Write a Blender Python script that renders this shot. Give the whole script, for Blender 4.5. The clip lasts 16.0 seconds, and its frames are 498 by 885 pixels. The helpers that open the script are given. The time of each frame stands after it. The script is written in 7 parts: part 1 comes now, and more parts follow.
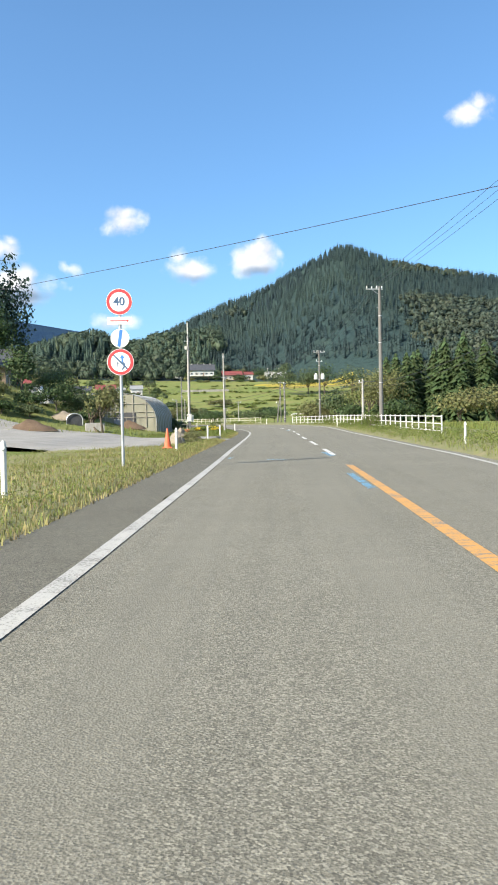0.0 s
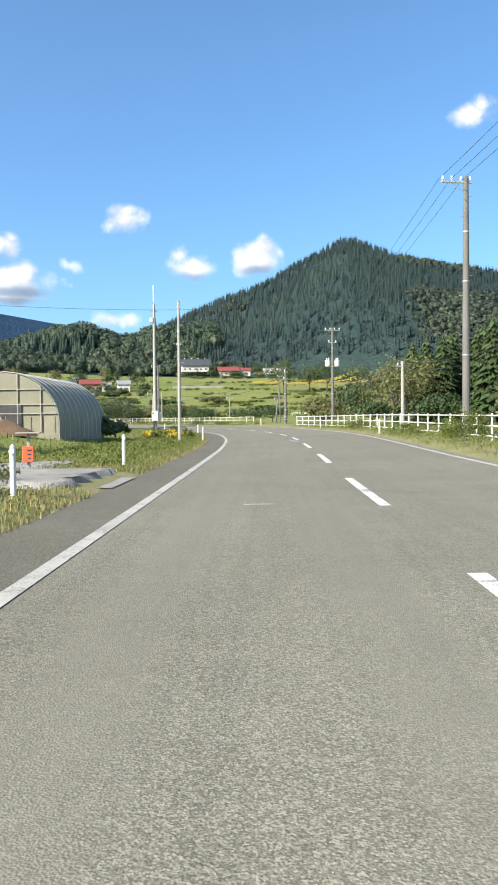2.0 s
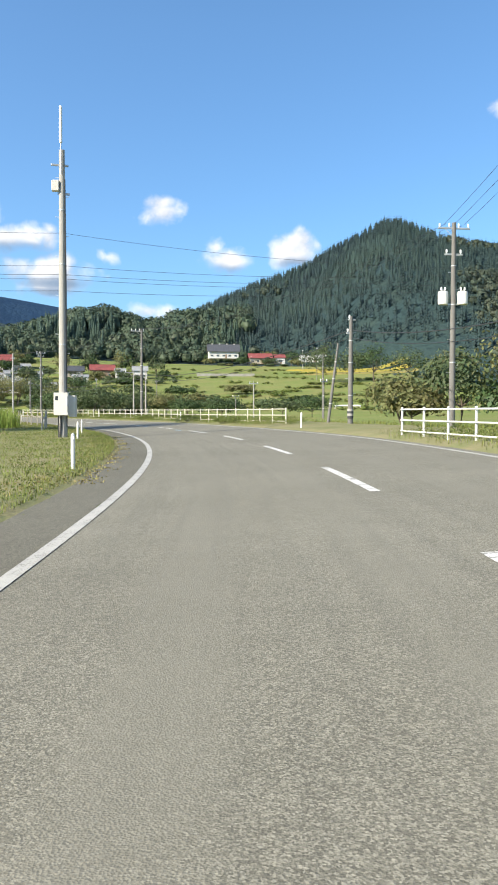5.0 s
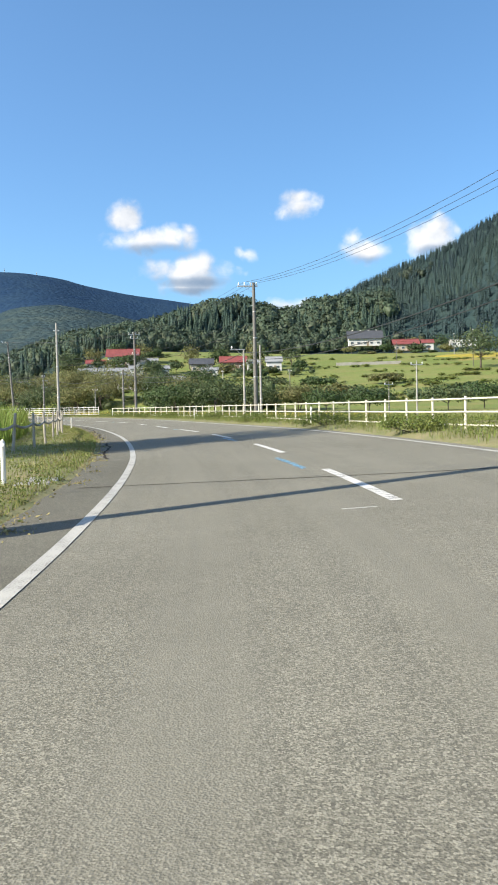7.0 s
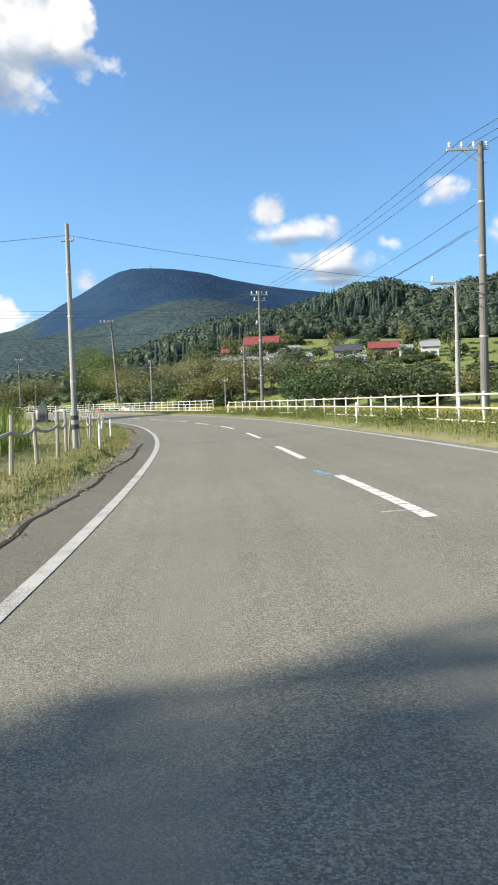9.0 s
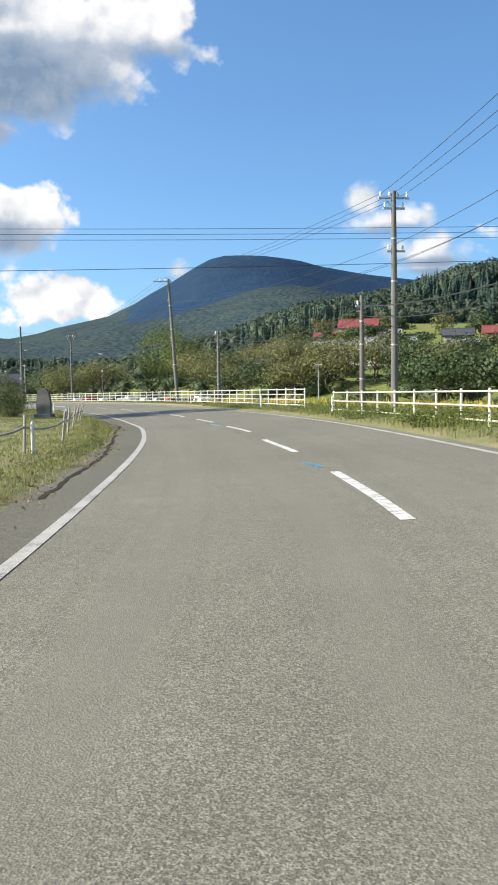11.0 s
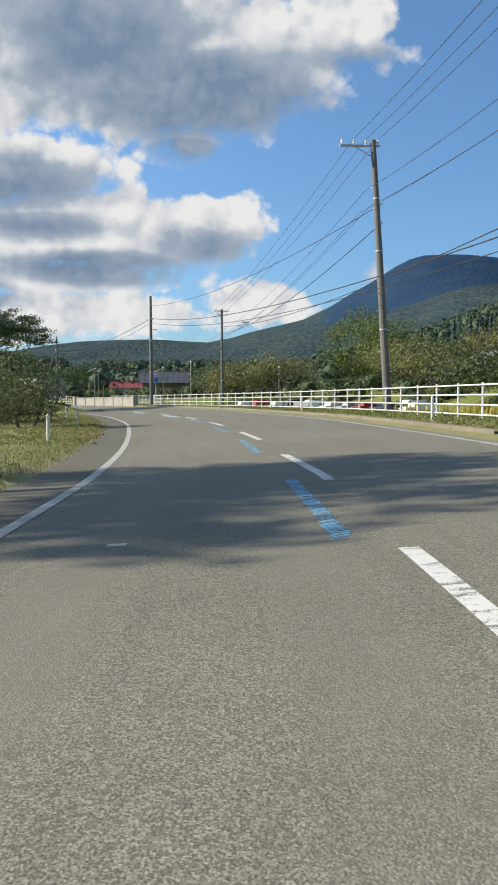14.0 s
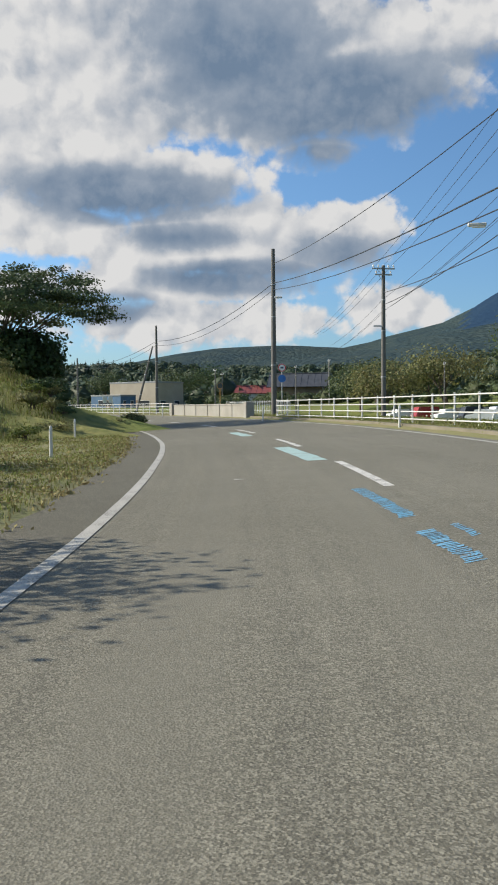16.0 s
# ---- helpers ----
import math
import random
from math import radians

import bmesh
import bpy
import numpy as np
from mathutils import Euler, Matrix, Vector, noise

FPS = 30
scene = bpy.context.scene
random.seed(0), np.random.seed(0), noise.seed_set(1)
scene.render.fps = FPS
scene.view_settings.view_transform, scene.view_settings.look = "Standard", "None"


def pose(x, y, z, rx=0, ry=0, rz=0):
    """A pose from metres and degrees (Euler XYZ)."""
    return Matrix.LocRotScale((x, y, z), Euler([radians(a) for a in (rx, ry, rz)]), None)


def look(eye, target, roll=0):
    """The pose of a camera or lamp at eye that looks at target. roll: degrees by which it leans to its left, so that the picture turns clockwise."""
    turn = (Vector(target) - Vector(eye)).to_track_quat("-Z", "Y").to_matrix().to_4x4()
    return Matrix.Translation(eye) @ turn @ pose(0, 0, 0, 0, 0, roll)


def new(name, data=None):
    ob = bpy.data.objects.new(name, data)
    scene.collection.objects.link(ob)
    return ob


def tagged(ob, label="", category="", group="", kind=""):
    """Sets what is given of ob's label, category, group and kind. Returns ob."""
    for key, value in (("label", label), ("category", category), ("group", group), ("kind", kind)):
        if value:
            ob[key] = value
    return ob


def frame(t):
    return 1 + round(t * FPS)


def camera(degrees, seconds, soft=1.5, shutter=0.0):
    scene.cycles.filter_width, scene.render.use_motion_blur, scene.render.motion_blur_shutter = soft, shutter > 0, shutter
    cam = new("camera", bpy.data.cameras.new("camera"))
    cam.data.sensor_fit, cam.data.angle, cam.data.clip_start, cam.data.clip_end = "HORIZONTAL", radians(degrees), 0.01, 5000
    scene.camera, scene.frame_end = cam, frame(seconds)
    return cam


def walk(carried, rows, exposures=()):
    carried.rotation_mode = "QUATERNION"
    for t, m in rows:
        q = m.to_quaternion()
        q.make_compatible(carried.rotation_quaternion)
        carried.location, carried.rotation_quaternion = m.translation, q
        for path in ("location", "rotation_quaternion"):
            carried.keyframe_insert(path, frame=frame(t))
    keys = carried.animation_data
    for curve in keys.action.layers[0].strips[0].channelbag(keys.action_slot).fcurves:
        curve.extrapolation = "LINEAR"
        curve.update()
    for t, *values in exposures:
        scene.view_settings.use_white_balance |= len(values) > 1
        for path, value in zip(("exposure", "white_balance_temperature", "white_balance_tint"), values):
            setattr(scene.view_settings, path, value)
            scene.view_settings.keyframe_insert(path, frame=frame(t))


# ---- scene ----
cam = camera(32.53, 16.0, soft=1.9)
PATH = [
    (0.0, (0.000, -0.000, 1.077), (0.005, 9.996, 0.808), -1.16),
    (0.5, (0.334, 8.130, 1.079), (0.338, 18.126, 0.804), -1.10),
    (1.0, (0.628, 16.357, 1.126), (0.633, 26.354, 0.854), -0.98),
    (1.5, (0.909, 24.634, 1.145), (0.928, 34.631, 0.871), -0.59),
    (2.0, (1.192, 32.995, 1.148), (1.215, 42.992, 0.867), -0.51),
    (2.5, (1.373, 41.403, 1.131), (1.411, 51.399, 0.846), -0.12),
    (3.0, (1.523, 49.892, 1.153), (1.572, 59.888, 0.871), 0.01),
    (3.5, (1.719, 58.290, 1.163), (1.771, 68.286, 0.886), -0.08),
    (4.0, (1.833, 66.707, 1.183), (1.843, 76.703, 0.889), 0.02),
    (4.5, (1.860, 75.090, 1.190), (1.725, 85.084, 0.859), 0.17),
    (5.0, (1.726, 83.407, 1.195), (1.349, 93.393, 0.828), 0.19),
    (5.5, (1.359, 91.638, 1.199), (0.656, 101.605, 0.795), 0.06),
    (6.0, (0.695, 99.782, 1.204), (-0.407, 109.711, 0.771), -0.38),
    (6.5, (-0.367, 107.817, 1.207), (-1.902, 117.689, 0.778), -0.87),
    (7.0, (-1.700, 115.746, 1.233), (-3.702, 125.534, 0.804), -1.23),
    (7.5, (-3.518, 123.527, 1.255), (-5.970, 133.211, 0.808), -1.48),
    (8.0, (-5.610, 131.172, 1.274), (-8.493, 140.737, 0.816), -1.48),
    (8.5, (-7.976, 138.609, 1.284), (-11.257, 148.045, 0.831), -1.82),
    (9.0, (-10.577, 145.619, 1.277), (-14.183, 154.933, 0.797), -1.83),
    (9.5, (-13.319, 152.563, 1.269), (-17.214, 161.759, 0.750), -1.35),
    (10.0, (-16.253, 159.455, 1.280), (-20.368, 168.553, 0.739), -1.08),
    (10.5, (-19.354, 166.285, 1.292), (-23.679, 175.284, 0.731), -0.93),
    (11.0, (-22.617, 173.032, 1.307), (-27.169, 181.917, 0.724), -0.85),
    (11.5, (-26.057, 179.668, 1.317), (-30.862, 188.417, 0.711), -0.80),
    (12.0, (-29.723, 186.165, 1.299), (-34.781, 194.769, 0.672), -0.72),
    (12.5, (-33.576, 192.569, 1.218), (-38.903, 201.008, 0.592), -0.66),
    (13.0, (-37.766, 198.925, 1.183), (-43.445, 207.135, 0.590), -0.58),
    (13.5, (-42.256, 205.136, 1.120), (-48.313, 213.074, 0.573), -0.40),
    (14.0, (-47.131, 211.142, 1.114), (-53.556, 218.787, 0.601), -0.25),
    (14.5, (-52.327, 216.960, 1.117), (-59.140, 224.265, 0.640), -0.45),
    (15.0, (-57.781, 222.606, 1.123), (-64.919, 229.594, 0.657), -0.88),
    (15.5, (-63.505, 228.051, 1.144), (-70.895, 234.773, 0.696), -0.78),
    (16.0, (-69.367, 233.402, 1.180), (-76.917, 239.945, 0.750), -0.50),
]
walk(cam, [(t, look(eye, target, roll)) for t, eye, target, roll in PATH],
     [(0.0, 1.38), (3.5, 1.36), (9.0, 1.22), (12.5, 1.02), (16.0, 0.62)])

# ---- sky, sun ----
SUN_AZ, SUN_EL = 130.0, 32.0          # degrees to the left of +y, and above the horizon
sun_dir = Vector((-math.sin(radians(SUN_AZ)) * math.cos(radians(SUN_EL)), math.cos(radians(SUN_AZ)) * math.cos(radians(SUN_EL)), math.sin(radians(SUN_EL))))
sun = new("sun", bpy.data.lights.new("sun", "SUN"))
sun.data.energy, sun.data.angle, sun.data.color = 4.1, radians(0.6), (1.0, 0.91, 0.76)
sun.matrix_world = look(sun_dir * 100, (0, 0, 0))

# clouds as ellipses: azimuth left of +y, elevation, half width, half height (degrees); shade also a depth of grey
CUMULUS = [
    (7.8, 12.9, 1.55, 0.95), (8.3, 13.2, 0.75, 0.75), (3.8, 9.9, 1.7, 1.05), (4.4, 10.7, 0.7, 0.85), (-0.7, 10.6, 1.95, 1.3), (-1.3, 11.2, 0.95, 0.95),
    (15.1, 8.3, 2.7, 1.1), (14.6, 9.2, 1.4, 1.1), (15.3, 11.0, 0.7, 0.9), (8.5, 6.6, 1.35, 0.55), (-14.8, 18.8, 1.75, 0.7), (-15.4, 19.2, 0.85, 0.7),
    (17.8, 11.0, 3.15, 0.95), (19.3, 12.3, 1.5, 1.2), (15.4, 8.9, 3.15, 1.05), (15.2, 11.6, 0.5, 0.55), (8.0, 13.4, 1.3, 0.8), (31.6, 8.1, 0.8, 0.7),
    (36.9, 6.2, 0.85, 0.75), (11.5, 10.0, 0.7, 0.4),
]
CLOUD_BANK = [
    (44.5, 20.8, 10.95, 4.45), (53.0, 22.2, 12.4, 5.35), (61.8, 19.3, 8.1, 5.4), (34.0, 23.2, 3.25, 1.8), (32.2, 21.4, 2.5, 0.75), (35.1, 23.8, 2.2, 1.5),
    (57.9, 14.2, 9.05, 2.55), (50.5, 10.7, 9.3, 2.9), (43.0, 11.0, 3.75, 2.35), (41.0, 12.1, 1.65, 1.4), (60.8, 11.6, 5.35, 1.95), (53.2, 8.2, 9.25, 1.65),
    (53.2, 5.6, 8.9, 1.7), (39.2, 6.5, 3.1, 1.45), (63.1, 7.0, 4.6, 1.45), (44.1, 16.6, 2.95, 1.35), (73.2, 17.3, 8.05, 7.05), (71.8, 7.7, 7.0, 3.05),
    # unseen clouds outside the view, added to whiten the sky's fill light
    (100.0, 34.0, 24.0, 10.0), (152.0, 36.0, 26.0, 10.0), (-125.0, 32.0, 26.0, 9.0), (-68.0, 44.0, 24.0, 9.0),
]
CLOUD_SHADE = [
    (43.4, 19.2, 9.5, 3.1, 1.0), (49.6, 22.2, 8.15, 4.35, 0.6), (44.1, 16.0, 2.8, 1.05, 0.8), (57.2, 13.7, 8.0, 1.95, 1.0), (49.4, 8.5, 6.7, 1.25, 1.0), (59.1, 6.5, 4.75, 1.1, 0.8),
    (43.0, 9.9, 3.35, 1.45, 0.45), (53.1, 11.1, 4.5, 0.95, 0.5), (33.6, 21.0, 3.25, 0.8, 0.35), (17.4, 10.2, 3.0, 0.5, 0.55), (14.9, 8.2, 2.95, 0.4, 0.5), (15.3, 7.6, 2.5, 0.4, 0.5),
    (3.4, 9.2, 1.5, 0.4, 0.4), (-0.9, 9.7, 1.5, 0.35, 0.35), (73.2, 14.2, 7.75, 3.8, 0.8),
]


class Tree:
    """Short hand for a node tree."""

    def __init__(self, tree):
        self.t = tree

    def n(self, kind, props=(), **inputs):
        node = self.t.nodes.new(kind)
        p = dict(props)
        if "operation" in p:
            node.operation = p["operation"]
        if p.get("use_clamp"):
            node.use_clamp = True
        if "data_type" in p:
            node.data_type, node.blend_type = p["data_type"], p["blend_type"]
        if "interpolation_type" in p:
            node.interpolation_type = p["interpolation_type"]
        for k, v in inputs.items():
            key = int(k[1:]) if k[0] == "i" and k[1:].isdigit() else k.replace("_", " ")
            sock = node.inputs[key]
            if isinstance(v, bpy.types.NodeSocket):
                self.t.links.new(v, sock)
            else:
                sock.default_value = v
        return node

    def m(self, op, a, b=0.0, c=0.0, clamp=False):
        return self.n("ShaderNodeMath", {"operation": op, "use_clamp": clamp}, i0=a, i1=b, i2=c).outputs[0]

    def v(self, op, a, b=(0, 0, 0), c=(0, 0, 0)):
        node = self.n("ShaderNodeVectorMath", {"operation": op}, i0=a, i1=b, i2=c)
        return node.outputs["Value" if op in ("LENGTH", "DOT_PRODUCT") else "Vector"]

    def mix(self, fac, a, b, blend="MIX"):
        return self.n("ShaderNodeMix", {"data_type": "RGBA", "blend_type": blend}, i0=fac, i6=a, i7=b).outputs[2]

    def noise(self, vec, scale, detail=3.0, rough=0.5):
        return self.n("ShaderNodeTexNoise", Vector=vec, Scale=scale, Detail=detail, Roughness=rough).outputs["Fac"]

    def ramp(self, fac, stops):
        node = self.n("ShaderNodeValToRGB", Fac=fac)
        el = node.color_ramp.elements
        while len(el) < len(stops):
            el.new(0.5)
        for e, (p, c) in zip(el, stops):
            e.position, e.color = p, (*c, 1) if len(c) == 3 else c
        return node.outputs[0]

    def range(self, v, a, b, lo=0.0, hi=1.0, smooth=False):
        return self.n("ShaderNodeMapRange", {"interpolation_type": "SMOOTHSTEP" if smooth else "LINEAR"}, i0=v, i1=a, i2=b, i3=lo, i4=hi).outputs[0]


def make_world():
    w = bpy.data.worlds.new("world")
    scene.world = w
    w.use_nodes = True
    w.node_tree.nodes.clear()
    T = Tree(w.node_tree)
    sky = T.n("ShaderNodeTexSky")
    sky.sky_type, sky.sun_disc, sky.sun_elevation, sky.sun_rotation = "NISHITA", False, radians(SUN_EL), radians(-SUN_AZ)
    sky.altitude, sky.air_density, sky.dust_density, sky.ozone_density = 300.0, 1.0, 0.8, 1.8
    d = T.n("ShaderNodeTexCoord").outputs["Generated"]
    sep = T.n("ShaderNodeSeparateXYZ", Vector=d)
    x, y, z = sep.outputs
    az = T.m("MULTIPLY", T.m("ARCTAN2", T.m("MULTIPLY", x, -1.0), y), 57.29578)
    el = T.m("MULTIPLY", T.m("ARCSINE", z), 57.29578)
    coord = T.n("ShaderNodeCombineXYZ", X=az, Y=el, Z=0.0).outputs[0]
    warp = T.n("ShaderNodeTexNoise", Vector=coord, Scale=0.55, Detail=5.0, Roughness=0.55).outputs["Color"]
    bent = T.v("MULTIPLY_ADD", warp, (1.3, 1.0, 0.0), coord)

    def billow(vec, scale):
        """Rounded heads like cauliflower."""
        node = T.n("ShaderNodeTexVoronoi", Vector=vec, Scale=scale)
        node.feature = "SMOOTH_F1"
        node.inputs["Smoothness"].default_value = 0.35
        return T.m("SUBTRACT", 0.55, node.outputs["Distance"])

    def field(shapes):
        """Depth inside the nearest ellipse, in degrees."""
        best = None
        for a, e, hw, hh, *k in shapes:
            q = T.v("MULTIPLY_ADD", coord, (1 / hw, 1 / hh, 0.0), (-a / hw, -e / hh, 0.0))
            g = T.m("MULTIPLY", T.m("SUBTRACT", 1.0, T.v("LENGTH", q)), k[0] if k else min(hw, hh))
            best = g if best is None else T.m("MAXIMUM", best, g)
        return best
    n1 = T.noise(coord, 0.30, 7.0, 0.58)
    n2 = T.noise(bent, 0.9, 5.0, 0.55)
    b1, b2, b3 = billow(bent, 0.42), billow(bent, 1.1), billow(bent, 2.6)
    puff = T.m("ADD", T.m("MULTIPLY", b1, 0.75), T.m("ADD", T.m("MULTIPLY", b2, 0.45), T.m("MULTIPLY", b3, 0.14)))
    ragged = T.m("ADD", T.m("MULTIPLY", T.m("SUBTRACT", n2, 0.5), 1.1), puff)
    small = T.m("ADD", T.m("ADD", field(CUMULUS), 0.07), T.m("MULTIPLY", ragged, 0.75))
    bank = T.m("ADD", field(CLOUD_BANK), T.m("ADD", T.m("MULTIPLY", T.m("SUBTRACT", n1, 0.36), 2.8), T.m("MULTIPLY", ragged, 1.0)))
    grey = T.m("ADD", field(CLOUD_SHADE), T.m("MULTIPLY", T.m("SUBTRACT", n2, 0.5), 0.7))
    grey = T.range(grey, -0.32, 0.45, 0.0, 1.0, True)
    soft = T.range(grey, 0.0, 1.0, 0.65, 1.5)
    mask = T.m("MAXIMUM", T.range(small, 0.0, 0.80, 0.0, 0.96, True), T.n("ShaderNodeMapRange", {"interpolation_type": "SMOOTHSTEP"}, i0=bank, i1=0.0, i2=soft, i3=0.0, i4=1.0).outputs[0])
    # relief of the heads, lit from above and from the sun's side
    lit = T.v("ADD", bent, (0.45, 0.55, 0.0))
    relief = T.m("MULTIPLY", T.m("SUBTRACT", billow(lit, 0.42), b1), 0.9)
    relief = T.m("ADD", relief, T.m("MULTIPLY", T.m("SUBTRACT", billow(lit, 1.1), b2), 0.16))
    shade = T.m("ADD", T.m("MULTIPLY", grey, 0.78), T.m("MULTIPLY", relief, T.range(grey, 0.0, 0.9, 0.85, 0.30)))
    shade = T.m("ADD", shade, T.m("MULTIPLY", T.m("SUBTRACT", 0.56, n1), 0.9))
    shade = T.m("ADD", shade, T.m("MULTIPLY", T.m("SUBTRACT", 0.55, n2), 0.55), clamp=True)
    cloud = T.ramp(shade, [(0.0, (0.47, 0.468, 0.465)), (0.25, (0.36, 0.372, 0.392)), (0.55, (0.21, 0.245, 0.295)), (1.0, (0.105, 0.150, 0.215))])
    # thin veil towards the horizon
    sk = T.mix(1.0, sky.outputs[0], (SKY_GAIN[0], SKY_GAIN[1], SKY_GAIN[2], 1), "MULTIPLY")
    sk = T.mix(1.0, sk, T.ramp(T.range(el, 0.0, 40.0), [(0.0, (0.66, 0.68, 0.78)), (0.25, (0.82, 0.84, 0.91)), (0.6, (0.97, 0.97, 1.0)), (1.0, (1.0, 1.0, 1.0))]), "MULTIPLY")
    # brighter haze towards the sun's side
    side = T.v("DOT_PRODUCT", d, tuple(Vector((sun_dir.x, sun_dir.y, 0)).normalized()))
    sk = T.mix(1.0, sk, T.ramp(T.range(side, -0.7, 0.5, 0.0, 1.0, True), [(0.0, (0.96, 0.96, 0.96)), (1.0, (1.42, 1.32, 1.30))]), "MULTIPLY")
    col = T.mix(mask, sk, cloud)
    bg = T.n("ShaderNodeBackground", Color=col, Strength=1.0)
    T.n("ShaderNodeOutputWorld", Surface=bg.outputs[0])


SKY_GAIN = (0.0565, 0.078, 0.0885)
make_world()

# ---- materials ----
def material(name, build):
    m = bpy.data.materials.new(name)
    m.use_nodes = True
    m.node_tree.nodes.clear()
    T = Tree(m.node_tree)
    out = T.n("ShaderNodeOutputMaterial")
    sh = build(T)
    m.node_tree.links.new(sh, out.inputs["Surface"])
    return m


def bsdf(T, color, rough=0.7, metal=0.0, height=None, bump=0.2, dist=0.02, spec=0.5):
    kw = dict(Base_Color=color if isinstance(color, bpy.types.NodeSocket) else (*color, 1), Roughness=rough, Metallic=metal)
    b = T.n("ShaderNodeBsdfPrincipled", **kw)
    b.inputs["Specular IOR Level"].default_value = spec
    if height is not None:
        nb = T.n("ShaderNodeBump", Strength=bump, Distance=dist, Height=height)
        T.t.links.new(nb.outputs[0], b.inputs["Normal"])
    return b.outputs[0]


def obj(T):
    return T.n("ShaderNodeTexCoord").outputs["Object"]


def two_tone(name, c1, c2, s1=1.0, s2=12.0, rough=0.7, bump=0.2, dist=0.01, metal=0.0, spec=0.4, random_amount=0.0):
    """A surface with a large-scale and a small-scale variation between two colours."""
    def f(T):
        p = obj(T)
        n1, n2 = T.noise(p, s1, 4.0), T.noise(p, s2, 4.0)
        k = T.m("ADD", T.m("MULTIPLY", n1, 0.65), T.m("MULTIPLY", n2, 0.35))
        k = T.range(k, 0.33, 0.67)
        if random_amount:
            k = T.m("ADD", k, T.m("MULTIPLY", T.m("SUBTRACT", T.n("ShaderNodeObjectInfo").outputs["Random"], 0.5), random_amount), clamp=True)
        col = T.mix(k, (*c1, 1), (*c2, 1))
        return bsdf(T, col, rough, metal, n2, bump, dist, spec)
    return material(name, f)


def leafy(name, c1, c2, c3, scale=0.06, translucent=0.25, rough=0.6, spread=0.38):
    """Foliage: hue by stretches of the wood, value by leaf, light coming through."""
    def f(T):
        p = obj(T)
        big = T.range(T.noise(p, scale, 3.0), 0.35, 0.65)
        mid = T.range(T.noise(p, scale * 9, 3.0), 0.35, 0.65)
        isl = T.n("ShaderNodeNewGeometry").outputs["Random Per Island"]
        col = T.mix(big, (*c1, 1), (*c2, 1))
        col = T.mix(T.m("MULTIPLY", mid, 0.6), col, (*c3, 1))
        hsv = T.n("ShaderNodeHueSaturation", Hue=T.range(isl, 0, 1, 0.485, 0.515), Saturation=1.0, Value=T.range(isl, 0, 1, 1 - spread, 1 + spread), Fac=1.0, Color=col)
        d = bsdf(T, hsv.outputs[0], rough, spec=0.25)
        tr = T.n("ShaderNodeBsdfTranslucent", Color=hsv.outputs[0])
        return T.n("ShaderNodeMixShader", Fac=translucent, i1=d, i2=tr.outputs[0]).outputs[0]
    return material(name, f)


def m_asphalt(T, k=1.0, tracks=True):
    """Old asphalt: pale chips in a dark binder, worn smooth where the wheels run."""
    p = obj(T)
    grain = T.n("ShaderNodeTexVoronoi", Vector=p, Scale=95.0).outputs["Distance"]
    chip = T.n("ShaderNodeTexVoronoi", Vector=p, Scale=105.0)
    tone = T.n("ShaderNodeSeparateColor", Color=chip.outputs["Color"]).outputs[0]
    big = T.range(T.noise(p, 0.22, 4.0), 0.3, 0.7)
    patch = T.range(T.noise(p, 1.7, 4.0), 0.35, 0.7)
    col = T.mix(big, (0.168, 0.160, 0.127, 1), (0.204, 0.195, 0.156, 1))
    col = T.mix(T.m("MULTIPLY", patch, 0.30), col, (0.132, 0.127, 0.100, 1))
    contrast = 0.50
    if tracks:
        uv = T.n("ShaderNodeTexCoord").outputs["UV"]
        across = T.m("ADD", T.n("ShaderNodeSeparateXYZ", Vector=uv).outputs[1], T.m("MULTIPLY", T.m("SUBTRACT", T.noise(p, 0.12, 2.0), 0.5), 0.5))
        track = None
        for o in (-0.72, 0.78, 2.75, 4.15):
            g = T.range(T.m("ABSOLUTE", T.m("SUBTRACT", across, o)), 0.12, 0.48, 1.0, 0.0, True)
            track = g if track is None else T.m("MAXIMUM", track, g)
        track = T.m("MULTIPLY", track, T.range(T.noise(p, 0.5, 3.0), 0.3, 0.6, 0.35, 1.0))
        # streaks drawn out along the lanes
        streak = T.noise(T.v("MULTIPLY", uv, (0.08, 5.0, 0.0)), 1.0, 4.0, 0.6)
        col = T.mix(T.m("MULTIPLY", T.range(streak, 0.40, 0.72), 0.30), col, (0.117, 0.113, 0.094, 1))
        col = T.mix(T.m("MULTIPLY", track, 0.35), col, (0.192, 0.184, 0.149, 1))
        contrast = T.m("SUBTRACT", 0.46, T.m("MULTIPLY", track, 0.30))
    speck = T.m("MULTIPLY", T.m("ADD", 1.0, T.m("MULTIPLY", T.m("SUBTRACT", T.m("POWER", tone, 1.6), 0.38), T.m("MULTIPLY", contrast, 2.0))), k)
    col = T.mix(1.0, col, T.n("ShaderNodeCombineColor", Red=speck, Green=speck, Blue=speck).outputs[0], "MULTIPLY")
    return bsdf(T, col, 0.82, 0, grain, 0.4, 0.007, 0.12)


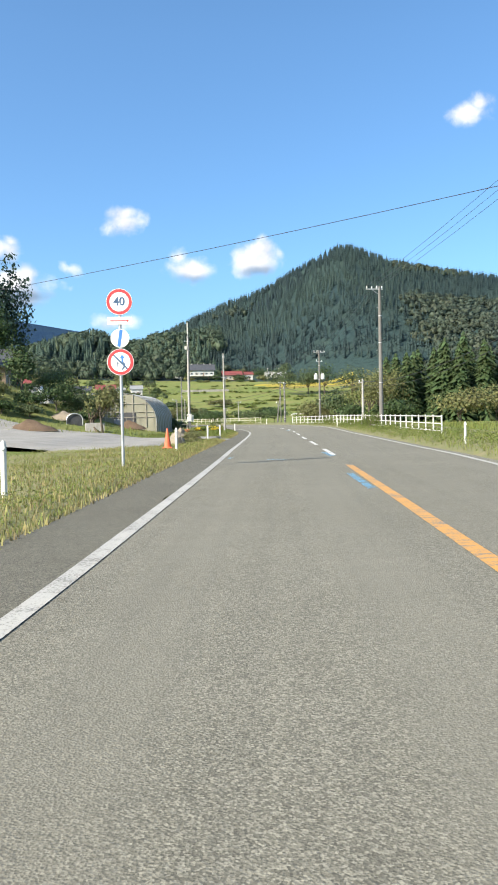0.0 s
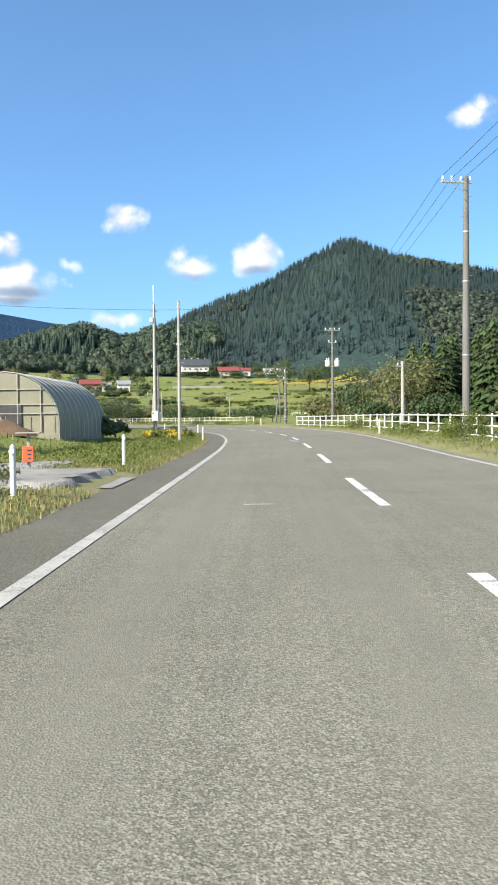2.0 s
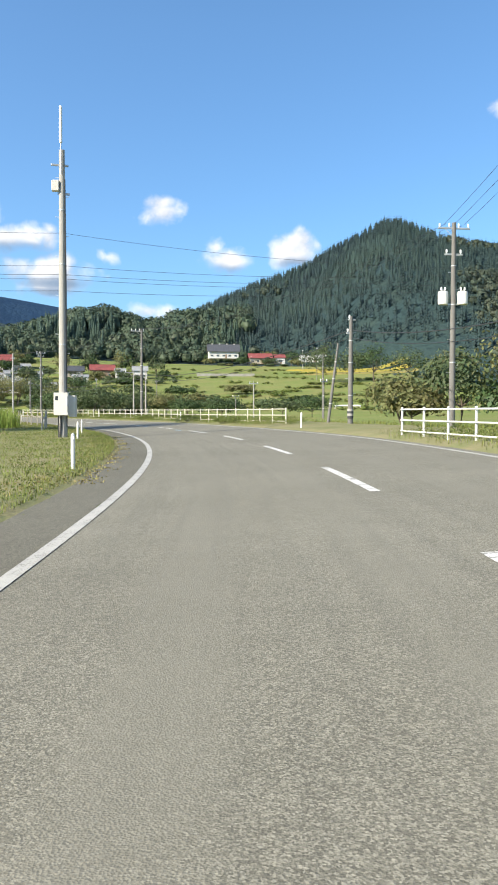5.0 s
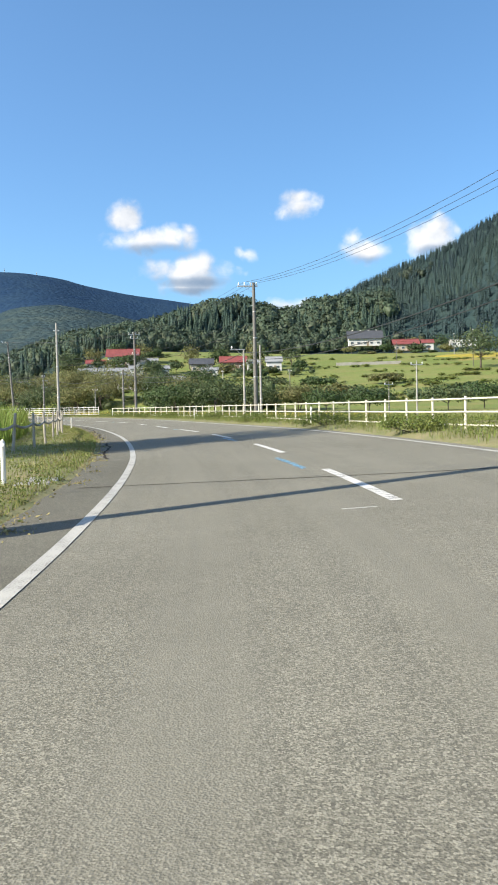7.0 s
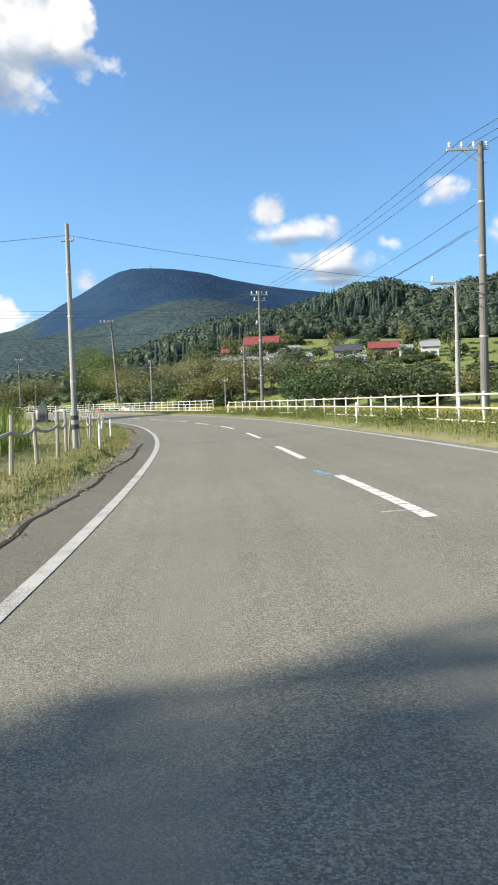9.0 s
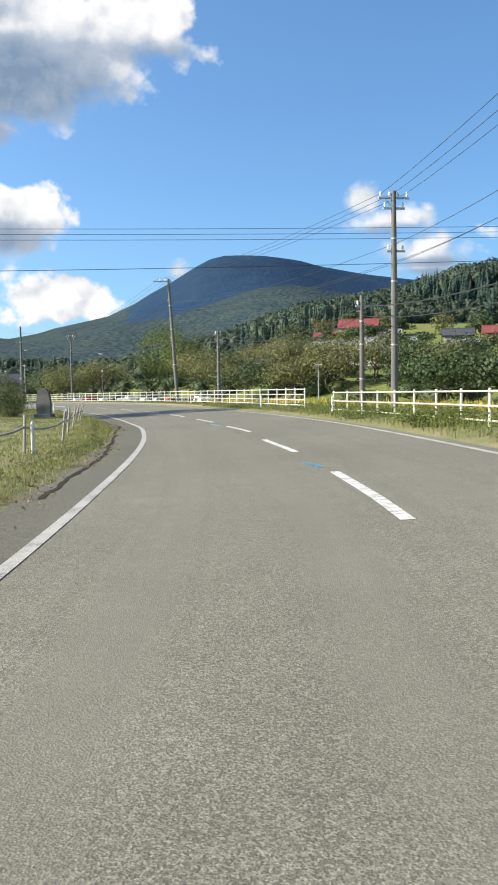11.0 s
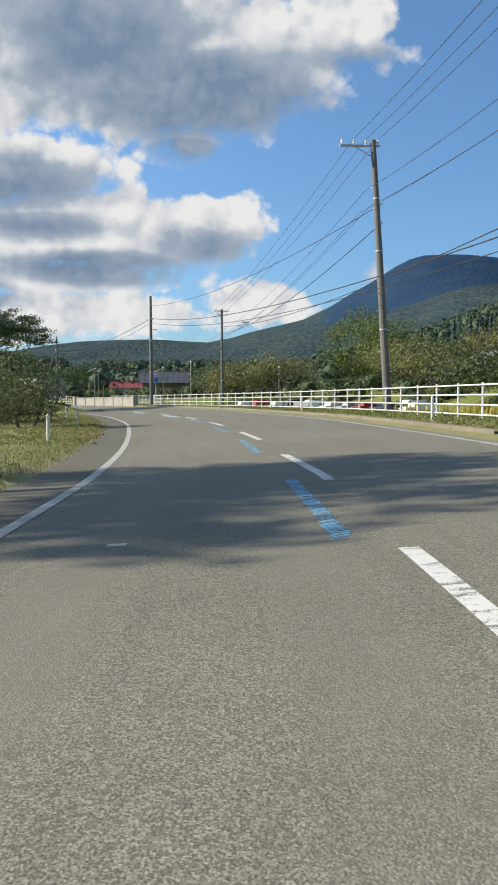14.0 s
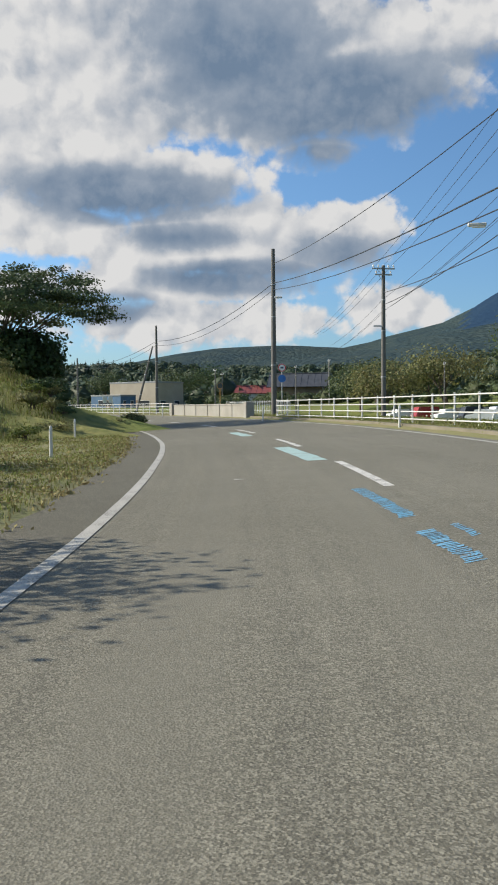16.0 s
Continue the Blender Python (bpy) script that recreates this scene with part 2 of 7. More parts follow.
def worn_paint(name, c, wear=0.5, ribs=False):
    """Road paint, chipped, and with ribs cracked through it from side to side where ribs is set."""
    def f(T):
        p = obj(T)
        n = T.m("ADD", T.m("MULTIPLY", T.noise(p, 2.2, 5.0, 0.65), 0.45), T.m("MULTIPLY", T.noise(p, 60.0, 3.0), 0.55))
        if ribs:
            uv = T.n("ShaderNodeTexCoord").outputs["UV"]
            n = T.m("ADD", n, T.m("MULTIPLY", T.m("SUBTRACT", T.noise(T.v("MULTIPLY", uv, (11.0, 2.2, 0.0)), 1.0, 2.0, 0.5), 0.46), 0.75))
        k = T.range(n, wear - 0.09, wear + 0.02)
        col = T.mix(k, (0.17, 0.165, 0.145, 1), (*c, 1))
        return bsdf(T, col, 0.65, 0, n, 0.5, 0.006, 0.4)
    return material(name, f)


def m_ground(T):
    p = obj(T)
    n1, n2, n3 = T.noise(p, 0.012, 5.0), T.noise(p, 0.09, 5.0), T.noise(p, 1.5, 5.0)
    col = T.mix(T.range(n1, 0.4, 0.6), (0.132, 0.174, 0.041, 1), (0.174, 0.204, 0.056, 1))
    col = T.mix(T.range(n2, 0.42, 0.68), col, (0.217, 0.200, 0.072, 1))
    col = T.mix(T.m("MULTIPLY", T.range(n3, 0.4, 0.7), 0.6), col, (0.085, 0.123, 0.029, 1))
    return bsdf(T, col, 0.9, 0, n3, 0.7, 0.25, 0.2)


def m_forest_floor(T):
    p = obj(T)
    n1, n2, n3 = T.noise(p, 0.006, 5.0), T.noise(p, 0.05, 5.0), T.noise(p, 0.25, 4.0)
    # bluish lift in these colours paints haze into the gaps between trees
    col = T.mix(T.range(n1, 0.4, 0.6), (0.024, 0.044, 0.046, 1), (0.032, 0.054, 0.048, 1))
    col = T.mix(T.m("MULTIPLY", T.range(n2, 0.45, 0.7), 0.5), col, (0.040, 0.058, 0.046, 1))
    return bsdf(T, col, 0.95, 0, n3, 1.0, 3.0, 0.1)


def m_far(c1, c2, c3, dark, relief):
    """Wooded mountain far off: stands of different woods, haze painted in as blue, tree crowns as fine relief."""
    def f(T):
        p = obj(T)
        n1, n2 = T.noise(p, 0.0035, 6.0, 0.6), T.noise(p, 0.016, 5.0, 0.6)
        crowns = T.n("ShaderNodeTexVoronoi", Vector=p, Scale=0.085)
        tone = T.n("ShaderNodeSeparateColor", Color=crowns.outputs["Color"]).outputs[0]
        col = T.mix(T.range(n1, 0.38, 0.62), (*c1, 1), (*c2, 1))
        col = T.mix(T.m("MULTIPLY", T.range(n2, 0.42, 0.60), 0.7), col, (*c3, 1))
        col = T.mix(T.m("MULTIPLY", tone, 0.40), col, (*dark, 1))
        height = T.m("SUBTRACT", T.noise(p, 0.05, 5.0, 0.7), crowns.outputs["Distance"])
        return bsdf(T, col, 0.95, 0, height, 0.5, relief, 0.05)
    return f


M = {
    "asphalt": material("asphalt", m_asphalt),
    "shoulder": material("shoulder_asphalt", lambda T: m_asphalt(T, 0.70, False)),
    "line_white": worn_paint("white_line_paint", (0.41, 0.40, 0.36), 0.485),
    "dash_white": worn_paint("worn_white_dash_paint", (0.60, 0.59, 0.55), 0.50, True),
    "line_orange": worn_paint("orange_line_paint", (0.52, 0.27, 0.065), 0.50, True),
    "mark_blue": worn_paint("blue_marking_paint", (0.16, 0.40, 0.58), 0.505),
    "mark_teal": worn_paint("pale_teal_marking_paint", (0.34, 0.48, 0.46), 0.45),
    "tar": two_tone("crack_sealing_tar", (0.030, 0.026, 0.021), (0.052, 0.046, 0.038), 2.0, 20.0, 0.95, 0.2, 0.01, 0.0, 0.05),
    "ground": material("meadow", m_ground),
    # distance haze is painted into the bluish colours of both mountain materials
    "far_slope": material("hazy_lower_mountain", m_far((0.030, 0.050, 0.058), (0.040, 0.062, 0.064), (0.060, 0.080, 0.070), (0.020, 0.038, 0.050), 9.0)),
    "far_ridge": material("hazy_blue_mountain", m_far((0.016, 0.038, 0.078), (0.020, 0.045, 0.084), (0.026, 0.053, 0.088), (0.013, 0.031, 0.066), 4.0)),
    "forest_floor": material("haze_tinted_wooded_slope", m_forest_floor),
    "verge": two_tone("verge_soil_and_grass", (0.130, 0.150, 0.048), (0.230, 0.195, 0.100), 0.8, 9.0, 0.95, 0.8, 0.05),
    "gravel": two_tone("gravel", (0.21, 0.20, 0.18), (0.31, 0.30, 0.275), 0.7, 26.0, 0.95, 1.0, 0.03),
    "soil": two_tone("brown_soil", (0.086, 0.056, 0.034), (0.146, 0.099, 0.065), 1.5, 12.0, 0.95, 0.9, 0.05),
    "stubble": two_tone("cut_field", (0.146, 0.142, 0.034), (0.232, 0.189, 0.060), 0.2, 3.0, 0.95, 0.8, 0.1),
    "concrete_pole": two_tone("pole_concrete", (0.258, 0.245, 0.224), (0.344, 0.331, 0.305), 0.7, 14.0, 0.85, 0.3, 0.004),
    "dark_pole": two_tone("weathered_dark_pole", (0.105, 0.100, 0.092), (0.168, 0.162, 0.150), 0.6, 14.0, 0.8, 0.4, 0.006),
    "steel": two_tone("galvanised_steel", (0.361, 0.370, 0.370), (0.482, 0.490, 0.490), 1.5, 20.0, 0.5, 0.1, 0.002, 0.6),
    "white_steel": two_tone("white_painted_steel", (0.58, 0.57, 0.53), (0.68, 0.67, 0.63), 1.2, 15.0, 0.45, 0.1, 0.002),
    "cream_steel": two_tone("cream_painted_steel", (0.54, 0.51, 0.41), (0.63, 0.60, 0.49), 1.2, 15.0, 0.5, 0.1, 0.002),
    "white_plastic": two_tone("white_plastic", (0.56, 0.55, 0.50), (0.66, 0.65, 0.60), 2.0, 30.0, 0.45, 0.05, 0.001),
    "porcelain": two_tone("white_porcelain", (0.70, 0.71, 0.70), (0.80, 0.80, 0.79), 6.0, 30.0, 0.25, 0.02, 0.001),
    "orange_reflector": two_tone("orange_reflector", (0.75, 0.26, 0.03), (0.85, 0.34, 0.05), 8.0, 40.0, 0.3, 0.05, 0.001),
    "wire": two_tone("black_cable", (0.02, 0.02, 0.022), (0.035, 0.035, 0.038), 1.0, 9.0, 0.5),
    "grey_box": two_tone("grey_beige_enclosure", (0.48, 0.46, 0.41), (0.56, 0.54, 0.49), 1.0, 12.0, 0.5, 0.05, 0.002),
    "dark_metal": two_tone("dark_metal", (0.04, 0.04, 0.042), (0.08, 0.08, 0.082), 2.0, 15.0, 0.5, 0.1, 0.002, 0.4),
    "conifer": leafy("cedar_foliage", (0.030, 0.056, 0.040), (0.042, 0.070, 0.044), (0.056, 0.086, 0.046), 0.02, 0.2, 0.6, 0.22),
    # mountain and hill foliage: haze painted in as bluer base colours
    "mountain_cedar": leafy("haze_tinted_mountain_cedar", (0.015, 0.032, 0.038), (0.034, 0.058, 0.046), (0.024, 0.045, 0.042), 0.007, 0.12, 0.6, 0.16),
    "hill_cedar": leafy("haze_tinted_hill_cedar", (0.030, 0.058, 0.050), (0.044, 0.076, 0.054), (0.058, 0.088, 0.056), 0.02, 0.15, 0.6, 0.16),
    "hill_leaf": leafy("haze_tinted_hill_woodland", (0.044, 0.074, 0.052), (0.062, 0.094, 0.056), (0.090, 0.106, 0.060), 0.02, 0.2, 0.6, 0.22),
    "mountain_leaf": leafy("haze_tinted_mountain_woodland", (0.032, 0.052, 0.042), (0.052, 0.070, 0.044), (0.066, 0.074, 0.044), 0.010, 0.15, 0.6, 0.20),
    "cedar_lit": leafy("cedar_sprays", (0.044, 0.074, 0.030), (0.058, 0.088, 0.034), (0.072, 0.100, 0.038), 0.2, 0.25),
    "broadleaf": leafy("mixed_woodland_foliage", (0.060, 0.092, 0.042), (0.080, 0.108, 0.046), (0.106, 0.120, 0.052), 0.03, 0.28, 0.6, 0.26),
    "fruit_leaf": leafy("dull_fruit_tree_leaves", (0.105, 0.130, 0.055), (0.135, 0.150, 0.070), (0.085, 0.110, 0.042), 0.5, 0.3),
    "brown_leaf": leafy("autumn_tinged_foliage", (0.170, 0.172, 0.070), (0.210, 0.178, 0.076), (0.126, 0.158, 0.060), 0.08, 0.38, 0.6, 0.30),
    "bright_leaf": leafy("light_green_foliage", (0.110, 0.146, 0.036), (0.136, 0.162, 0.045), (0.080, 0.120, 0.030), 0.2, 0.3, 0.6, 0.28),
    "dark_leaf": leafy("dark_green_foliage", (0.040, 0.070, 0.026), (0.056, 0.088, 0.030), (0.070, 0.100, 0.034), 0.3, 0.25),
    "grass": leafy("verge_grass", (0.170, 0.200, 0.048), (0.220, 0.214, 0.072), (0.120, 0.165, 0.038), 0.35, 0.35, 0.6),
    "dry_grass": leafy("dry_grass", (0.300, 0.240, 0.115), (0.250, 0.215, 0.095), (0.185, 0.185, 0.065), 0.4, 0.3, 0.7),
    "rice": leafy("ripe_rice", (0.48, 0.36, 0.06), (0.41, 0.32, 0.065), (0.31, 0.30, 0.07), 0.15, 0.35),
    "reed": leafy("pale_reed_blades", (0.172, 0.232, 0.043), (0.224, 0.258, 0.060), (0.138, 0.206, 0.034), 0.3, 0.35),
    "weed_leaf": leafy("roadside_weed_leaves", (0.116, 0.150, 0.031), (0.159, 0.168, 0.045), (0.082, 0.120, 0.026), 0.5, 0.3),
    "tarp": two_tone("white_tarpaulin", (0.55, 0.56, 0.54), (0.68, 0.68, 0.66), 1.5, 9.0, 0.5, 0.5, 0.03),
    "yellow_flower": leafy("yellow_petals", (0.671, 0.473, 0.017), (0.731, 0.533, 0.034), (0.602, 0.430, 0.026), 1.0, 0.3),
    "red_roof": two_tone("red_metal_roof", (0.175, 0.045, 0.042), (0.24, 0.070, 0.060), 0.8, 9.0, 0.55, 0.2, 0.01),
    "dark_roof": two_tone("dark_tile_roof", (0.045, 0.048, 0.055), (0.085, 0.088, 0.095), 1.0, 8.0, 0.5, 0.4, 0.02),
    "grey_roof": two_tone("pale_grey_sheet_roof", (0.211, 0.217, 0.223), (0.285, 0.291, 0.291), 0.5, 5.0, 0.5, 0.2, 0.01),
    "plaster": two_tone("white_plaster_wall", (0.44, 0.43, 0.41), (0.56, 0.55, 0.53), 0.6, 8.0, 0.8, 0.1, 0.004),
    "beige_wall": two_tone("beige_sheet_wall", (0.32, 0.28, 0.215), (0.39, 0.345, 0.27), 0.5, 7.0, 0.75, 0.1, 0.004),
    "brown_wall": two_tone("brown_board_wall", (0.16, 0.115, 0.08), (0.24, 0.18, 0.13), 0.7, 9.0, 0.8, 0.2, 0.005),
    "blue_wall": two_tone("blue_painted_sheet", (0.05, 0.11, 0.20), (0.08, 0.16, 0.26), 0.8, 8.0, 0.6, 0.1, 0.004),
    "window_glass": two_tone("dark_window_glass", (0.03, 0.035, 0.04), (0.06, 0.068, 0.075), 0.5, 4.0, 0.08, 0.0, 0.001, 0.0, 0.8),
    "parapet": two_tone("pale_weathered_concrete", (0.250, 0.235, 0.200), (0.340, 0.325, 0.285), 0.6, 9.0, 0.85, 0.3, 0.01),
    "kerb": two_tone("tan_kerb_concrete", (0.146, 0.129, 0.090), (0.232, 0.206, 0.150), 0.7, 12.0, 0.9, 0.5, 0.01),
    "stone": two_tone("grey_lichen_stone", (0.07, 0.068, 0.062), (0.15, 0.145, 0.13), 1.5, 14.0, 0.85, 0.8, 0.03),
    "tan_rock": two_tone("tan_rock", (0.186, 0.155, 0.112), (0.260, 0.223, 0.167), 1.5, 10.0, 0.85, 0.8, 0.04),
    "stake": two_tone("bleached_wooden_stake", (0.26, 0.235, 0.19), (0.38, 0.35, 0.29), 2.0, 30.0, 0.85, 0.5, 0.006),
    "sign_white": two_tone("sign_white_sheeting", (0.78, 0.78, 0.76), (0.84, 0.84, 0.82), 2.0, 25.0, 0.4, 0.02, 0.001),
    "sign_red": two_tone("sign_red_sheeting", (0.58, 0.045, 0.05), (0.66, 0.06, 0.06), 2.0, 25.0, 0.4, 0.02, 0.001),
    "sign_blue": two_tone("sign_blue_sheeting", (0.05, 0.17, 0.48), (0.07, 0.22, 0.56), 2.0, 25.0, 0.4, 0.02, 0.001),
    "sign_dark": two_tone("sign_dark_figures", (0.05, 0.09, 0.16), (0.07, 0.12, 0.20), 2.0, 25.0, 0.4, 0.02, 0.001),
    "cone_red": two_tone("faded_red_plastic", (0.55, 0.10, 0.04), (0.64, 0.15, 0.06), 3.0, 25.0, 0.5, 0.05, 0.002),
    "tyre": two_tone("black_rubber", (0.02, 0.02, 0.02), (0.035, 0.035, 0.035), 3.0, 25.0, 0.8, 0.1, 0.002),
    "car_white": two_tone("white_car_paint", (0.70, 0.70, 0.69), (0.76, 0.76, 0.75), 1.0, 8.0, 0.25, 0.0, 0.001),
    "car_silver": two_tone("silver_car_paint", (0.42, 0.43, 0.44), (0.50, 0.51, 0.52), 1.0, 8.0, 0.25, 0.0, 0.001, 0.5),
    "car_red": two_tone("dark_red_car_paint", (0.26, 0.03, 0.03), (0.34, 0.045, 0.04), 1.0, 8.0, 0.25, 0.0, 0.001),
    "car_dark": two_tone("dark_car_paint", (0.03, 0.035, 0.045), (0.05, 0.055, 0.065), 1.0, 8.0, 0.25, 0.0, 0.001),
    "poly_film": two_tone("cloudy_greenhouse_film", (0.185, 0.180, 0.132), (0.250, 0.242, 0.180), 0.8, 7.0, 0.75, 0.15, 0.02),
    "bark": two_tone("grey_brown_bark", (0.075, 0.058, 0.042), (0.13, 0.105, 0.08), 2.0, 25.0, 0.9, 0.7, 0.02),
}

# ---- mesh tools ----
class MB:
    """Collects vertices and faces of one mesh."""

    def __init__(self):
        self.v, self.f = [], []

    def add(self, verts, faces):
        k = len(self.v)
        self.v.extend([tuple(p) for p in verts])
        self.f.extend([tuple(i + k for i in q) for q in faces])
        return self

    def box(self, c, size, rz=0.0, bevel=0.0):
        x, y, z = (s / 2 for s in size)
        ca, sa = math.cos(radians(rz)), math.sin(radians(rz))
        pts = []
        if bevel <= 0:
            base = [(-x, -y), (x, -y), (x, y), (-x, y)]
        else:
            b = min(bevel, x * 0.9, y * 0.9)
            base = [(-x + b, -y), (x - b, -y), (x, -y + b), (x, y - b), (x - b, y), (-x + b, y), (-x, y - b), (-x, -y + b)]
        n = len(base)
        rings = [(-z, 1.0), (z, 1.0)] if bevel <= 0 else [(-z, 0.0), (-z + bevel, 1.0), (z - bevel, 1.0), (z, 0.0)]
        for zz, k in rings:
            for px, py in base:
                if k == 0.0:
                    px, py = px * (1 - bevel / max(x, 1e-6)), py * (1 - bevel / max(y, 1e-6))
                pts.append((c[0] + px * ca - py * sa, c[1] + px * sa + py * ca, c[2] + zz))
        fs = [tuple(range(n))[::-1]]
        m = len(rings)
        for r in range(m - 1):
            for i in range(n):
                j = (i + 1) % n
                fs.append((r * n + i, r * n + j, (r + 1) * n + j, (r + 1) * n + i))
        fs.append(tuple(range((m - 1) * n, m * n)))
        return self.add(pts, fs)

    def tube(self, points, radii, n=8, caps=True):
        """A round bar through the points."""
        pts = [Vector(p) for p in points]
        if not hasattr(radii, "__len__"):
            radii = [radii] * len(pts)
        vs, fs = [], []
        ref = Vector((0, 0, 1))
        for i, p in enumerate(pts):
            t = (pts[min(i + 1, len(pts) - 1)] - pts[max(i - 1, 0)]).normalized()
            a = t.cross(ref)
            if a.length < 0.05:
                a = t.cross(Vector((1, 0, 0)))
            a.normalize()
            b = t.cross(a)
            for k in range(n):
                w = 2 * math.pi * k / n
                vs.append(p + (a * math.cos(w) + b * math.sin(w)) * radii[i])
        for i in range(len(pts) - 1):
            for k in range(n):
                l = (k + 1) % n
                fs.append((i * n + k, i * n + l, (i + 1) * n + l, (i + 1) * n + k))
        if caps:
            fs.append(tuple(range(n))[::-1])
            fs.append(tuple(range((len(pts) - 1) * n, len(pts) * n)))
        return self.add(vs, fs)

    def lathe(self, c, profile, n=12):
        """Turned round the upright axis through c: profile of (radius, height)."""
        vs, fs = [], []
        for r, h in profile:
            for k in range(n):
                w = 2 * math.pi * k / n
                vs.append((c[0] + r * math.cos(w), c[1] + r * math.sin(w), c[2] + h))
        for i in range(len(profile) - 1):
            for k in range(n):
                l = (k + 1) % n
                fs.append((i * n + k, i * n + l, (i + 1) * n + l, (i + 1) * n + k))
        fs.append(tuple(range(n))[::-1])
        fs.append(tuple(range((len(profile) - 1) * n, len(profile) * n)))
        return self.add(vs, fs)

    def poly(self, pts, thick, axis):
        """A flat outline given depth along axis (a vector)."""
        a = Vector(axis).normalized() * thick
        n = len(pts)
        front = [Vector(p) for p in pts]
        vs = front + [p - a for p in front]
        fs = [tuple(range(n)), tuple(range(n, 2 * n))[::-1]]
        fs += [(i, i + n, (i + 1) % n + n, (i + 1) % n) for i in range(n)]
        return self.add(vs, fs)


def mesh_of(name, mb, mat, smooth=False):
    me = bpy.data.meshes.new(name)
    me.from_pydata(mb.v, [], mb.f)
    me.materials.append(mat)
    if smooth:
        me.shade_smooth()
    me.update()
    return me


def mesh_np(name, verts, faces, mat, smooth=False):
    """A mesh from arrays; the faces all have the same number of corners."""
    me = bpy.data.meshes.new(name)
    nv, nf, k = len(verts), len(faces), faces.shape[1]
    me.vertices.add(nv)
    me.vertices.foreach_set("co", np.ascontiguousarray(verts, dtype=np.float32).ravel())
    me.loops.add(nf * k)
    me.loops.foreach_set("vertex_index", np.ascontiguousarray(faces, dtype=np.int32).ravel())
    me.polygons.add(nf)
    me.polygons.foreach_set("loop_start", np.arange(0, nf * k, k, dtype=np.int32))
    me.materials.append(mat)
    me.update(calc_edges=True)
    if smooth:
        me.shade_smooth()
    return me


def part(name, mb, mat, parent=None, label="", smooth=False):
    """Links a mesh as one object under a thing or under a part."""
    me = mb if isinstance(mb, bpy.types.Mesh) else mesh_of(name, mb, M[mat] if isinstance(mat, str) else mat, smooth)
    ob = new(name, me)
    if parent is not None:
        ob.parent = parent
    if label:
        tagged(ob, label)
    return ob


def thing(name, place, label, category, group="", rz=0.0):
    e = new(name)
    e.empty_display_size = 0.3
    e.matrix_world = pose(*place, 0, 0, rz)
    return tagged(e, label, category, group)


# ---- the road's line in plan: heading by distance, then offsets to its right ----
HEADS = [(-60, -2.39), (5, -2.27), (20, -2.08), (35, -1.37), (50, -1.19), (65, -0.76), (80, 0.85), (95, 4.39), (110, 9.26), (125, 14.53), (140, 19.17), (155, 22.61),
         (170, 24.96), (185, 28.58), (200, 31.93), (215, 37.66), (230, 42.96), (245, 47.1), (262, 49.73), (280, 55.7), (300, 62.2), (330, 71.2), (370, 80.2), (450, 88.2), (520, 90.0)]
S_AX = np.arange(-60.0, 520.0, 0.5)
_h = np.radians(np.interp(S_AX, [a for a, b in HEADS], [b for a, b in HEADS]))
_k = 120                                                     # index of s = 0
AX = np.concatenate([[0], np.cumsum(-np.sin((_h[1:] + _h[:-1]) / 2) * 0.5)])
AY = np.concatenate([[0], np.cumsum(np.cos((_h[1:] + _h[:-1]) / 2) * 0.5)])
AX, AY = AX - AX[_k], AY - AY[_k]


def bank(s):
    return np.interp(s, [30, 85, 400, 460], [0, 0.045, 0.045, 0.0])


def road_z(s, o):
    return bank(s) * np.clip(o, -3.0, 9.0)


def on_road(s, o, dz=0.0):
    """World place at distance s along the road and o metres to its right."""
    h = np.interp(s, S_AX, _h)
    x, y = np.interp(s, S_AX, AX) + o * np.cos(h), np.interp(s, S_AX, AY) + o * np.sin(h)
    return Vector((float(x), float(y), float(road_z(s, o) + dz)))


def heading(s):
    return math.degrees(float(np.interp(s, S_AX, _h)))


def road_coords(x, y):
    """Distance along and offset from the road, for arrays of places."""
    x, y = np.atleast_1d(np.asarray(x, float)), np.atleast_1d(np.asarray(y, float))
    s, o = np.empty(len(x)), np.empty(len(x))
    for a in range(0, len(x), 4000):
        b = slice(a, a + 4000)
        d2 = (x[b, None] - AX[None, ::4]) ** 2 + (y[b, None] - AY[None, ::4]) ** 2
        i = d2.argmin(1) * 4
        h = _h[i]
        dx, dy = x[b] - AX[i], y[b] - AY[i]
        s[b] = S_AX[i] + (-np.sin(h) * dx + np.cos(h) * dy)
        o[b] = np.cos(h) * dx + np.sin(h) * dy
    return s, o


L_OFF = [(-60, -1.5), (6, -1.5), (15, -1.57), (30, -1.72), (65, -1.68), (88, -1.8), (124, -1.6), (138, -1.6), (155, -1.68), (174, -1.85), (190, -2.0), (207, -2.02), (213, -1.98), (219, -2.12), (228, -2.1), (235, -1.84), (242, -1.74), (255, -1.65), (262, -1.56), (272, -1.56), (283, -1.4), (520, -1.4)]
D_OFF = [(-60, 1.55), (5, 1.53), (50, 1.53), (60, 1.68), (70, 1.78), (80, 1.92), (110, 1.97), (120, 2.06), (131, 2.0), (141, 2.02), (152, 1.9), (156, 1.83), (161, 1.6), (170, 1.45), (187, 1.6), (191, 1.55), (195, 1.45), (199, 1.27), (205, 1.33), (209, 1.14), (214, 1.17), (219, 1.1), (224, 1.21), (229, 1.27), (234, 1.47), (239, 1.46), (244, 1.67), (249, 1.77), (254, 1.9), (265, 1.98), (276, 2.13), (282, 2.26), (290, 2.45), (520, 2.5)]
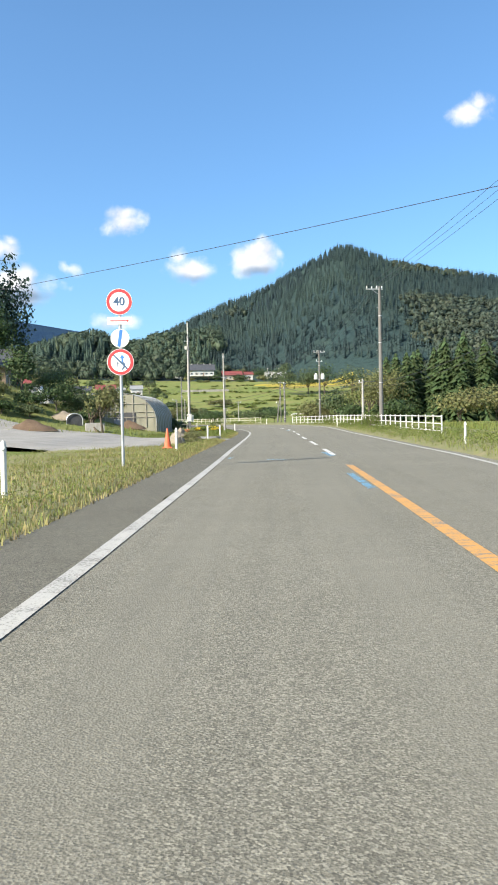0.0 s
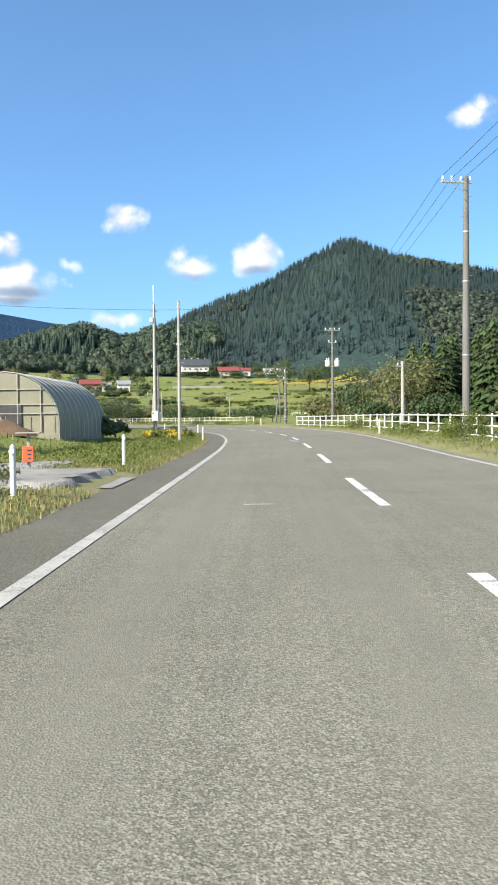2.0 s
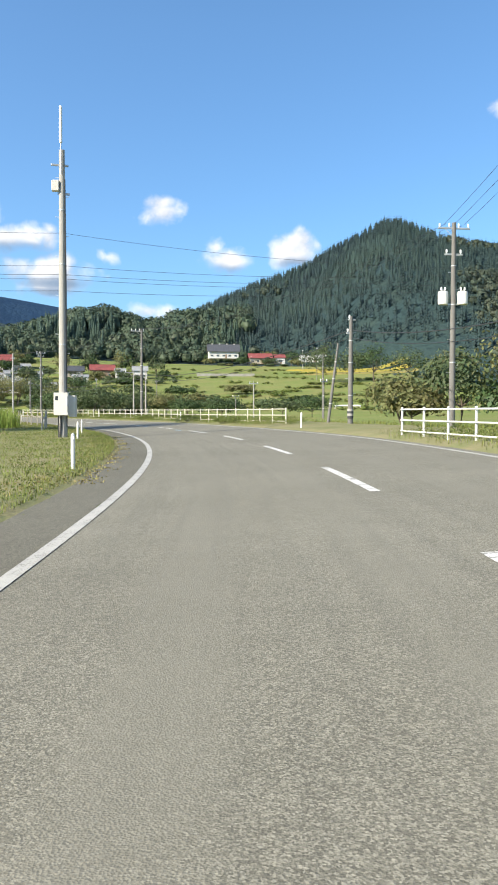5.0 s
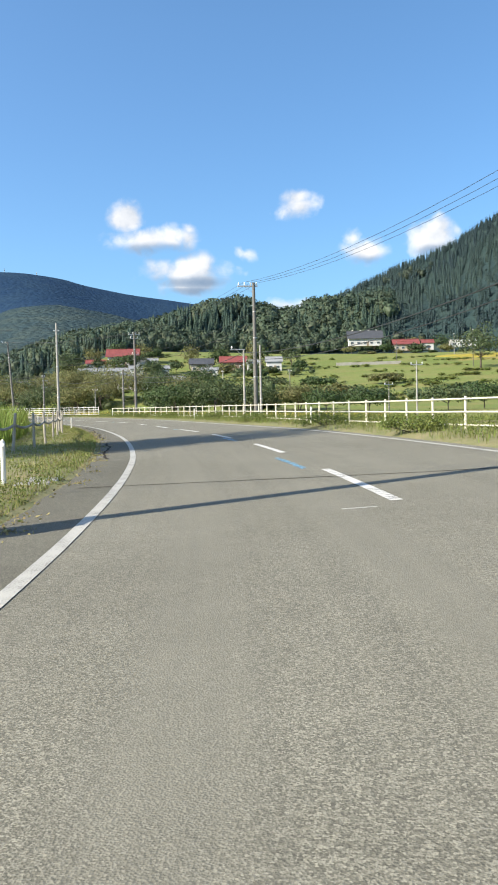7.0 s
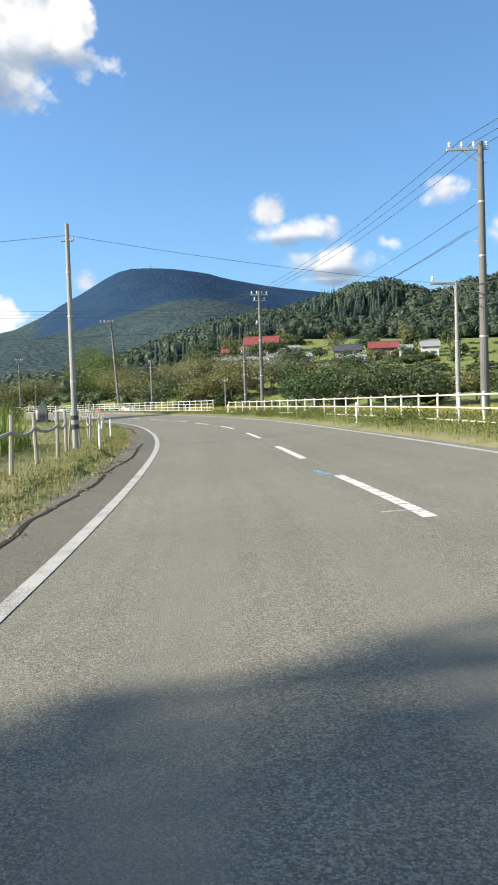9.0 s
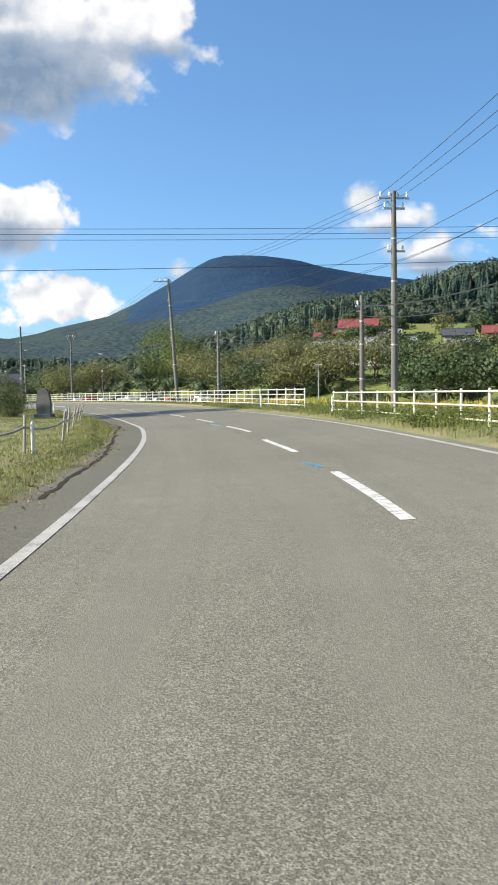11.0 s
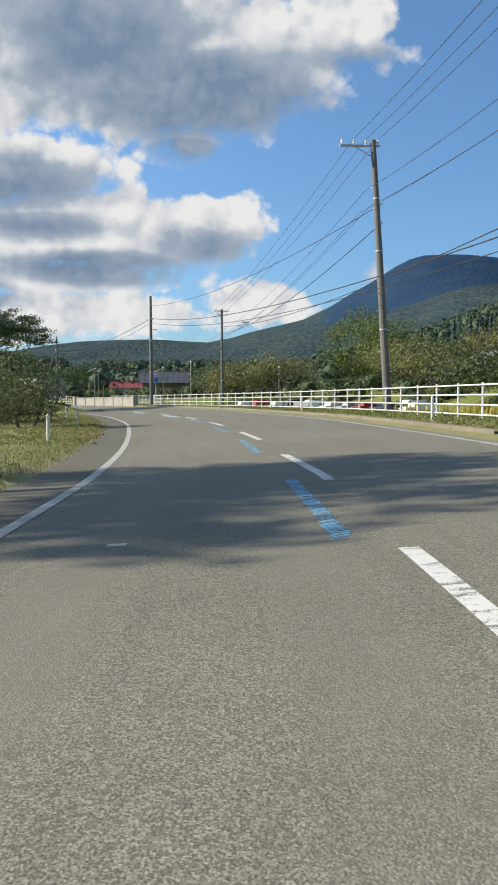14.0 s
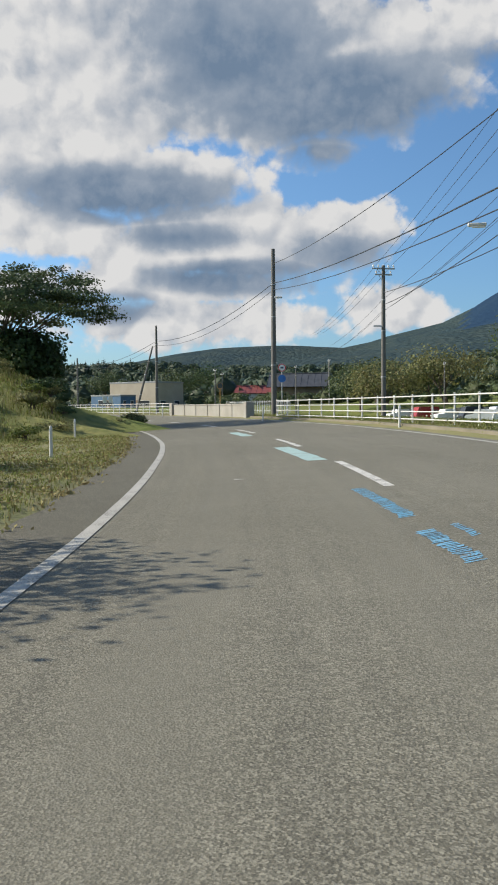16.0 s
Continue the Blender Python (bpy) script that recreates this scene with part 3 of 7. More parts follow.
R_OFF = [(-60, 4.6), (18, 4.65), (24, 4.85), (56, 5.0), (77, 5.5), (94, 5.55), (112, 5.9), (132, 5.57), (148, 5.38), (162, 4.8), (175, 4.5), (200, 4.6), (215, 4.75), (222, 4.85), (231, 5.1), (248, 5.8), (255, 6.15), (273, 6.25), (280, 6.5), (290, 6.75), (300, 6.8), (520, 6.8)]


def off(table, s):
    return float(np.interp(s, [a for a, b in table], [b for a, b in table]))


def strip(s0, s1, left, right, dz, cols=1, step=1.0, thick=0.0, wave=0.0):
    """A band of road between two offsets (functions of s)."""
    ss = np.arange(s0, s1 + step * 0.5, step)
    mb = MB()
    vs = []
    for s in ss:
        a, b = left(s), right(s)
        for c in range(cols + 1):
            o = a + (b - a) * c / cols
            if wave and c in (0, cols):
                o += wave * noise.noise(Vector((s * 1.3, c * 7.0, 0)))
            vs.append(on_road(s, o, dz))
    fs = [(i * (cols + 1) + c, i * (cols + 1) + c + 1, (i + 1) * (cols + 1) + c + 1, (i + 1) * (cols + 1) + c) for i in range(len(ss) - 1) for c in range(cols)]
    return mb.add(vs, fs)


# ---- land ----
C0 = (-1.7, 115.7)                                            # middle of the valley, from which the slopes are laid out


def place(az, r):
    return C0[0] - math.sin(radians(az)) * r, C0[1] + math.cos(radians(az)) * r


def tab(az, table):
    return np.interp(az, [a for a, b in table], [b for a, b in table])


HILL = [(-60, 25), (-30, 30), (-5, 40), (4, 66), (7, 72), (9, 66), (12, 78), (14, 75), (15.3, 71), (18, 63), (22, 57), (24, 51), (28, 39), (34, 23), (42, 11), (60, 10), (180, 10)]
PEAK = [(-180, 40), (-60, 70), (-35, 110), (-19, 143), (-15.6, 152), (-11.5, 166), (-8.5, 186), (-7.3, 188), (-5.6, 177), (-3.8, 166), (-1.6, 149), (1.4, 135), (4.2, 117), (6, 104), (10, 85), (18, 60), (30, 40), (60, 40), (180, 40)]
FRONT = [(-180, 60), (-20, 60), (10, 110), (16, 150), (20.8, 199), (23.8, 220), (26, 222), (29, 194), (32, 171), (36, 149), (40, 118), (46, 95), (55, 75), (70, 60), (180, 60)]
MAIN = [(-180, 90), (-30, 100), (0, 220), (10, 290), (15.6, 335), (18.6, 358), (22.3, 390), (23.8, 413), (26, 424), (28.2, 428), (29.6, 411), (31.5, 355), (33.3, 310), (35.4, 248), (37.6, 229), (39.7, 206), (41.9, 171), (44, 186), (46, 190), (50, 184), (53, 165), (56.5, 132), (60, 108), (75, 90), (180, 90)]


def sstep(t):
    t = np.clip(t, 0, 1)
    return t * t * (3 - 2 * t)


def vnoise(x, y, scale, seed=0.0):
    """Cheap smooth noise for arrays, about -1 to 1."""
    a, b = x / scale + seed * 3.1, y / scale - seed * 1.7
    return (np.sin(a * 1.7 + np.sin(b * 1.3 + seed)) + np.sin(b * 1.9 + 1.3 * np.sin(a * 0.9 + 2 * seed)) + np.sin((a + b) * 2.3 + seed * 5) * 0.5) / 2.5


def land(x, y):
    """Height of the ground at arrays of places."""
    x, y = np.atleast_1d(np.asarray(x, float)), np.atleast_1d(np.asarray(y, float))
    dx, dy = x - C0[0], y - C0[1]
    r, az = np.hypot(dx, dy), np.degrees(np.arctan2(-dx, dy))
    slope = np.interp(az, [-180, -60, -30, 20, 24, 28, 34, 45, 180], [0.1, 0.15, 0.8, 1.0, 0.75, 0.35, 0.10, 0.08, 0.08])
    z = slope * np.interp(r, [0, 150, 200, 300, 400, 470, 3000], [0, 0, 2.5, 12.5, 26.5, 30, 40])
    z = z + 5.6 * np.exp(-(((x + 25) / 9.5) ** 2 + ((y - 74) / 13) ** 2))
    bump = vnoise(x, y, 60) * np.clip((r - 90) / 200, 0, 1) * 1.2
    z = z + bump
    def layer(z, table, r0, d, tree, gain):
        top = tab(az, table) - tree - 3
        up = z + np.maximum(top - z, 0) * sstep((r - r0) / (d - r0)) ** gain
        over = np.maximum(top - (r - d) * 0.22, z)
        return np.where(r < d, up, over)
    r0 = np.interp(az, [-30, 0, 14, 20, 30, 60], [330, 440, 440, 400, 300, 330])
    z = np.maximum(z, layer(z, HILL, r0, np.interp(az, [20, 34], [560, 470]), 13, 0.9))
    z = np.maximum(z, layer(z, PEAK, np.interp(az, [-30, -12, 0, 20], [270, 330, 450, 520]), 810.0, 12, 0.75) + np.where(r > 450, vnoise(x, y, 90, 1) * 5 * np.clip((r - 450) / 150, 0, 1) * np.clip((800 - r) / 100, 0, 1), 0))
    z = np.maximum(z, layer(z, FRONT, 800.0, 1900.0, 8, 1.3) + np.where(r > 900, vnoise(x, y, 260, 2) * 14 * np.clip((1880 - r) / 300, 0, 1), 0))
    z = np.maximum(z, layer(z, MAIN, 1700.0, 2700.0, 8, 1.0) + np.where(r > 1800, vnoise(x, y, 330, 3) * 22 * np.clip((2650 - r) / 400, 0, 1), 0))
    # along the road
    near = r < 420
    s, o = np.zeros(len(x)), np.full(len(x), 500.0)
    if near.any():
        s[near], o[near] = road_coords(x[near], y[near])
    lot = sstep((s - 188) / 12) * sstep((385 - s) / 20) * np.where(o > 0, sstep((62 - o) / 14), 0)
    z = z * (1 - lot) - 0.85 * lot
    inside = np.clip(1 - np.maximum(-o - 6.5, o - 11.5) / 5, 0, 1)
    zr = road_z(s, o) - 0.22 - 0.35 * np.clip((o - 7) / 3, 0, 1) * np.clip((16 - o) / 4, 0, 1)
    mound = 3.3 * np.exp(-(((x + 113) / 8.5) ** 2 + ((y - 252.5) / 8) ** 2)) * sstep((-o - 3.7) / 3.2)
    return np.where(near, z * (1 - inside) + zr * inside + mound, z)


def land1(x, y):
    return float(land([x], [y])[0])


def build_ground():
    def axis(c, lo, hi):
        a = [0.0]
        while a[-1] < 5200:
            d = a[-1]
            a.append(d + (5.0 if d < 200 else 5.0 + (d - 200) * 0.042))
        a = np.array(a)
        return np.unique(np.concatenate([c - a, c + a]))
    xs, ys = axis(-45.0, 0, 0), axis(175.0, 0, 0)
    X, Y = np.meshgrid(xs, ys)
    Z = land(X.ravel(), Y.ravel())
    V = np.stack([X.ravel(), Y.ravel(), Z], 1)
    nx, ny = len(xs), len(ys)
    i, j = np.meshgrid(np.arange(nx - 1), np.arange(ny - 1))
    q = (j * nx + i).ravel()
    F = np.stack([q, q + 1, q + nx + 1, q + nx], 1)
    me = mesh_np("ground", V, F, M["ground"], True)
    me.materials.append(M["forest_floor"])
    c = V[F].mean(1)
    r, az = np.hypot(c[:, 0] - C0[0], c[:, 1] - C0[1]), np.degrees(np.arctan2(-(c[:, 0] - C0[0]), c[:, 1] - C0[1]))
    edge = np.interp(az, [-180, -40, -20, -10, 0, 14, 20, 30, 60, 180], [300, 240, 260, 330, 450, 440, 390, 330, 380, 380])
    # outer slopes take the materials with haze painted into their colour
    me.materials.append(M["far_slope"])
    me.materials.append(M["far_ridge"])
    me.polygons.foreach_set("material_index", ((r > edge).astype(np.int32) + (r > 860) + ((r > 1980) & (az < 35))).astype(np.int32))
    tagged(new("ground", me), "grassy valley floor rising to wooded slopes and mountains", "ground", kind="structure")


build_ground()


def build_road():
    road = tagged(part("road", strip(-60, 500, lambda s: off(L_OFF, s) - 0.06, lambda s: off(R_OFF, s) + 0.35, 0.0, 6, 1.0), "asphalt"),
                  "worn grey two-lane asphalt road in a long bend", "road", kind="structure")
    # distance along and offset across, for the wheel tracks
    uv = road.data.uv_layers.new(name="lanes")
    for lp in road.data.loops:
        i = lp.vertex_index
        at_s, c = -60.0 + i // 7, i % 7
        lo, hi = off(L_OFF, at_s) - 0.06, off(R_OFF, at_s) + 0.35
        mid = off(D_OFF, at_s)
        o = lo + (hi - lo) * c / 6
        uv.data[lp.index].uv = (at_s, o - (mid - 1.6))
    part("shoulder", strip(-60, 500, lambda s: off(L_OFF, s) - 1.05, lambda s: off(L_OFF, s) - 0.06, -0.006, 1, 1.0, wave=0.12), "shoulder", road, "dark dusty asphalt shoulder strip")
    part("edge_line", strip(-60, 500, lambda s: off(L_OFF, s) - 0.075, lambda s: off(L_OFF, s) + 0.075, 0.007, 1, 1.0), "line_white", road, "worn solid white edge line")
    part("edge_line", strip(-60, 500, lambda s: off(R_OFF, s) - 0.07, lambda s: off(R_OFF, s) + 0.07, 0.005, 1, 1.0), "line_white", road, "worn solid white edge line")
    def lane_uv(ob, s0, step):
        layer = ob.data.uv_layers.new(name="lanes")
        for lp in ob.data.loops:
            layer.data[lp.index].uv = (s0 + step * (lp.vertex_index // 2), 0.15 * (lp.vertex_index % 2))
    line = part("centre_line", strip(-60, 19.3, lambda s: off(D_OFF, s) - 0.08, lambda s: off(D_OFF, s) + 0.08, 0.005, 1, 0.5), "line_orange", road, "worn orange no-overtaking line")
    lane_uv(line, -60, 0.5)
    far = [29.9, 39.4, 49.1, 59.4, 69.7, 80.2, 90.3, 100.4, 110.6, 121.3, 131.05, 141.5, 151.5, 160.7, 169.8, 180.0, 190.4, 199.9, 209.4, 219.0, 228.7, 238.6, 249.1, 260.0, 270.6, 281.5, 292.3]
    far += [302.5 + 10 * k for k in range(19)]
    for s in far:
        dash = part("centre_dash", strip(s - 5.2, s, lambda s: off(D_OFF, s) - 0.075, lambda s: off(D_OFF, s) + 0.075, 0.005, 1, 0.5), "dash_white", road)
        lane_uv(dash, s - 5.2, 0.5)
    return road


road = build_road()

# ---- utility poles and wires ----
def insulator(x, y, z):
    return MB().lathe((x, y, z), [(0.02, 0), (0.02, 0.05), (0.055, 0.06), (0.06, 0.10), (0.035, 0.12), (0.055, 0.15), (0.04, 0.20), (0.02, 0.22)], 8)


def utility_pole(x, y, top, mat="concrete_pole", arms=(), lean=(0, 0), r=0.15, steps=True, label="", category="utility pole", base=None):
    """arms: (height below the top, reach to one side, reach to the other, bearing in degrees, insulators)."""
    z0 = (land1(x, y) if base is None else base) - 0.2
    h = top - z0
    t = thing("utility_pole", (x, y, z0), label or "grey concrete utility pole beside the road", "utility pole", "poles along the road")
    at_h = lambda k: Vector((lean[0] * k / h, lean[1] * k / h, k))
    part("pole", MB().tube([at_h(0), at_h(h * 0.5), at_h(h)], [r * 1.18, r, r * 0.74], 14), mat, t, smooth=False)
    if steps:
        k, side = 2.6, 1
        while k < h - 0.6:
            p = at_h(k)
            rr = r * (1.18 - 0.44 * k / h)
            part("step_bolt", MB().tube([p + Vector((side * rr * 0.8, 0, 0)), p + Vector((side * (rr + 0.15), 0, 0)), p + Vector((side * (rr + 0.16), 0, 0.04))], 0.010, 5), "steel", t)
            k += 0.9
            side = -side
    for k in (h * 0.35, h * 0.62, h * 0.8):
        part("band", MB().tube([at_h(k - 0.03), at_h(k + 0.03)], r * 1.22 - 0.44 * r * k / h + 0.012, 14), "steel", t)
    for below, a, b, bearing, count in arms:
        c = at_h(h - below)
        d = Vector((math.cos(radians(bearing)), math.sin(radians(bearing)), 0))
        arm = part("crossarm", MB().box(c + d * (b - a) / 2 + Vector((0, 0, 0)), (a + b, 0.09, 0.09), bearing, 0.01), "steel", t, "galvanised steel crossarm")
        for i in range(count):
            q = c + d * (-a + 0.1 + (a + b - 0.2) * i / max(count - 1, 1)) + Vector((0, 0, 0.045))
            part("insulator", insulator(*q), "porcelain", arm, "white porcelain insulator")
        if a + b > 1.0:
            far = c + d * (b if b > a else -a) * 0.6
            part("brace", MB().tube([far, c - Vector((0, 0, 0.5))], 0.018, 6), "steel", arm)
    return t


def wire(a, b, sag=0.4, r=0.012, label="thin black overhead wire between poles", n=14):
    a, b = Vector(a), Vector(b)
    pts = [a.lerp(b, i / n) - Vector((0, 0, 4 * sag * (i / n) * (1 - i / n))) for i in range(n + 1)]
    ob = part("overhead_wire", MB().tube(pts, r, 5), "wire")
    return tagged(ob, label, "wire", "overhead wires")


DARK = "weathered dark utility pole with step bolts beside the road"
utility_pole(11.3, 72.3, 12.1, "dark_pole", [(0.25, 1.2, 0.3, 8, 4)], r=0.16, label="tall grey-brown utility pole with one insulator crossarm")
utility_pole(-2.05, 74.2, 6.85, "concrete_pole", [(0.3, 0.1, 0.1, 0, 1), (2.1, 0.12, 0.12, 0, 0)], r=0.075, label="slender pale steel pole in the grassy verge")
pole_d = utility_pole(11.0, 130.3, 11.4, "dark_pole", [(0.3, 0.9, 0.9, 10, 4), (1.7, 0.5, 0.5, 10, 2)], r=0.15, label="dark utility pole carrying two white transformers")
utility_pole(13.6, 100.9, 5.6, "concrete_pole", [(0.4, 0.5, 0.2, 10, 2)], r=0.14, label="short grey concrete pole behind the white fence")
utility_pole(5.8, 134.1, 6.8, "dark_pole", [(0.2, 0.2, 0.3, 20, 1), (1.0, 0.3, 0.15, 20, 1)], r=0.14, label="brown pole with a black and white band by the field gap")
utility_pole(4.6, 137.8, 5.5, "dark_pole", [], lean=(0.7, 0), r=0.09, steps=False, label="thin leaning wooden pole by the field gap")
utility_pole(-13.7, 177.3, 10.2, "dark_pole", [(0.25, 1.2, 0.3, 20, 4)], r=0.14, label=DARK)
utility_pole(-14.8, 178.5, 5.5, "concrete_pole", [(0.05, 1.0, 0.1, 25, 1)], r=0.08, steps=False, label="thin pale steel pole with a long side arm")
utility_pole(-12.9, 175.1, 5.5, "concrete_pole", [], r=0.08, steps=False, label="thin pale steel pole behind the fence")
utility_pole(-25.3, 168.6, 6.95, "concrete_pole", [(0.5, 0.2, 0.2, 20, 0)], r=0.085, steps=False, label="slim white steel pole with a dark banded foot")
utility_pole(-34.1, 209.65, 10.0, "dark_pole", [(0.3, 0.7, 0.7, 35, 4), (0.75, 0.5, 0.5, 35, 2), (2.6, 0.35, 0.5, 35, 2)], r=0.14, label=DARK)
utility_pole(-36.3, 211.6, 5.8, "dark_pole", [(0.5, 0.3, 0.4, 40, 1)], r=0.115, label="short grey concrete pole behind the fence")
utility_pole(-66.6, 243.9, 12.4, "dark_pole", [(0.25, 1.5, 0.3, 45, 4), (3.0, 0.15, 0.15, 45, 0)], lean=(-0.8, -0.1), r=0.16, label="dark utility pole leaning a little over the fence")
utility_pole(-58.1, 236.8, 6.6, "dark_pole", [(0.3, 0.3, 0.3, 45, 2), (0.9, 0.2, 0.7, 45, 0)], r=0.14, label="brown pole with a cable lamp arm")
utility_pole(-112.4, 273.0, 11.8, "dark_pole", [(2.4, 0.2, 0.2, 60, 1)], r=0.17, label="tall bare dark pole at the end of the fence")
utility_pole(-106.6, 277.6, 10.4, "dark_pole", [(0.2, 0.8, 0.8, 60, 5), (0.6, 0.6, 0.6, 60, 2), (4.0, 0.7, 0.1, 60, 0)], r=0.15, label="grey utility pole with a double crossarm")
utility_pole(-147.5, 287.7, 10.1, "dark_pole", [(2.0, 0.2, 0.2, 60, 1)], r=0.15, label="dark pole with a leaning stay pole")
utility_pole(-149.5, 286.0, 7.8, "dark_pole", [], lean=(2.0, 1.2), r=0.12, steps=False, label="leaning stay pole against its neighbour")
utility_pole(-183.0, 298.0, 8.5, "dark_pole", [(1.0, 0.2, 0.2, 60, 1)], r=0.14, label=DARK)

# ---- white pipe fences and delineators ----
def pipe_fence(s0, s1, offs, rails, height, mat="white_steel", label="", pitch=2.0):
    h = height
    t = thing("pipe_fence", on_road(s0, offs(s0)), label, "fence", "roadside fences")
    base = t.location.copy()
    post = mesh_of("post", MB().tube([(0, 0, -0.3), (0, 0, h)], 0.038, 10).lathe((0, 0, h), [(0.043, 0), (0.043, 0.015), (0.02, 0.035)], 10), M[mat])
    n = max(1, round((s1 - s0) / pitch))
    for i in range(n + 1):
        s = s0 + (s1 - s0) * i / n
        ob = part("post", post, mat, t)
        ob.location = on_road(s, offs(s)) - base
    ss = np.arange(s0, s1 + 0.01, (s1 - s0) / max(1, round((s1 - s0) / 1.0)))
    for k in range(rails):
        z = h - 0.04 - (h - 0.25) * k / max(rails - 1, 1) * 0.98
        part("rail", MB().tube([on_road(s, offs(s) - 0.055, z) - base for s in ss], 0.025, 8), mat, t)
    return t


def table_off(pairs):
    return lambda s: float(np.interp(s, [a for a, b in pairs], [b for a, b in pairs]))


pipe_fence(43, 112, table_off([(43, 8.3), (70, 8.0), (112, 7.0)]), 3, 1.0, label="white steel pipe fence with three rails above weeds")
pipe_fence(133, 214, table_off([(133, 8.3), (142, 7.4), (155, 7.0), (176, 7.0), (206, 6.6)]), 3, 1.0, "cream_steel", "cream-white pipe fence with three rails along the field")
BEND = table_off([(222, 7.7), (240, 8.4), (262, 8.9), (300, 8.2), (340, 7.6), (392, 7.4)])
pipe_fence(222.5, 306, BEND, 4, 1.15, label="white pipe fence with four rails along the bend")
pipe_fence(332, 392, BEND, 4, 1.15, label="white pipe fence with four rails beyond the bridge")


def delineator(s, o, h=0.85):
    p = on_road(s, o)
    t = thing("delineator", p, "white roadside marker post with a round reflector", "marker post", "marker posts", heading(s))
    part("post", MB().lathe((0, 0, -0.2), [(0.045, 0), (0.045, h + 0.12), (0.035, h + 0.17), (0.012, h + 0.2)], 12), "white_plastic", t)
    part("reflector", MB().tube([(0, -0.044, h - 0.1), (0, -0.062, h - 0.1)], 0.04, 14), "porcelain", t, "pale round reflector")
    return t


for s, o in [(12.1, -4.0), (28.8, -3.5), (45.1, -3.6), (53.5, -3.4), (80.5, -3.05), (102, -3.2), (122.1, -4.3), (132.1, -3.8), (174.1, -3.6), (184, -3.8), (197.5, -4.4), (236, -4.3), (247.1, -3.9), (261.5, -3.8), (276.3, -4.3), (290, -4.6), (306, -4.6),
             (30.5, 6.6), (77, 6.2), (101, 6.6), (125, 6.7), (153, 6.6), (180, 5.9), (212.5, 6.1), (227.4, 6.6), (247.4, 7.4), (266, 7.6), (284, 7.2), (304, 6.6), (330, 6.4)]:
    delineator(s, o)

# ---- plants ----
rng = np.random.default_rng(7)


def leaf_quads(centres, size, r, squash=0.7, out=None, loose=0.55):
    """Small leaf cards with random turns about the centres: arrays of vertices and faces."""
    n = len(centres)
    a = r.normal(size=(n, 3))
    a /= np.linalg.norm(a, axis=1)[:, None]
    if out is not None:                                      # leaves lie along the crown's surface
        nrm = out + r.normal(size=(n, 3)) * loose
        a = np.cross(nrm, a)
        a /= np.linalg.norm(a, axis=1)[:, None]
        b = np.cross(nrm, a)
    else:
        b = np.cross(a, r.normal(size=(n, 3)))
    b /= np.linalg.norm(b, axis=1)[:, None]
    s = (size * r.uniform(0.6, 1.35, n))[:, None]
    a, b = a * s, b * s * squash
    V = np.stack([centres - a, centres - b * 0.9, centres + a, centres + b], 1).reshape(-1, 3)
    F = np.arange(4 * n).reshape(n, 4)
    return V, F


def crown_points(n, rad, r, clumps=26, spread=0.36, hollow=0.55, flat_=1.0, low=False):
    """Points of a crown: clumps in an uneven ellipsoid, with gaps."""
    d = r.normal(size=(clumps, 3))
    d /= np.linalg.norm(d, axis=1)[:, None]
    if not low:
        d[:, 2] = np.where(d[:, 2] < -0.35, -d[:, 2] * 0.4, d[:, 2])
    c = d * r.uniform(hollow, 1.0, clumps)[:, None]
    k = r.integers(0, clumps, n)
    p = c[k] + np.clip(r.normal(size=(n, 3)), -1.7, 1.7) * np.array([1, 1, flat_]) * spread * 0.45 * r.uniform(0.7, 1.3, clumps)[k][:, None]
    return p * np.asarray(rad)[None, :]


def limbs(mb, base, tips, r0, r):
    for t in tips:
        t = Vector(t)
        mid = Vector(base).lerp(t, 0.5) + Vector((float(r.normal()) * 0.12, float(r.normal()) * 0.12, 0.1)) * (t - Vector(base)).length * 0.3
        mb.tube([base, mid, t], [r0, r0 * 0.6, r0 * 0.15], 6)


def tree(x, y, h, rad, mat, label, seed, n=1500, leaf=0.16, trunk=0.3, lean=(0, 0), category="tree", group="", name="tree", rz=1.0, clumps=26, spread=0.36, sink=0.15, stems=1, flat_=1.0, low=False):
    """A broadleaved tree: h its height, rad the crown's half width, trunk the share of bare stem."""
    r = np.random.default_rng(seed)
    stems = stems if name == "tree" else 1
    z = land1(x, y) - sink
    t = thing(name, (x, y, z), label, category, group)
    ch = h * (1 - trunk) / 2 * rz
    c = np.array([lean[0], lean[1], h - ch])
    P = crown_points(n, (rad, rad * 0.92, ch), r, clumps, spread, 0.55, flat_, low) + c
    P[:, 2] = np.maximum(P[:, 2], h * trunk * 0.45)
    nrm = (P - c) / np.array([rad, rad, ch]) ** 2 + np.array([0, 0, 0.12 / ch])
    nrm /= np.linalg.norm(nrm, axis=1)[:, None] + 1e-9
    V, F = leaf_quads(P, leaf, r, 0.7, nrm)
    part("crown", mesh_np("crown", V, F, M[mat]), mat, t)
    mb = MB()
    w = max(0.05, h * 0.018)
    for k in range(stems):
        off_ = Vector((float(r.normal()) * 0.25, float(r.normal()) * 0.25, 0)) if stems > 1 else Vector((0, 0, 0))
        top = Vector((lean[0] * 0.6, lean[1] * 0.6, h * (trunk + 0.35 * (1 - trunk)))) + off_ * 3
        mb.tube([off_, off_ + top * 0.5 + Vector((0.05 * h * float(r.normal()) * 0.3, 0, 0)), top], [w * 1.3, w, w * 0.6], 8)
        tips = P[r.integers(0, n, 7)] * 0.92 + c * 0.08
        limbs(mb, off_ + top * 0.62, [tuple(q) for q in tips], w * 0.5, r)
    part("trunk", mb, "bark", t)
    return t


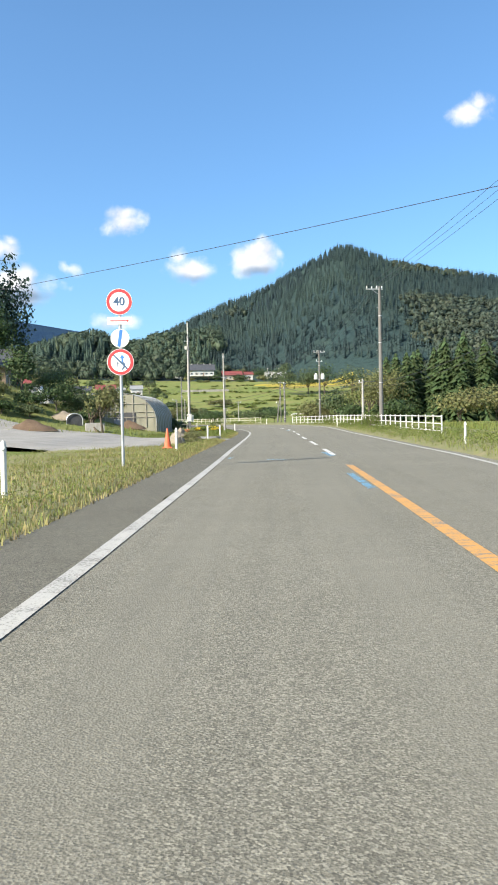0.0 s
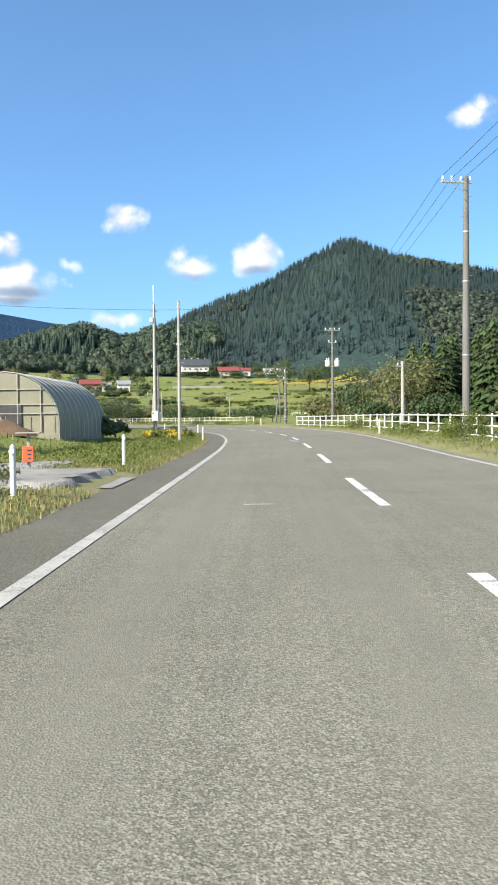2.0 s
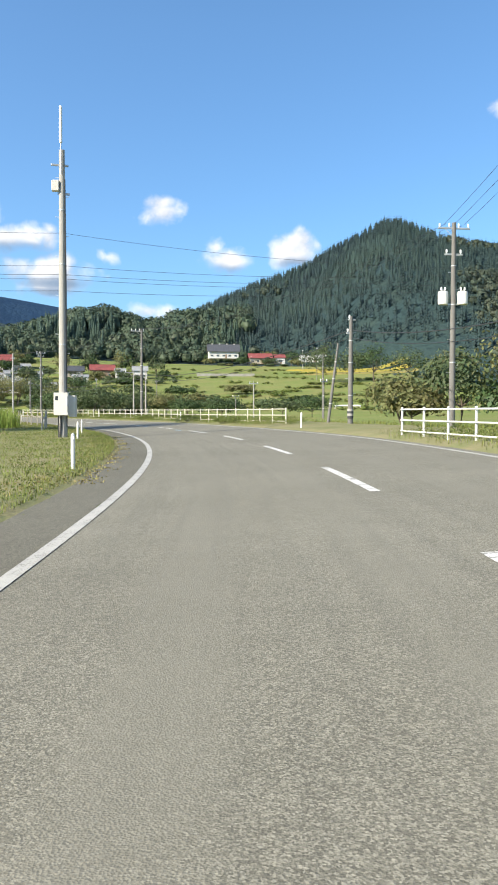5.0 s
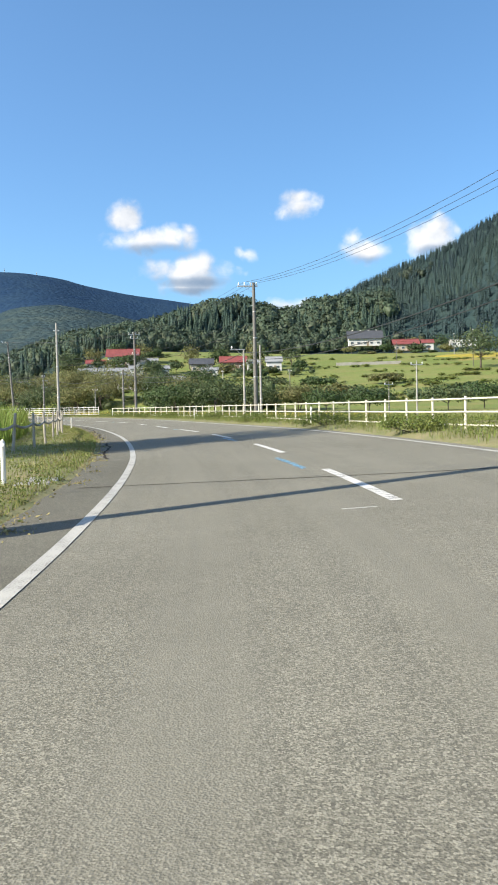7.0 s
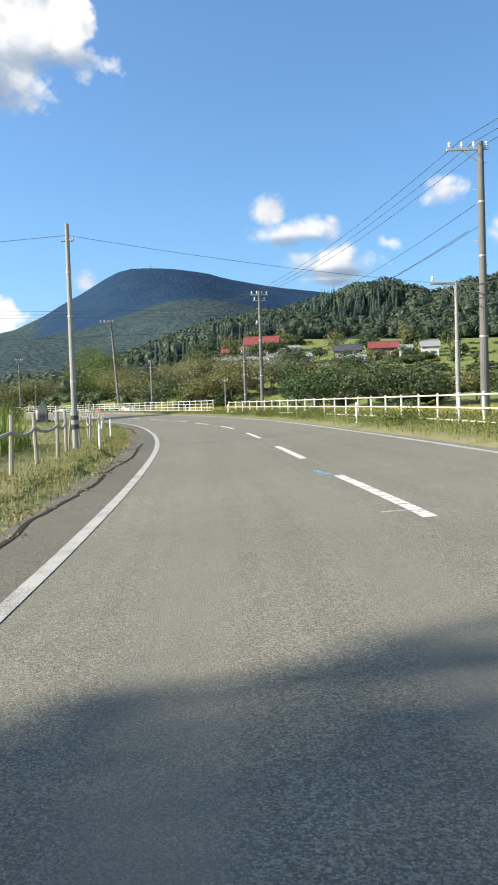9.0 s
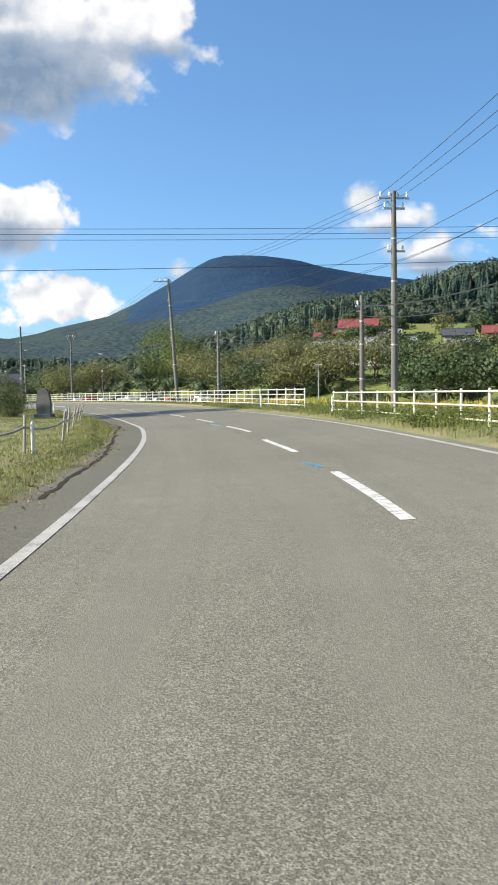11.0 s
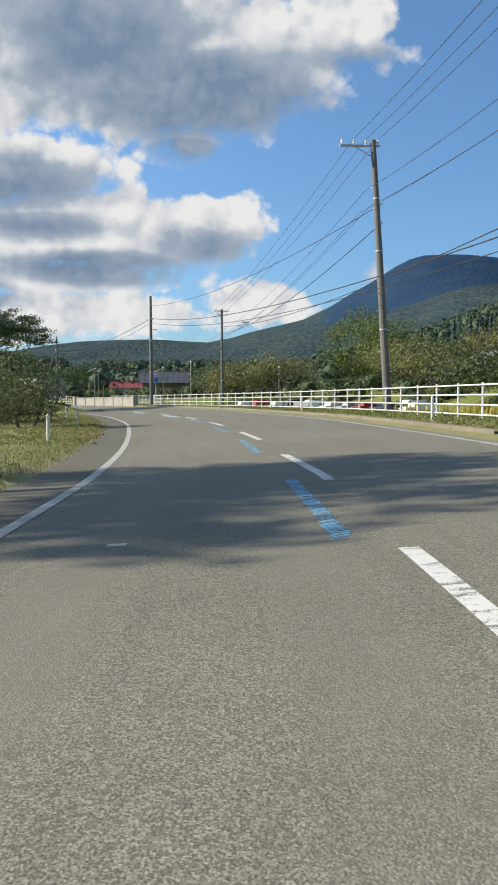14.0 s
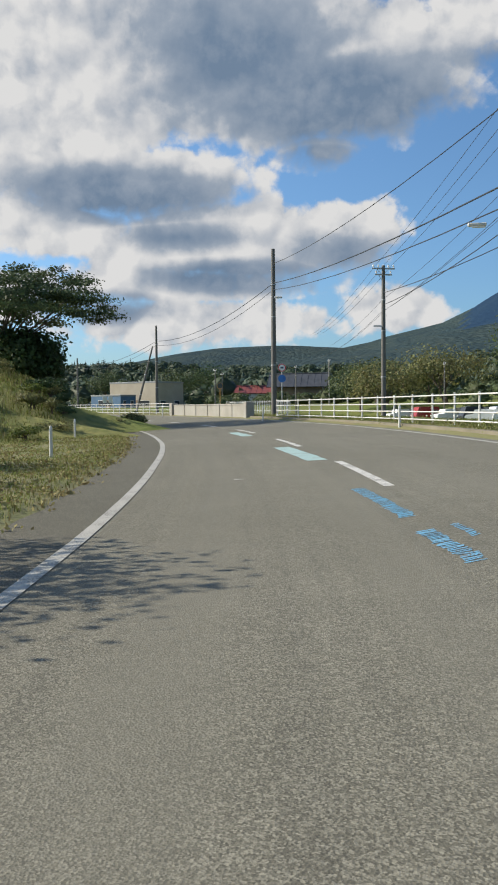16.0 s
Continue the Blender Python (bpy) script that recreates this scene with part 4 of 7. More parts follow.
def conifer_mesh(r, layers=9, per=11, detail=2):
    """Unit cedar, 1 high: drooping pointed sprays in tiers. Triangles."""
    V, F = [], []
    for i in range(layers):
        f = i / (layers - 1)
        zz = 0.12 + 0.86 * f
        rad = 0.20 * (1 - f) ** 0.6 + 0.03
        m = max(4, int(per * (1 - 0.55 * f)))
        for j in range(m):
            a = 2 * math.pi * (j + r.uniform(-0.35, 0.35)) / m + i
            q = rad * r.uniform(0.65, 1.2)
            w = 2 * math.pi / m * 0.75
            z1 = zz - q * r.uniform(0.25, 0.6)
            up = 1.0 / layers * (1 - 0.35 * f)
            k = len(V)
            V += [(0, 0, zz + up), (math.cos(a - w) * q * 0.62, math.sin(a - w) * q * 0.62, z1 + 0.02), (math.cos(a) * q, math.sin(a) * q, z1 - 0.015), (math.cos(a + w) * q * 0.62, math.sin(a + w) * q * 0.62, z1 + 0.02)]
            F += [(k, k + 1, k + 2), (k, k + 2, k + 3)]
    return np.array(V, float), np.array(F, int)


def bush_mesh(r, n=72, leaf=0.10):
    """Unit round crown, 1 high and about 1 wide, of clump cards round a rough core. Triangles."""
    V, F = [], []
    rings, seg = 5, 8
    for i in range(rings):
        th = math.pi * (0.08 + 0.84 * i / (rings - 1))
        for j in range(seg):
            a = 2 * math.pi * (j + 0.5 * (i % 2)) / seg
            q = 0.31 * r.uniform(0.75, 1.2)
            V.append((math.sin(th) * math.cos(a) * q, math.sin(th) * math.sin(a) * q, 0.55 + math.cos(th) * q * 1.05))
    for i in range(rings - 1):
        for j in range(seg):
            a, b = i * seg + j, i * seg + (j + 1) % seg
            F += [(a, b, a + seg), (b, b + seg, a + seg)]
    d = r.normal(size=(n, 3))
    d /= np.linalg.norm(d, axis=1)[:, None]
    d[:, 2] = np.where(d[:, 2] < -0.5, -d[:, 2], d[:, 2])
    bumps = r.normal(size=(6, 3))
    bumps /= np.linalg.norm(bumps, axis=1)[:, None]
    q = 0.40 + 0.10 * np.max(np.maximum(d @ bumps.T - 0.55, 0) / 0.45, axis=1) + r.normal(size=n) * 0.015
    P = d * q[:, None] + np.array([0, 0, 0.53])
    v, f = leaf_quads(P, leaf, r, 0.7, d, 0.35)
    k = len(V)
    V = np.concatenate([np.array(V), v])
    f = np.concatenate([f[:, [0, 1, 2]], f[:, [0, 2, 3]]]) + k
    return V, np.concatenate([np.array(F), f])


def forest(name, places, heights, widths, kinds, mats, label, seed, category="woodland", cedar=(6, 8), crown=(96, 0.075)):
    """Many trees joined, one mesh for each foliage. kinds: index of the unit mesh and foliage per tree."""
    r = np.random.default_rng(seed)
    units = [[conifer_mesh(r, *cedar) for _ in range(4)], [bush_mesh(r, *crown) for _ in range(5)]]
    zs = land(places[:, 0], places[:, 1])
    for k, mat in enumerate(mats):
        Vs, Fs, base = [], [], 0
        for i in np.where(kinds == k)[0]:
            V, F = units[k][r.integers(0, len(units[k]))]
            a = r.uniform(0, 2 * math.pi)
            ca, sa = math.cos(a), math.sin(a)
            h, w = heights[i], widths[i]
            x = (V[:, 0] * ca - V[:, 1] * sa) * w + places[i, 0]
            y = (V[:, 0] * sa + V[:, 1] * ca) * w + places[i, 1]
            Vs.append(np.stack([x, y, V[:, 2] * h + zs[i] - h * 0.08], 1))
            Fs.append(F + base)
            base += len(V)
        if Vs:
            ob = new(name if k == 0 else name.replace("cedar", "broadleaf"), mesh_np(name, np.concatenate(Vs), np.concatenate(Fs), M[mat]))
            tagged(ob, label[k], category, kind="stuff")


def scatter(az0, az1, r0, r1, spacing, seed, keep=None):
    """Places spread over a sector of the valley."""
    r = np.random.default_rng(seed)
    area = radians(az1 - az0) * (r1 * r1 - r0 * r0) / 2
    n = int(area / spacing ** 2)
    az = r.uniform(az0, az1, n)
    rr = np.sqrt(r.uniform(r0 * r0, r1 * r1, n))
    p = np.stack([C0[0] - np.sin(np.radians(az)) * rr, C0[1] + np.cos(np.radians(az)) * rr], 1)
    if keep is not None:
        m = keep(az, rr, p)
        p, az, rr = p[m], az[m], rr[m]
    return p, az, rr


def woods():
    r = np.random.default_rng(3)
    # the wooded hill behind the hamlet: rounded crowns with stands of cedar among them
    lo = lambda az: np.interp(az, [-5, 3, 14, 20, 30, 40], [470, 452, 448, 396, 330, 340])
    p, az, rr = scatter(2, 33, 300, 620, 5.2, 11, lambda a, q, p: q > lo(a))
    con = vnoise(p[:, 0], p[:, 1], 34, 4) + r.normal(size=len(p)) * 0.25 > 0.32
    h = np.where(con, r.uniform(12, 17, len(p)), r.uniform(9, 14, len(p))) * np.where(rr < lo(az) + 25, 0.75, 1) * np.interp(az, [14, 22, 33], [0.95, 0.8, 0.55])
    w = np.where(con, h * r.uniform(0.65, 0.85, len(p)), h * r.uniform(0.70, 1.05, len(p)))
    forest("cedar_wood", p, h, w, np.where(con, 0, 1), ["hill_cedar", "hill_leaf"], ["dense dark cedars on the hill behind the hamlet", "mixed broadleaved wood on the hill behind the hamlet"], 21, cedar=(11, 10))
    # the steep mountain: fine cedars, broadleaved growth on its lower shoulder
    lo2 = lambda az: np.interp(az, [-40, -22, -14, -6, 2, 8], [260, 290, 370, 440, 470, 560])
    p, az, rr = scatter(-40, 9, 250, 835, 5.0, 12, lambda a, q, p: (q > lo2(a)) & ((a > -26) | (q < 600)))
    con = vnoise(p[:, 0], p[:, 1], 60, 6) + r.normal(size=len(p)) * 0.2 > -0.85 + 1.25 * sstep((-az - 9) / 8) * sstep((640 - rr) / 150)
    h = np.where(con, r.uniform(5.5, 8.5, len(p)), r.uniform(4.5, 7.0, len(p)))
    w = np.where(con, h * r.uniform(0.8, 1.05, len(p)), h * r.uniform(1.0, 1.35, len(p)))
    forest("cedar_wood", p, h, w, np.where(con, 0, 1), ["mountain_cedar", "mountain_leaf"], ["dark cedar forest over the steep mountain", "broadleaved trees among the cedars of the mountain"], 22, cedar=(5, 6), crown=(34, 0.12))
    # lower slopes to the west
    p, az, rr = scatter(30, 75, 330, 800, 10.0, 13, lambda a, q, p: np.abs(vnoise(p[:, 0], p[:, 1], 90, 8)) > 0.10)
    con = vnoise(p[:, 0], p[:, 1], 50, 2) + r.normal(size=len(p)) * 0.3 > 0.75
    h = np.where(con, r.uniform(8, 12, len(p)), r.uniform(5, 9, len(p)))
    forest("cedar_wood", p, h, h * np.where(con, 0.75, 1.3), np.where(con, 0, 1), ["hill_cedar", "hill_leaf"], ["scattered dark cedars below the far ridge", "low woodland below the far ridge"], 23, cedar=(9, 9), crown=(60, 0.09))


woods()


def single_conifer(x, y, h, w, seed, label, mat="conifer"):
    r = np.random.default_rng(seed)
    z = land1(x, y) - 0.2
    t = thing("cedar_tree", (x, y, z), label, "tree", "cedars beyond the fence")
    V, F = conifer_mesh(r, 22, 20)
    V = V * np.array([w / 0.4, w / 0.4, h])
    d = r.normal(size=(1400, 3)) * 0.10
    f = r.uniform(0.05, 0.97, 1400)
    a = r.uniform(0, 2 * math.pi, 1400)
    q = w * 0.5 * (1 - f) ** 0.85 * r.uniform(0.75, 1.12, 1400)
    P = np.stack([np.cos(a) * q, np.sin(a) * q, (0.08 + f * 0.9) * h], 1) + d
    v, ff = leaf_quads(P, 0.26, r, 0.45)
    F2 = np.concatenate([ff[:, [0, 1, 2]], ff[:, [0, 2, 3]]]) + len(V)
    part("crown", mesh_np("crown", np.concatenate([V, v]), np.concatenate([F, F2]), M[mat]), mat, t)
    part("trunk", MB().tube([(0, 0, 0), (0, 0, h * 0.5), (0, 0, h * 0.93)], [h * 0.016, h * 0.011, 0.03], 8), "bark", t)


CEDAR = "tall dark green cedar at the field's edge"
for i, (x, y, h, w) in enumerate([(28, 150, 14.5, 6), (30, 154, 15, 6.5), (34, 147, 17, 6.5), (38, 150, 18.5, 7), (42.5, 152, 16.5, 6.5), (47, 146, 15.5, 6.5), (52, 150, 17, 7), (27, 166, 15, 7), (44, 168, 17, 7), (58, 148, 16, 7), (27.5, 158, 15, 7), (36, 145, 15.5, 6), (40.5, 146, 16.5, 6), (44.5, 148, 16, 6), (33, 151, 15.5, 6), (32, 160, 16, 7), (36, 158, 17, 7), (40, 160, 17, 7), (45, 158, 16, 7), (49, 156, 16, 7), (55, 158, 17, 7)]):
    single_conifer(x, y, h * 0.86, w * 0.92, 100 + i, CEDAR, "cedar_lit")

# undergrowth between the fields and the river trees
def undergrowth():
    r = np.random.default_rng(17)
    p, az, rr = scatter(10, 62, 120, 345, 5.2, 18, lambda a, q, p: (road_coords(p[:, 0], p[:, 1])[1] > np.interp(a, [10, 25, 40, 62], [46, 50, 50, 30])) & (vnoise(p[:, 0], p[:, 1], 24, 3) > -0.25) & ((a > 22) | (q < 250)))
    h = r.uniform(1.4, 3.4, len(p))
    forest("cedar_scrub", p, h, h * 1.6, np.ones(len(p), int), ["conifer", "broadleaf"], ["", "scrub and low trees along the valley floor"], 31, "scrub")
    p, az, rr = scatter(-12, 20, 150, 330, 7.5, 19, lambda a, q, p: (vnoise(p[:, 0], p[:, 1], 30, 9) > 0.15) & ((q < 215) | (vnoise(p[:, 0], p[:, 1], 45, 1) > 0.45)))
    h = r.uniform(1.2, 3.2, len(p))
    forest("cedar_scrub", p, h, h * 1.7, np.ones(len(p), int), ["conifer", "broadleaf"], ["", "green scrub at the foot of the terraced fields"], 32, "scrub")

    # rough growth along the banks between the terraces
    Ps = []
    for k, rr in enumerate((188, 203, 219, 238, 256, 277, 299, 322, 344, 366)):
        az = r.uniform(-16, 22, 150)
        q = rr + 5 * np.sin(az * 0.35 + k) + r.normal(size=150) * 1.6
        keep = np.sin(az * (0.5 + 0.07 * k) + k * 2.1) + 0.5 * np.sin(az * 1.7 + k) > -0.35
        Ps.append(np.stack([C0[0] - np.sin(np.radians(az)) * q, C0[1] + np.cos(np.radians(az)) * q], 1)[keep])
    p = np.concatenate(Ps)
    h = r.uniform(0.35, 1.2, len(p))
    forest("cedar_scrub", p, h, h * r.uniform(2.0, 4.0, len(p)), np.ones(len(p), int), ["conifer", "weed_leaf"], ["", "rough grass and bramble on the terrace banks"], 33, "scrub", crown=(30, 0.13))


undergrowth()

# trees and shrubs of the valley floor
BROWN, GREEN = "broad tree with thinning yellow-brown autumn foliage", "full green broadleaved tree on the valley floor"
for i, (x, y, h, rad, mat) in enumerate([
        (20.5, 146, 9.0, 4.2, "brown_leaf"), (24.5, 150, 9.8, 4.4, "brown_leaf"), (16, 152, 6.0, 3.6, "broadleaf"), (12.5, 158, 4.6, 3.4, "brown_leaf"), (27.7, 110, 4.5, 3.4, "brown_leaf"), (33, 113, 5.0, 3.8, "brown_leaf"), (22, 125, 3.6, 2.8, "dark_leaf"), (17, 140, 3.4, 2.6, "dark_leaf"), (12, 150, 3.2, 2.6, "brown_leaf"),
        (-143.4, 335.6, 8.5, 6.5, "brown_leaf"), (-135.7, 350.6, 14.5, 7.5, "bright_leaf"), (-128, 347, 13, 6.5, "bright_leaf"), (-158.8, 334, 7.5, 5.5, "broadleaf"), (-151, 341, 7, 5, "broadleaf"),
        (-120, 338, 8.5, 6, "brown_leaf"), (-108, 330, 7.5, 5.5, "broadleaf"), (-98, 326, 8.0, 5.5, "brown_leaf"), (-88, 318, 7.5, 5.5, "brown_leaf"), (-82.4, 305, 7.5, 5, "brown_leaf"), (-75.6, 306, 7.8, 5.5, "brown_leaf"),
        (-68.7, 308, 7.6, 5.2, "brown_leaf"), (-61.2, 305, 7.2, 5, "broadleaf"), (-54, 300, 6.4, 4.6, "brown_leaf"), (-45.4, 264, 7.0, 5.4, "dark_leaf"), (-38.6, 266, 7.6, 5.8, "broadleaf"), (-32, 268, 6.6, 5.4, "broadleaf"), (-46, 276, 7.2, 5.2, "dark_leaf"),
        (-24, 270, 5.2, 4.6, "brown_leaf"), (-18, 262, 4.6, 4, "dark_leaf"), (-230, 352, 9, 6, "broadleaf"), (-246, 372, 11, 6, "dark_leaf"), (-252, 345, 9, 6, "broadleaf"),
        (-112, 326, 8.0, 6.2, "brown_leaf"), (-103, 318, 7.6, 6.0, "brown_leaf"), (-93, 310, 7.4, 5.8, "broadleaf"), (-90, 324, 8.2, 6.0, "brown_leaf"), (-78, 316, 8.0, 6.0, "brown_leaf"), (-150, 330, 7.6, 6.0, "brown_leaf"), (-165, 345, 8.0, 6.0, "broadleaf"), (-176, 360, 9.0, 6.0, "brown_leaf"), (-10, 252, 4.4, 4.2, "dark_leaf"), (2, 246, 4.0, 4, "broadleaf"), (8, 258, 4.4, 4.2, "dark_leaf"), (-70, 330, 6.5, 5, "broadleaf"), (-62, 345, 6.5, 5, "dark_leaf"), (-100, 352, 7, 5.5, "broadleaf")]):
    tree(x, y, h, rad, mat, BROWN if mat == "brown_leaf" else GREEN, 300 + i, n=8000 if mat == "bright_leaf" else 3400 if rad > 4.4 else 1800, leaf=0.19, trunk=0.16, group="valley trees", clumps=60, spread=0.46, stems=2 if mat == "brown_leaf" else 1, low=mat == "bright_leaf")
for i, (x, y, h, rad, mat) in enumerate([(18, 421, 15, 9, "broadleaf"), (30, 424, 13, 8, "broadleaf"), (38, 421, 15, 8, "dark_leaf"), (52, 424, 13, 8, "broadleaf"), (66, 405, 14, 9, "brown_leaf"), (58, 372, 13, 8, "broadleaf"), (8, 300, 4, 4, "dark_leaf"), (-22, 320, 3.4, 4.5, "brown_leaf"), (-30, 352, 3.6, 5, "dark_leaf"), (-44, 356, 3.4, 5, "broadleaf"), (-12, 362, 3.2, 4.6, "brown_leaf"), (-56, 396, 3.4, 4.6, "dark_leaf"), (-96, 404, 6, 5, "broadleaf"), (-110, 420, 7, 5.5, "dark_leaf"), (-135, 425, 7, 5.5, "broadleaf"), (-142, 440, 9, 6, "broadleaf"), (-108, 446, 6, 5, "dark_leaf")]):
    tree(x, y, h, rad, mat, GREEN if mat != "brown_leaf" else BROWN, 360 + i, n=1500, leaf=0.36, trunk=0.1, group="hillside trees", clumps=30, spread=0.42)

HAMLET = [(-116.7, 435.5), (-127.0, 432.8), (-55.8, 429.3), (-71.0, 428.5), (-82.0, 423.8), (-28.2, 521), (-9.5, 524), (0.5, 523), (17.8, 540)]
r_ = np.random.default_rng(91)
for i, (x, y) in enumerate(HAMLET):
    for k, (dx, dy, h, rad) in enumerate([(-8.5, -5, 4.2, 3.0), (8.5, -4, 4.6, 3.2), (-2.0, -8.5, 1.5, 2.2), (3.5, -8.0, 1.3, 2.0), (-6, 8, 9.0, 4.0), (5, 9, 9.5, 4.2)]):
        x1, y1 = x + dx + float(r_.normal()), y + dy + float(r_.normal()) * 0.6
        tree(x1, y1, h * float(r_.uniform(0.8, 1.15)), rad, ("dark_leaf", "broadleaf", "brown_leaf")[(i + k) % 3], "garden tree close to the farmhouses", 700 + i * 8 + k, n=700, leaf=0.34, trunk=0.08, group="hamlet trees", clumps=26, spread=0.42)
tree(-36.4, 124.0, 25.5, 4.7, "hill_cedar", "tall dark evergreen back from the road", 401, n=13000, leaf=0.27, trunk=0.06, clumps=90, spread=0.36, low=True)
tree(-22.0, 72.5, 6.4, 2.3, "dark_leaf", "tall dark evergreen on the grassy bank", 407, n=5000, leaf=0.12, trunk=0.05, clumps=60, spread=0.34)
tree(-72.0, 204.5, 20.6, 4.6, "broadleaf", "tall spreading tree standing back in the field", 408, n=5200, leaf=0.2, trunk=0.3, clumps=40, spread=0.26, flat_=0.5)
tree(-18.6, 70.5, 4.3, 1.4, "dark_leaf", "rounded clipped dark evergreen on the bank", 402, n=1500, leaf=0.12, trunk=0.15, clumps=40, spread=0.4)
tree(-10.6, 63.0, 4.0, 1.4, "brown_leaf", "small tree with ragged reddish leaves beside the greenhouse", 403, n=1200, leaf=0.12, trunk=0.12, clumps=30, spread=0.35, stems=3)
tree(-15.0, 75.0, 2.2, 1.5, "dark_leaf", "low dark shrub beside the greenhouse", 404, n=800, leaf=0.13, trunk=0.1)
for i, (x, y) in enumerate([(-7.6, 85.0), (-7.1, 86.5), (-8.2, 86.8)]):
    tree(x, y, 1.35, 0.85, "broadleaf", "clump of large dark leaves beside the greenhouse", 480 + i, n=220, leaf=0.24, trunk=0.1, name="leafy_plant", category="plant", group="greenhouse plants", clumps=30, stems=4, sink=0.0)
tree(-9.0, 89.0, 1.2, 1.2, "weed_leaf", "dark leafy shrub behind the greenhouse", 406, n=900, leaf=0.14, trunk=0.1)
for i, (s, o, h, rad) in enumerate([(261.0, -6.1, 3.8, 2.0), (268.5, -8.0, 3.0, 1.6), (272.5, -8.0, 3.0, 1.6), (240.5, -8.0, 2.3, 1.5)]):
    q = on_road(s, o)
    tree(q.x, q.y, h, rad, "fruit_leaf", "bushy many-stemmed fruit tree in the grass verge", 420 + i, n=5200, leaf=0.06, trunk=0.07, clumps=50, spread=0.42, stems=2, low=True, category="fruit tree", group="verge fruit trees")
tree(-117.5, 255.5, 7.8, 6.2, "broadleaf", "spreading tree with open tiered branches", 430, n=24000, leaf=0.09, trunk=0.3, clumps=150, spread=0.20, stems=3, flat_=0.5, lean=(0.6, 0.8))
tree(-117.6, 256.8, 4.8, 2.9, "dark_leaf", "dense dark tree on the mound", 431, n=15000, leaf=0.13, trunk=0.06, clumps=50, spread=0.36)
tree(-122, 246, 6.5, 3.6, "dark_leaf", "leafy dark tree behind the mound", 432, n=4000, leaf=0.18, trunk=0.1, clumps=40)
for i, (x, y, h, rad, mat) in enumerate([(-107.5, 257.5, 1.0, 0.8, "brown_leaf"), (-110.5, 259.5, 0.9, 0.9, "weed_leaf"), (-113, 262, 1.1, 0.9, "brown_leaf"), (-108.5, 253.5, 0.8, 0.8, "dark_leaf"), (-105.5, 251.5, 0.8, 0.8, "brown_leaf"), (-112, 256, 1.2, 1.0, "dark_leaf"), (-115.5, 263.5, 1.0, 1.0, "weed_leaf")]):
    tree(x, y, h, rad, mat, "low scrubby bush on the grassy mound", 440 + i, n=1200, leaf=0.06, trunk=0.05, category="shrub", group="shrubs of the mound", name="shrub", clumps=26, stems=3, sink=0.0)
r_ = np.random.default_rng(77)
for i in range(18):
    q = on_road(287 + i * 1.15, -4.9 - float(r_.uniform(0, 4.5)))
    tree(q.x, q.y, float(r_.uniform(0.45, 0.95)), float(r_.uniform(0.5, 1.0)), ("brown_leaf", "weed_leaf", "dark_leaf", "brown_leaf")[i % 4], "low scrubby bush on the grassy mound", 600 + i, n=1100, leaf=0.045, trunk=0.05, category="shrub", group="shrubs of the mound", name="shrub", clumps=26, sink=0.0)
for i, (x, y, h, rad, mat) in enumerate([(-19.8, 66.5, 1.8, 1.4, "brown_leaf"), (-17.2, 67.5, 1.5, 1.2, "dark_leaf"), (-15.8, 70.5, 2.2, 1.4, "dark_leaf"), (-14.2, 72.5, 2.4, 1.4, "broadleaf"), (-16.4, 75.5, 3.0, 1.8, "dark_leaf"), (-13.2, 77.0, 2.6, 1.6, "dark_leaf"), (-18.0, 78.0, 3.4, 2.0, "broadleaf"), (-14.8, 81.0, 3.0, 1.8, "dark_leaf"), (-21.0, 69.0, 1.6, 1.3, "brown_leaf"), (-16.6, 65.0, 1.0, 1.0, "broadleaf"), (-18.4, 63.8, 1.0, 1.0, "dark_leaf"), (-12.8, 69.5, 1.3, 1.0, "dark_leaf"), (-20, 64.8, 1.2, 1.1, "brown_leaf")]):
    tree(x, y, h, rad, mat, "leafy bush on the grassy bank", 460 + i, n=1800, leaf=0.085, trunk=0.05, category="shrub", group="shrubs of the bank", name="shrub", clumps=34, spread=0.38, stems=2, sink=0.0)


def off_gravel(s, o):
    """Leaves out the gravel yard."""
    k = ~((s > 35) & (s < 57) & (o < -5.0 - 0.4 * np.sin(s * 1.7))) & ~((s > 47.0 + 0.4 * np.sin(o * 3)) & (s < 51.5) & (o < 0) & (o > -6))
    return s[k], o[k]


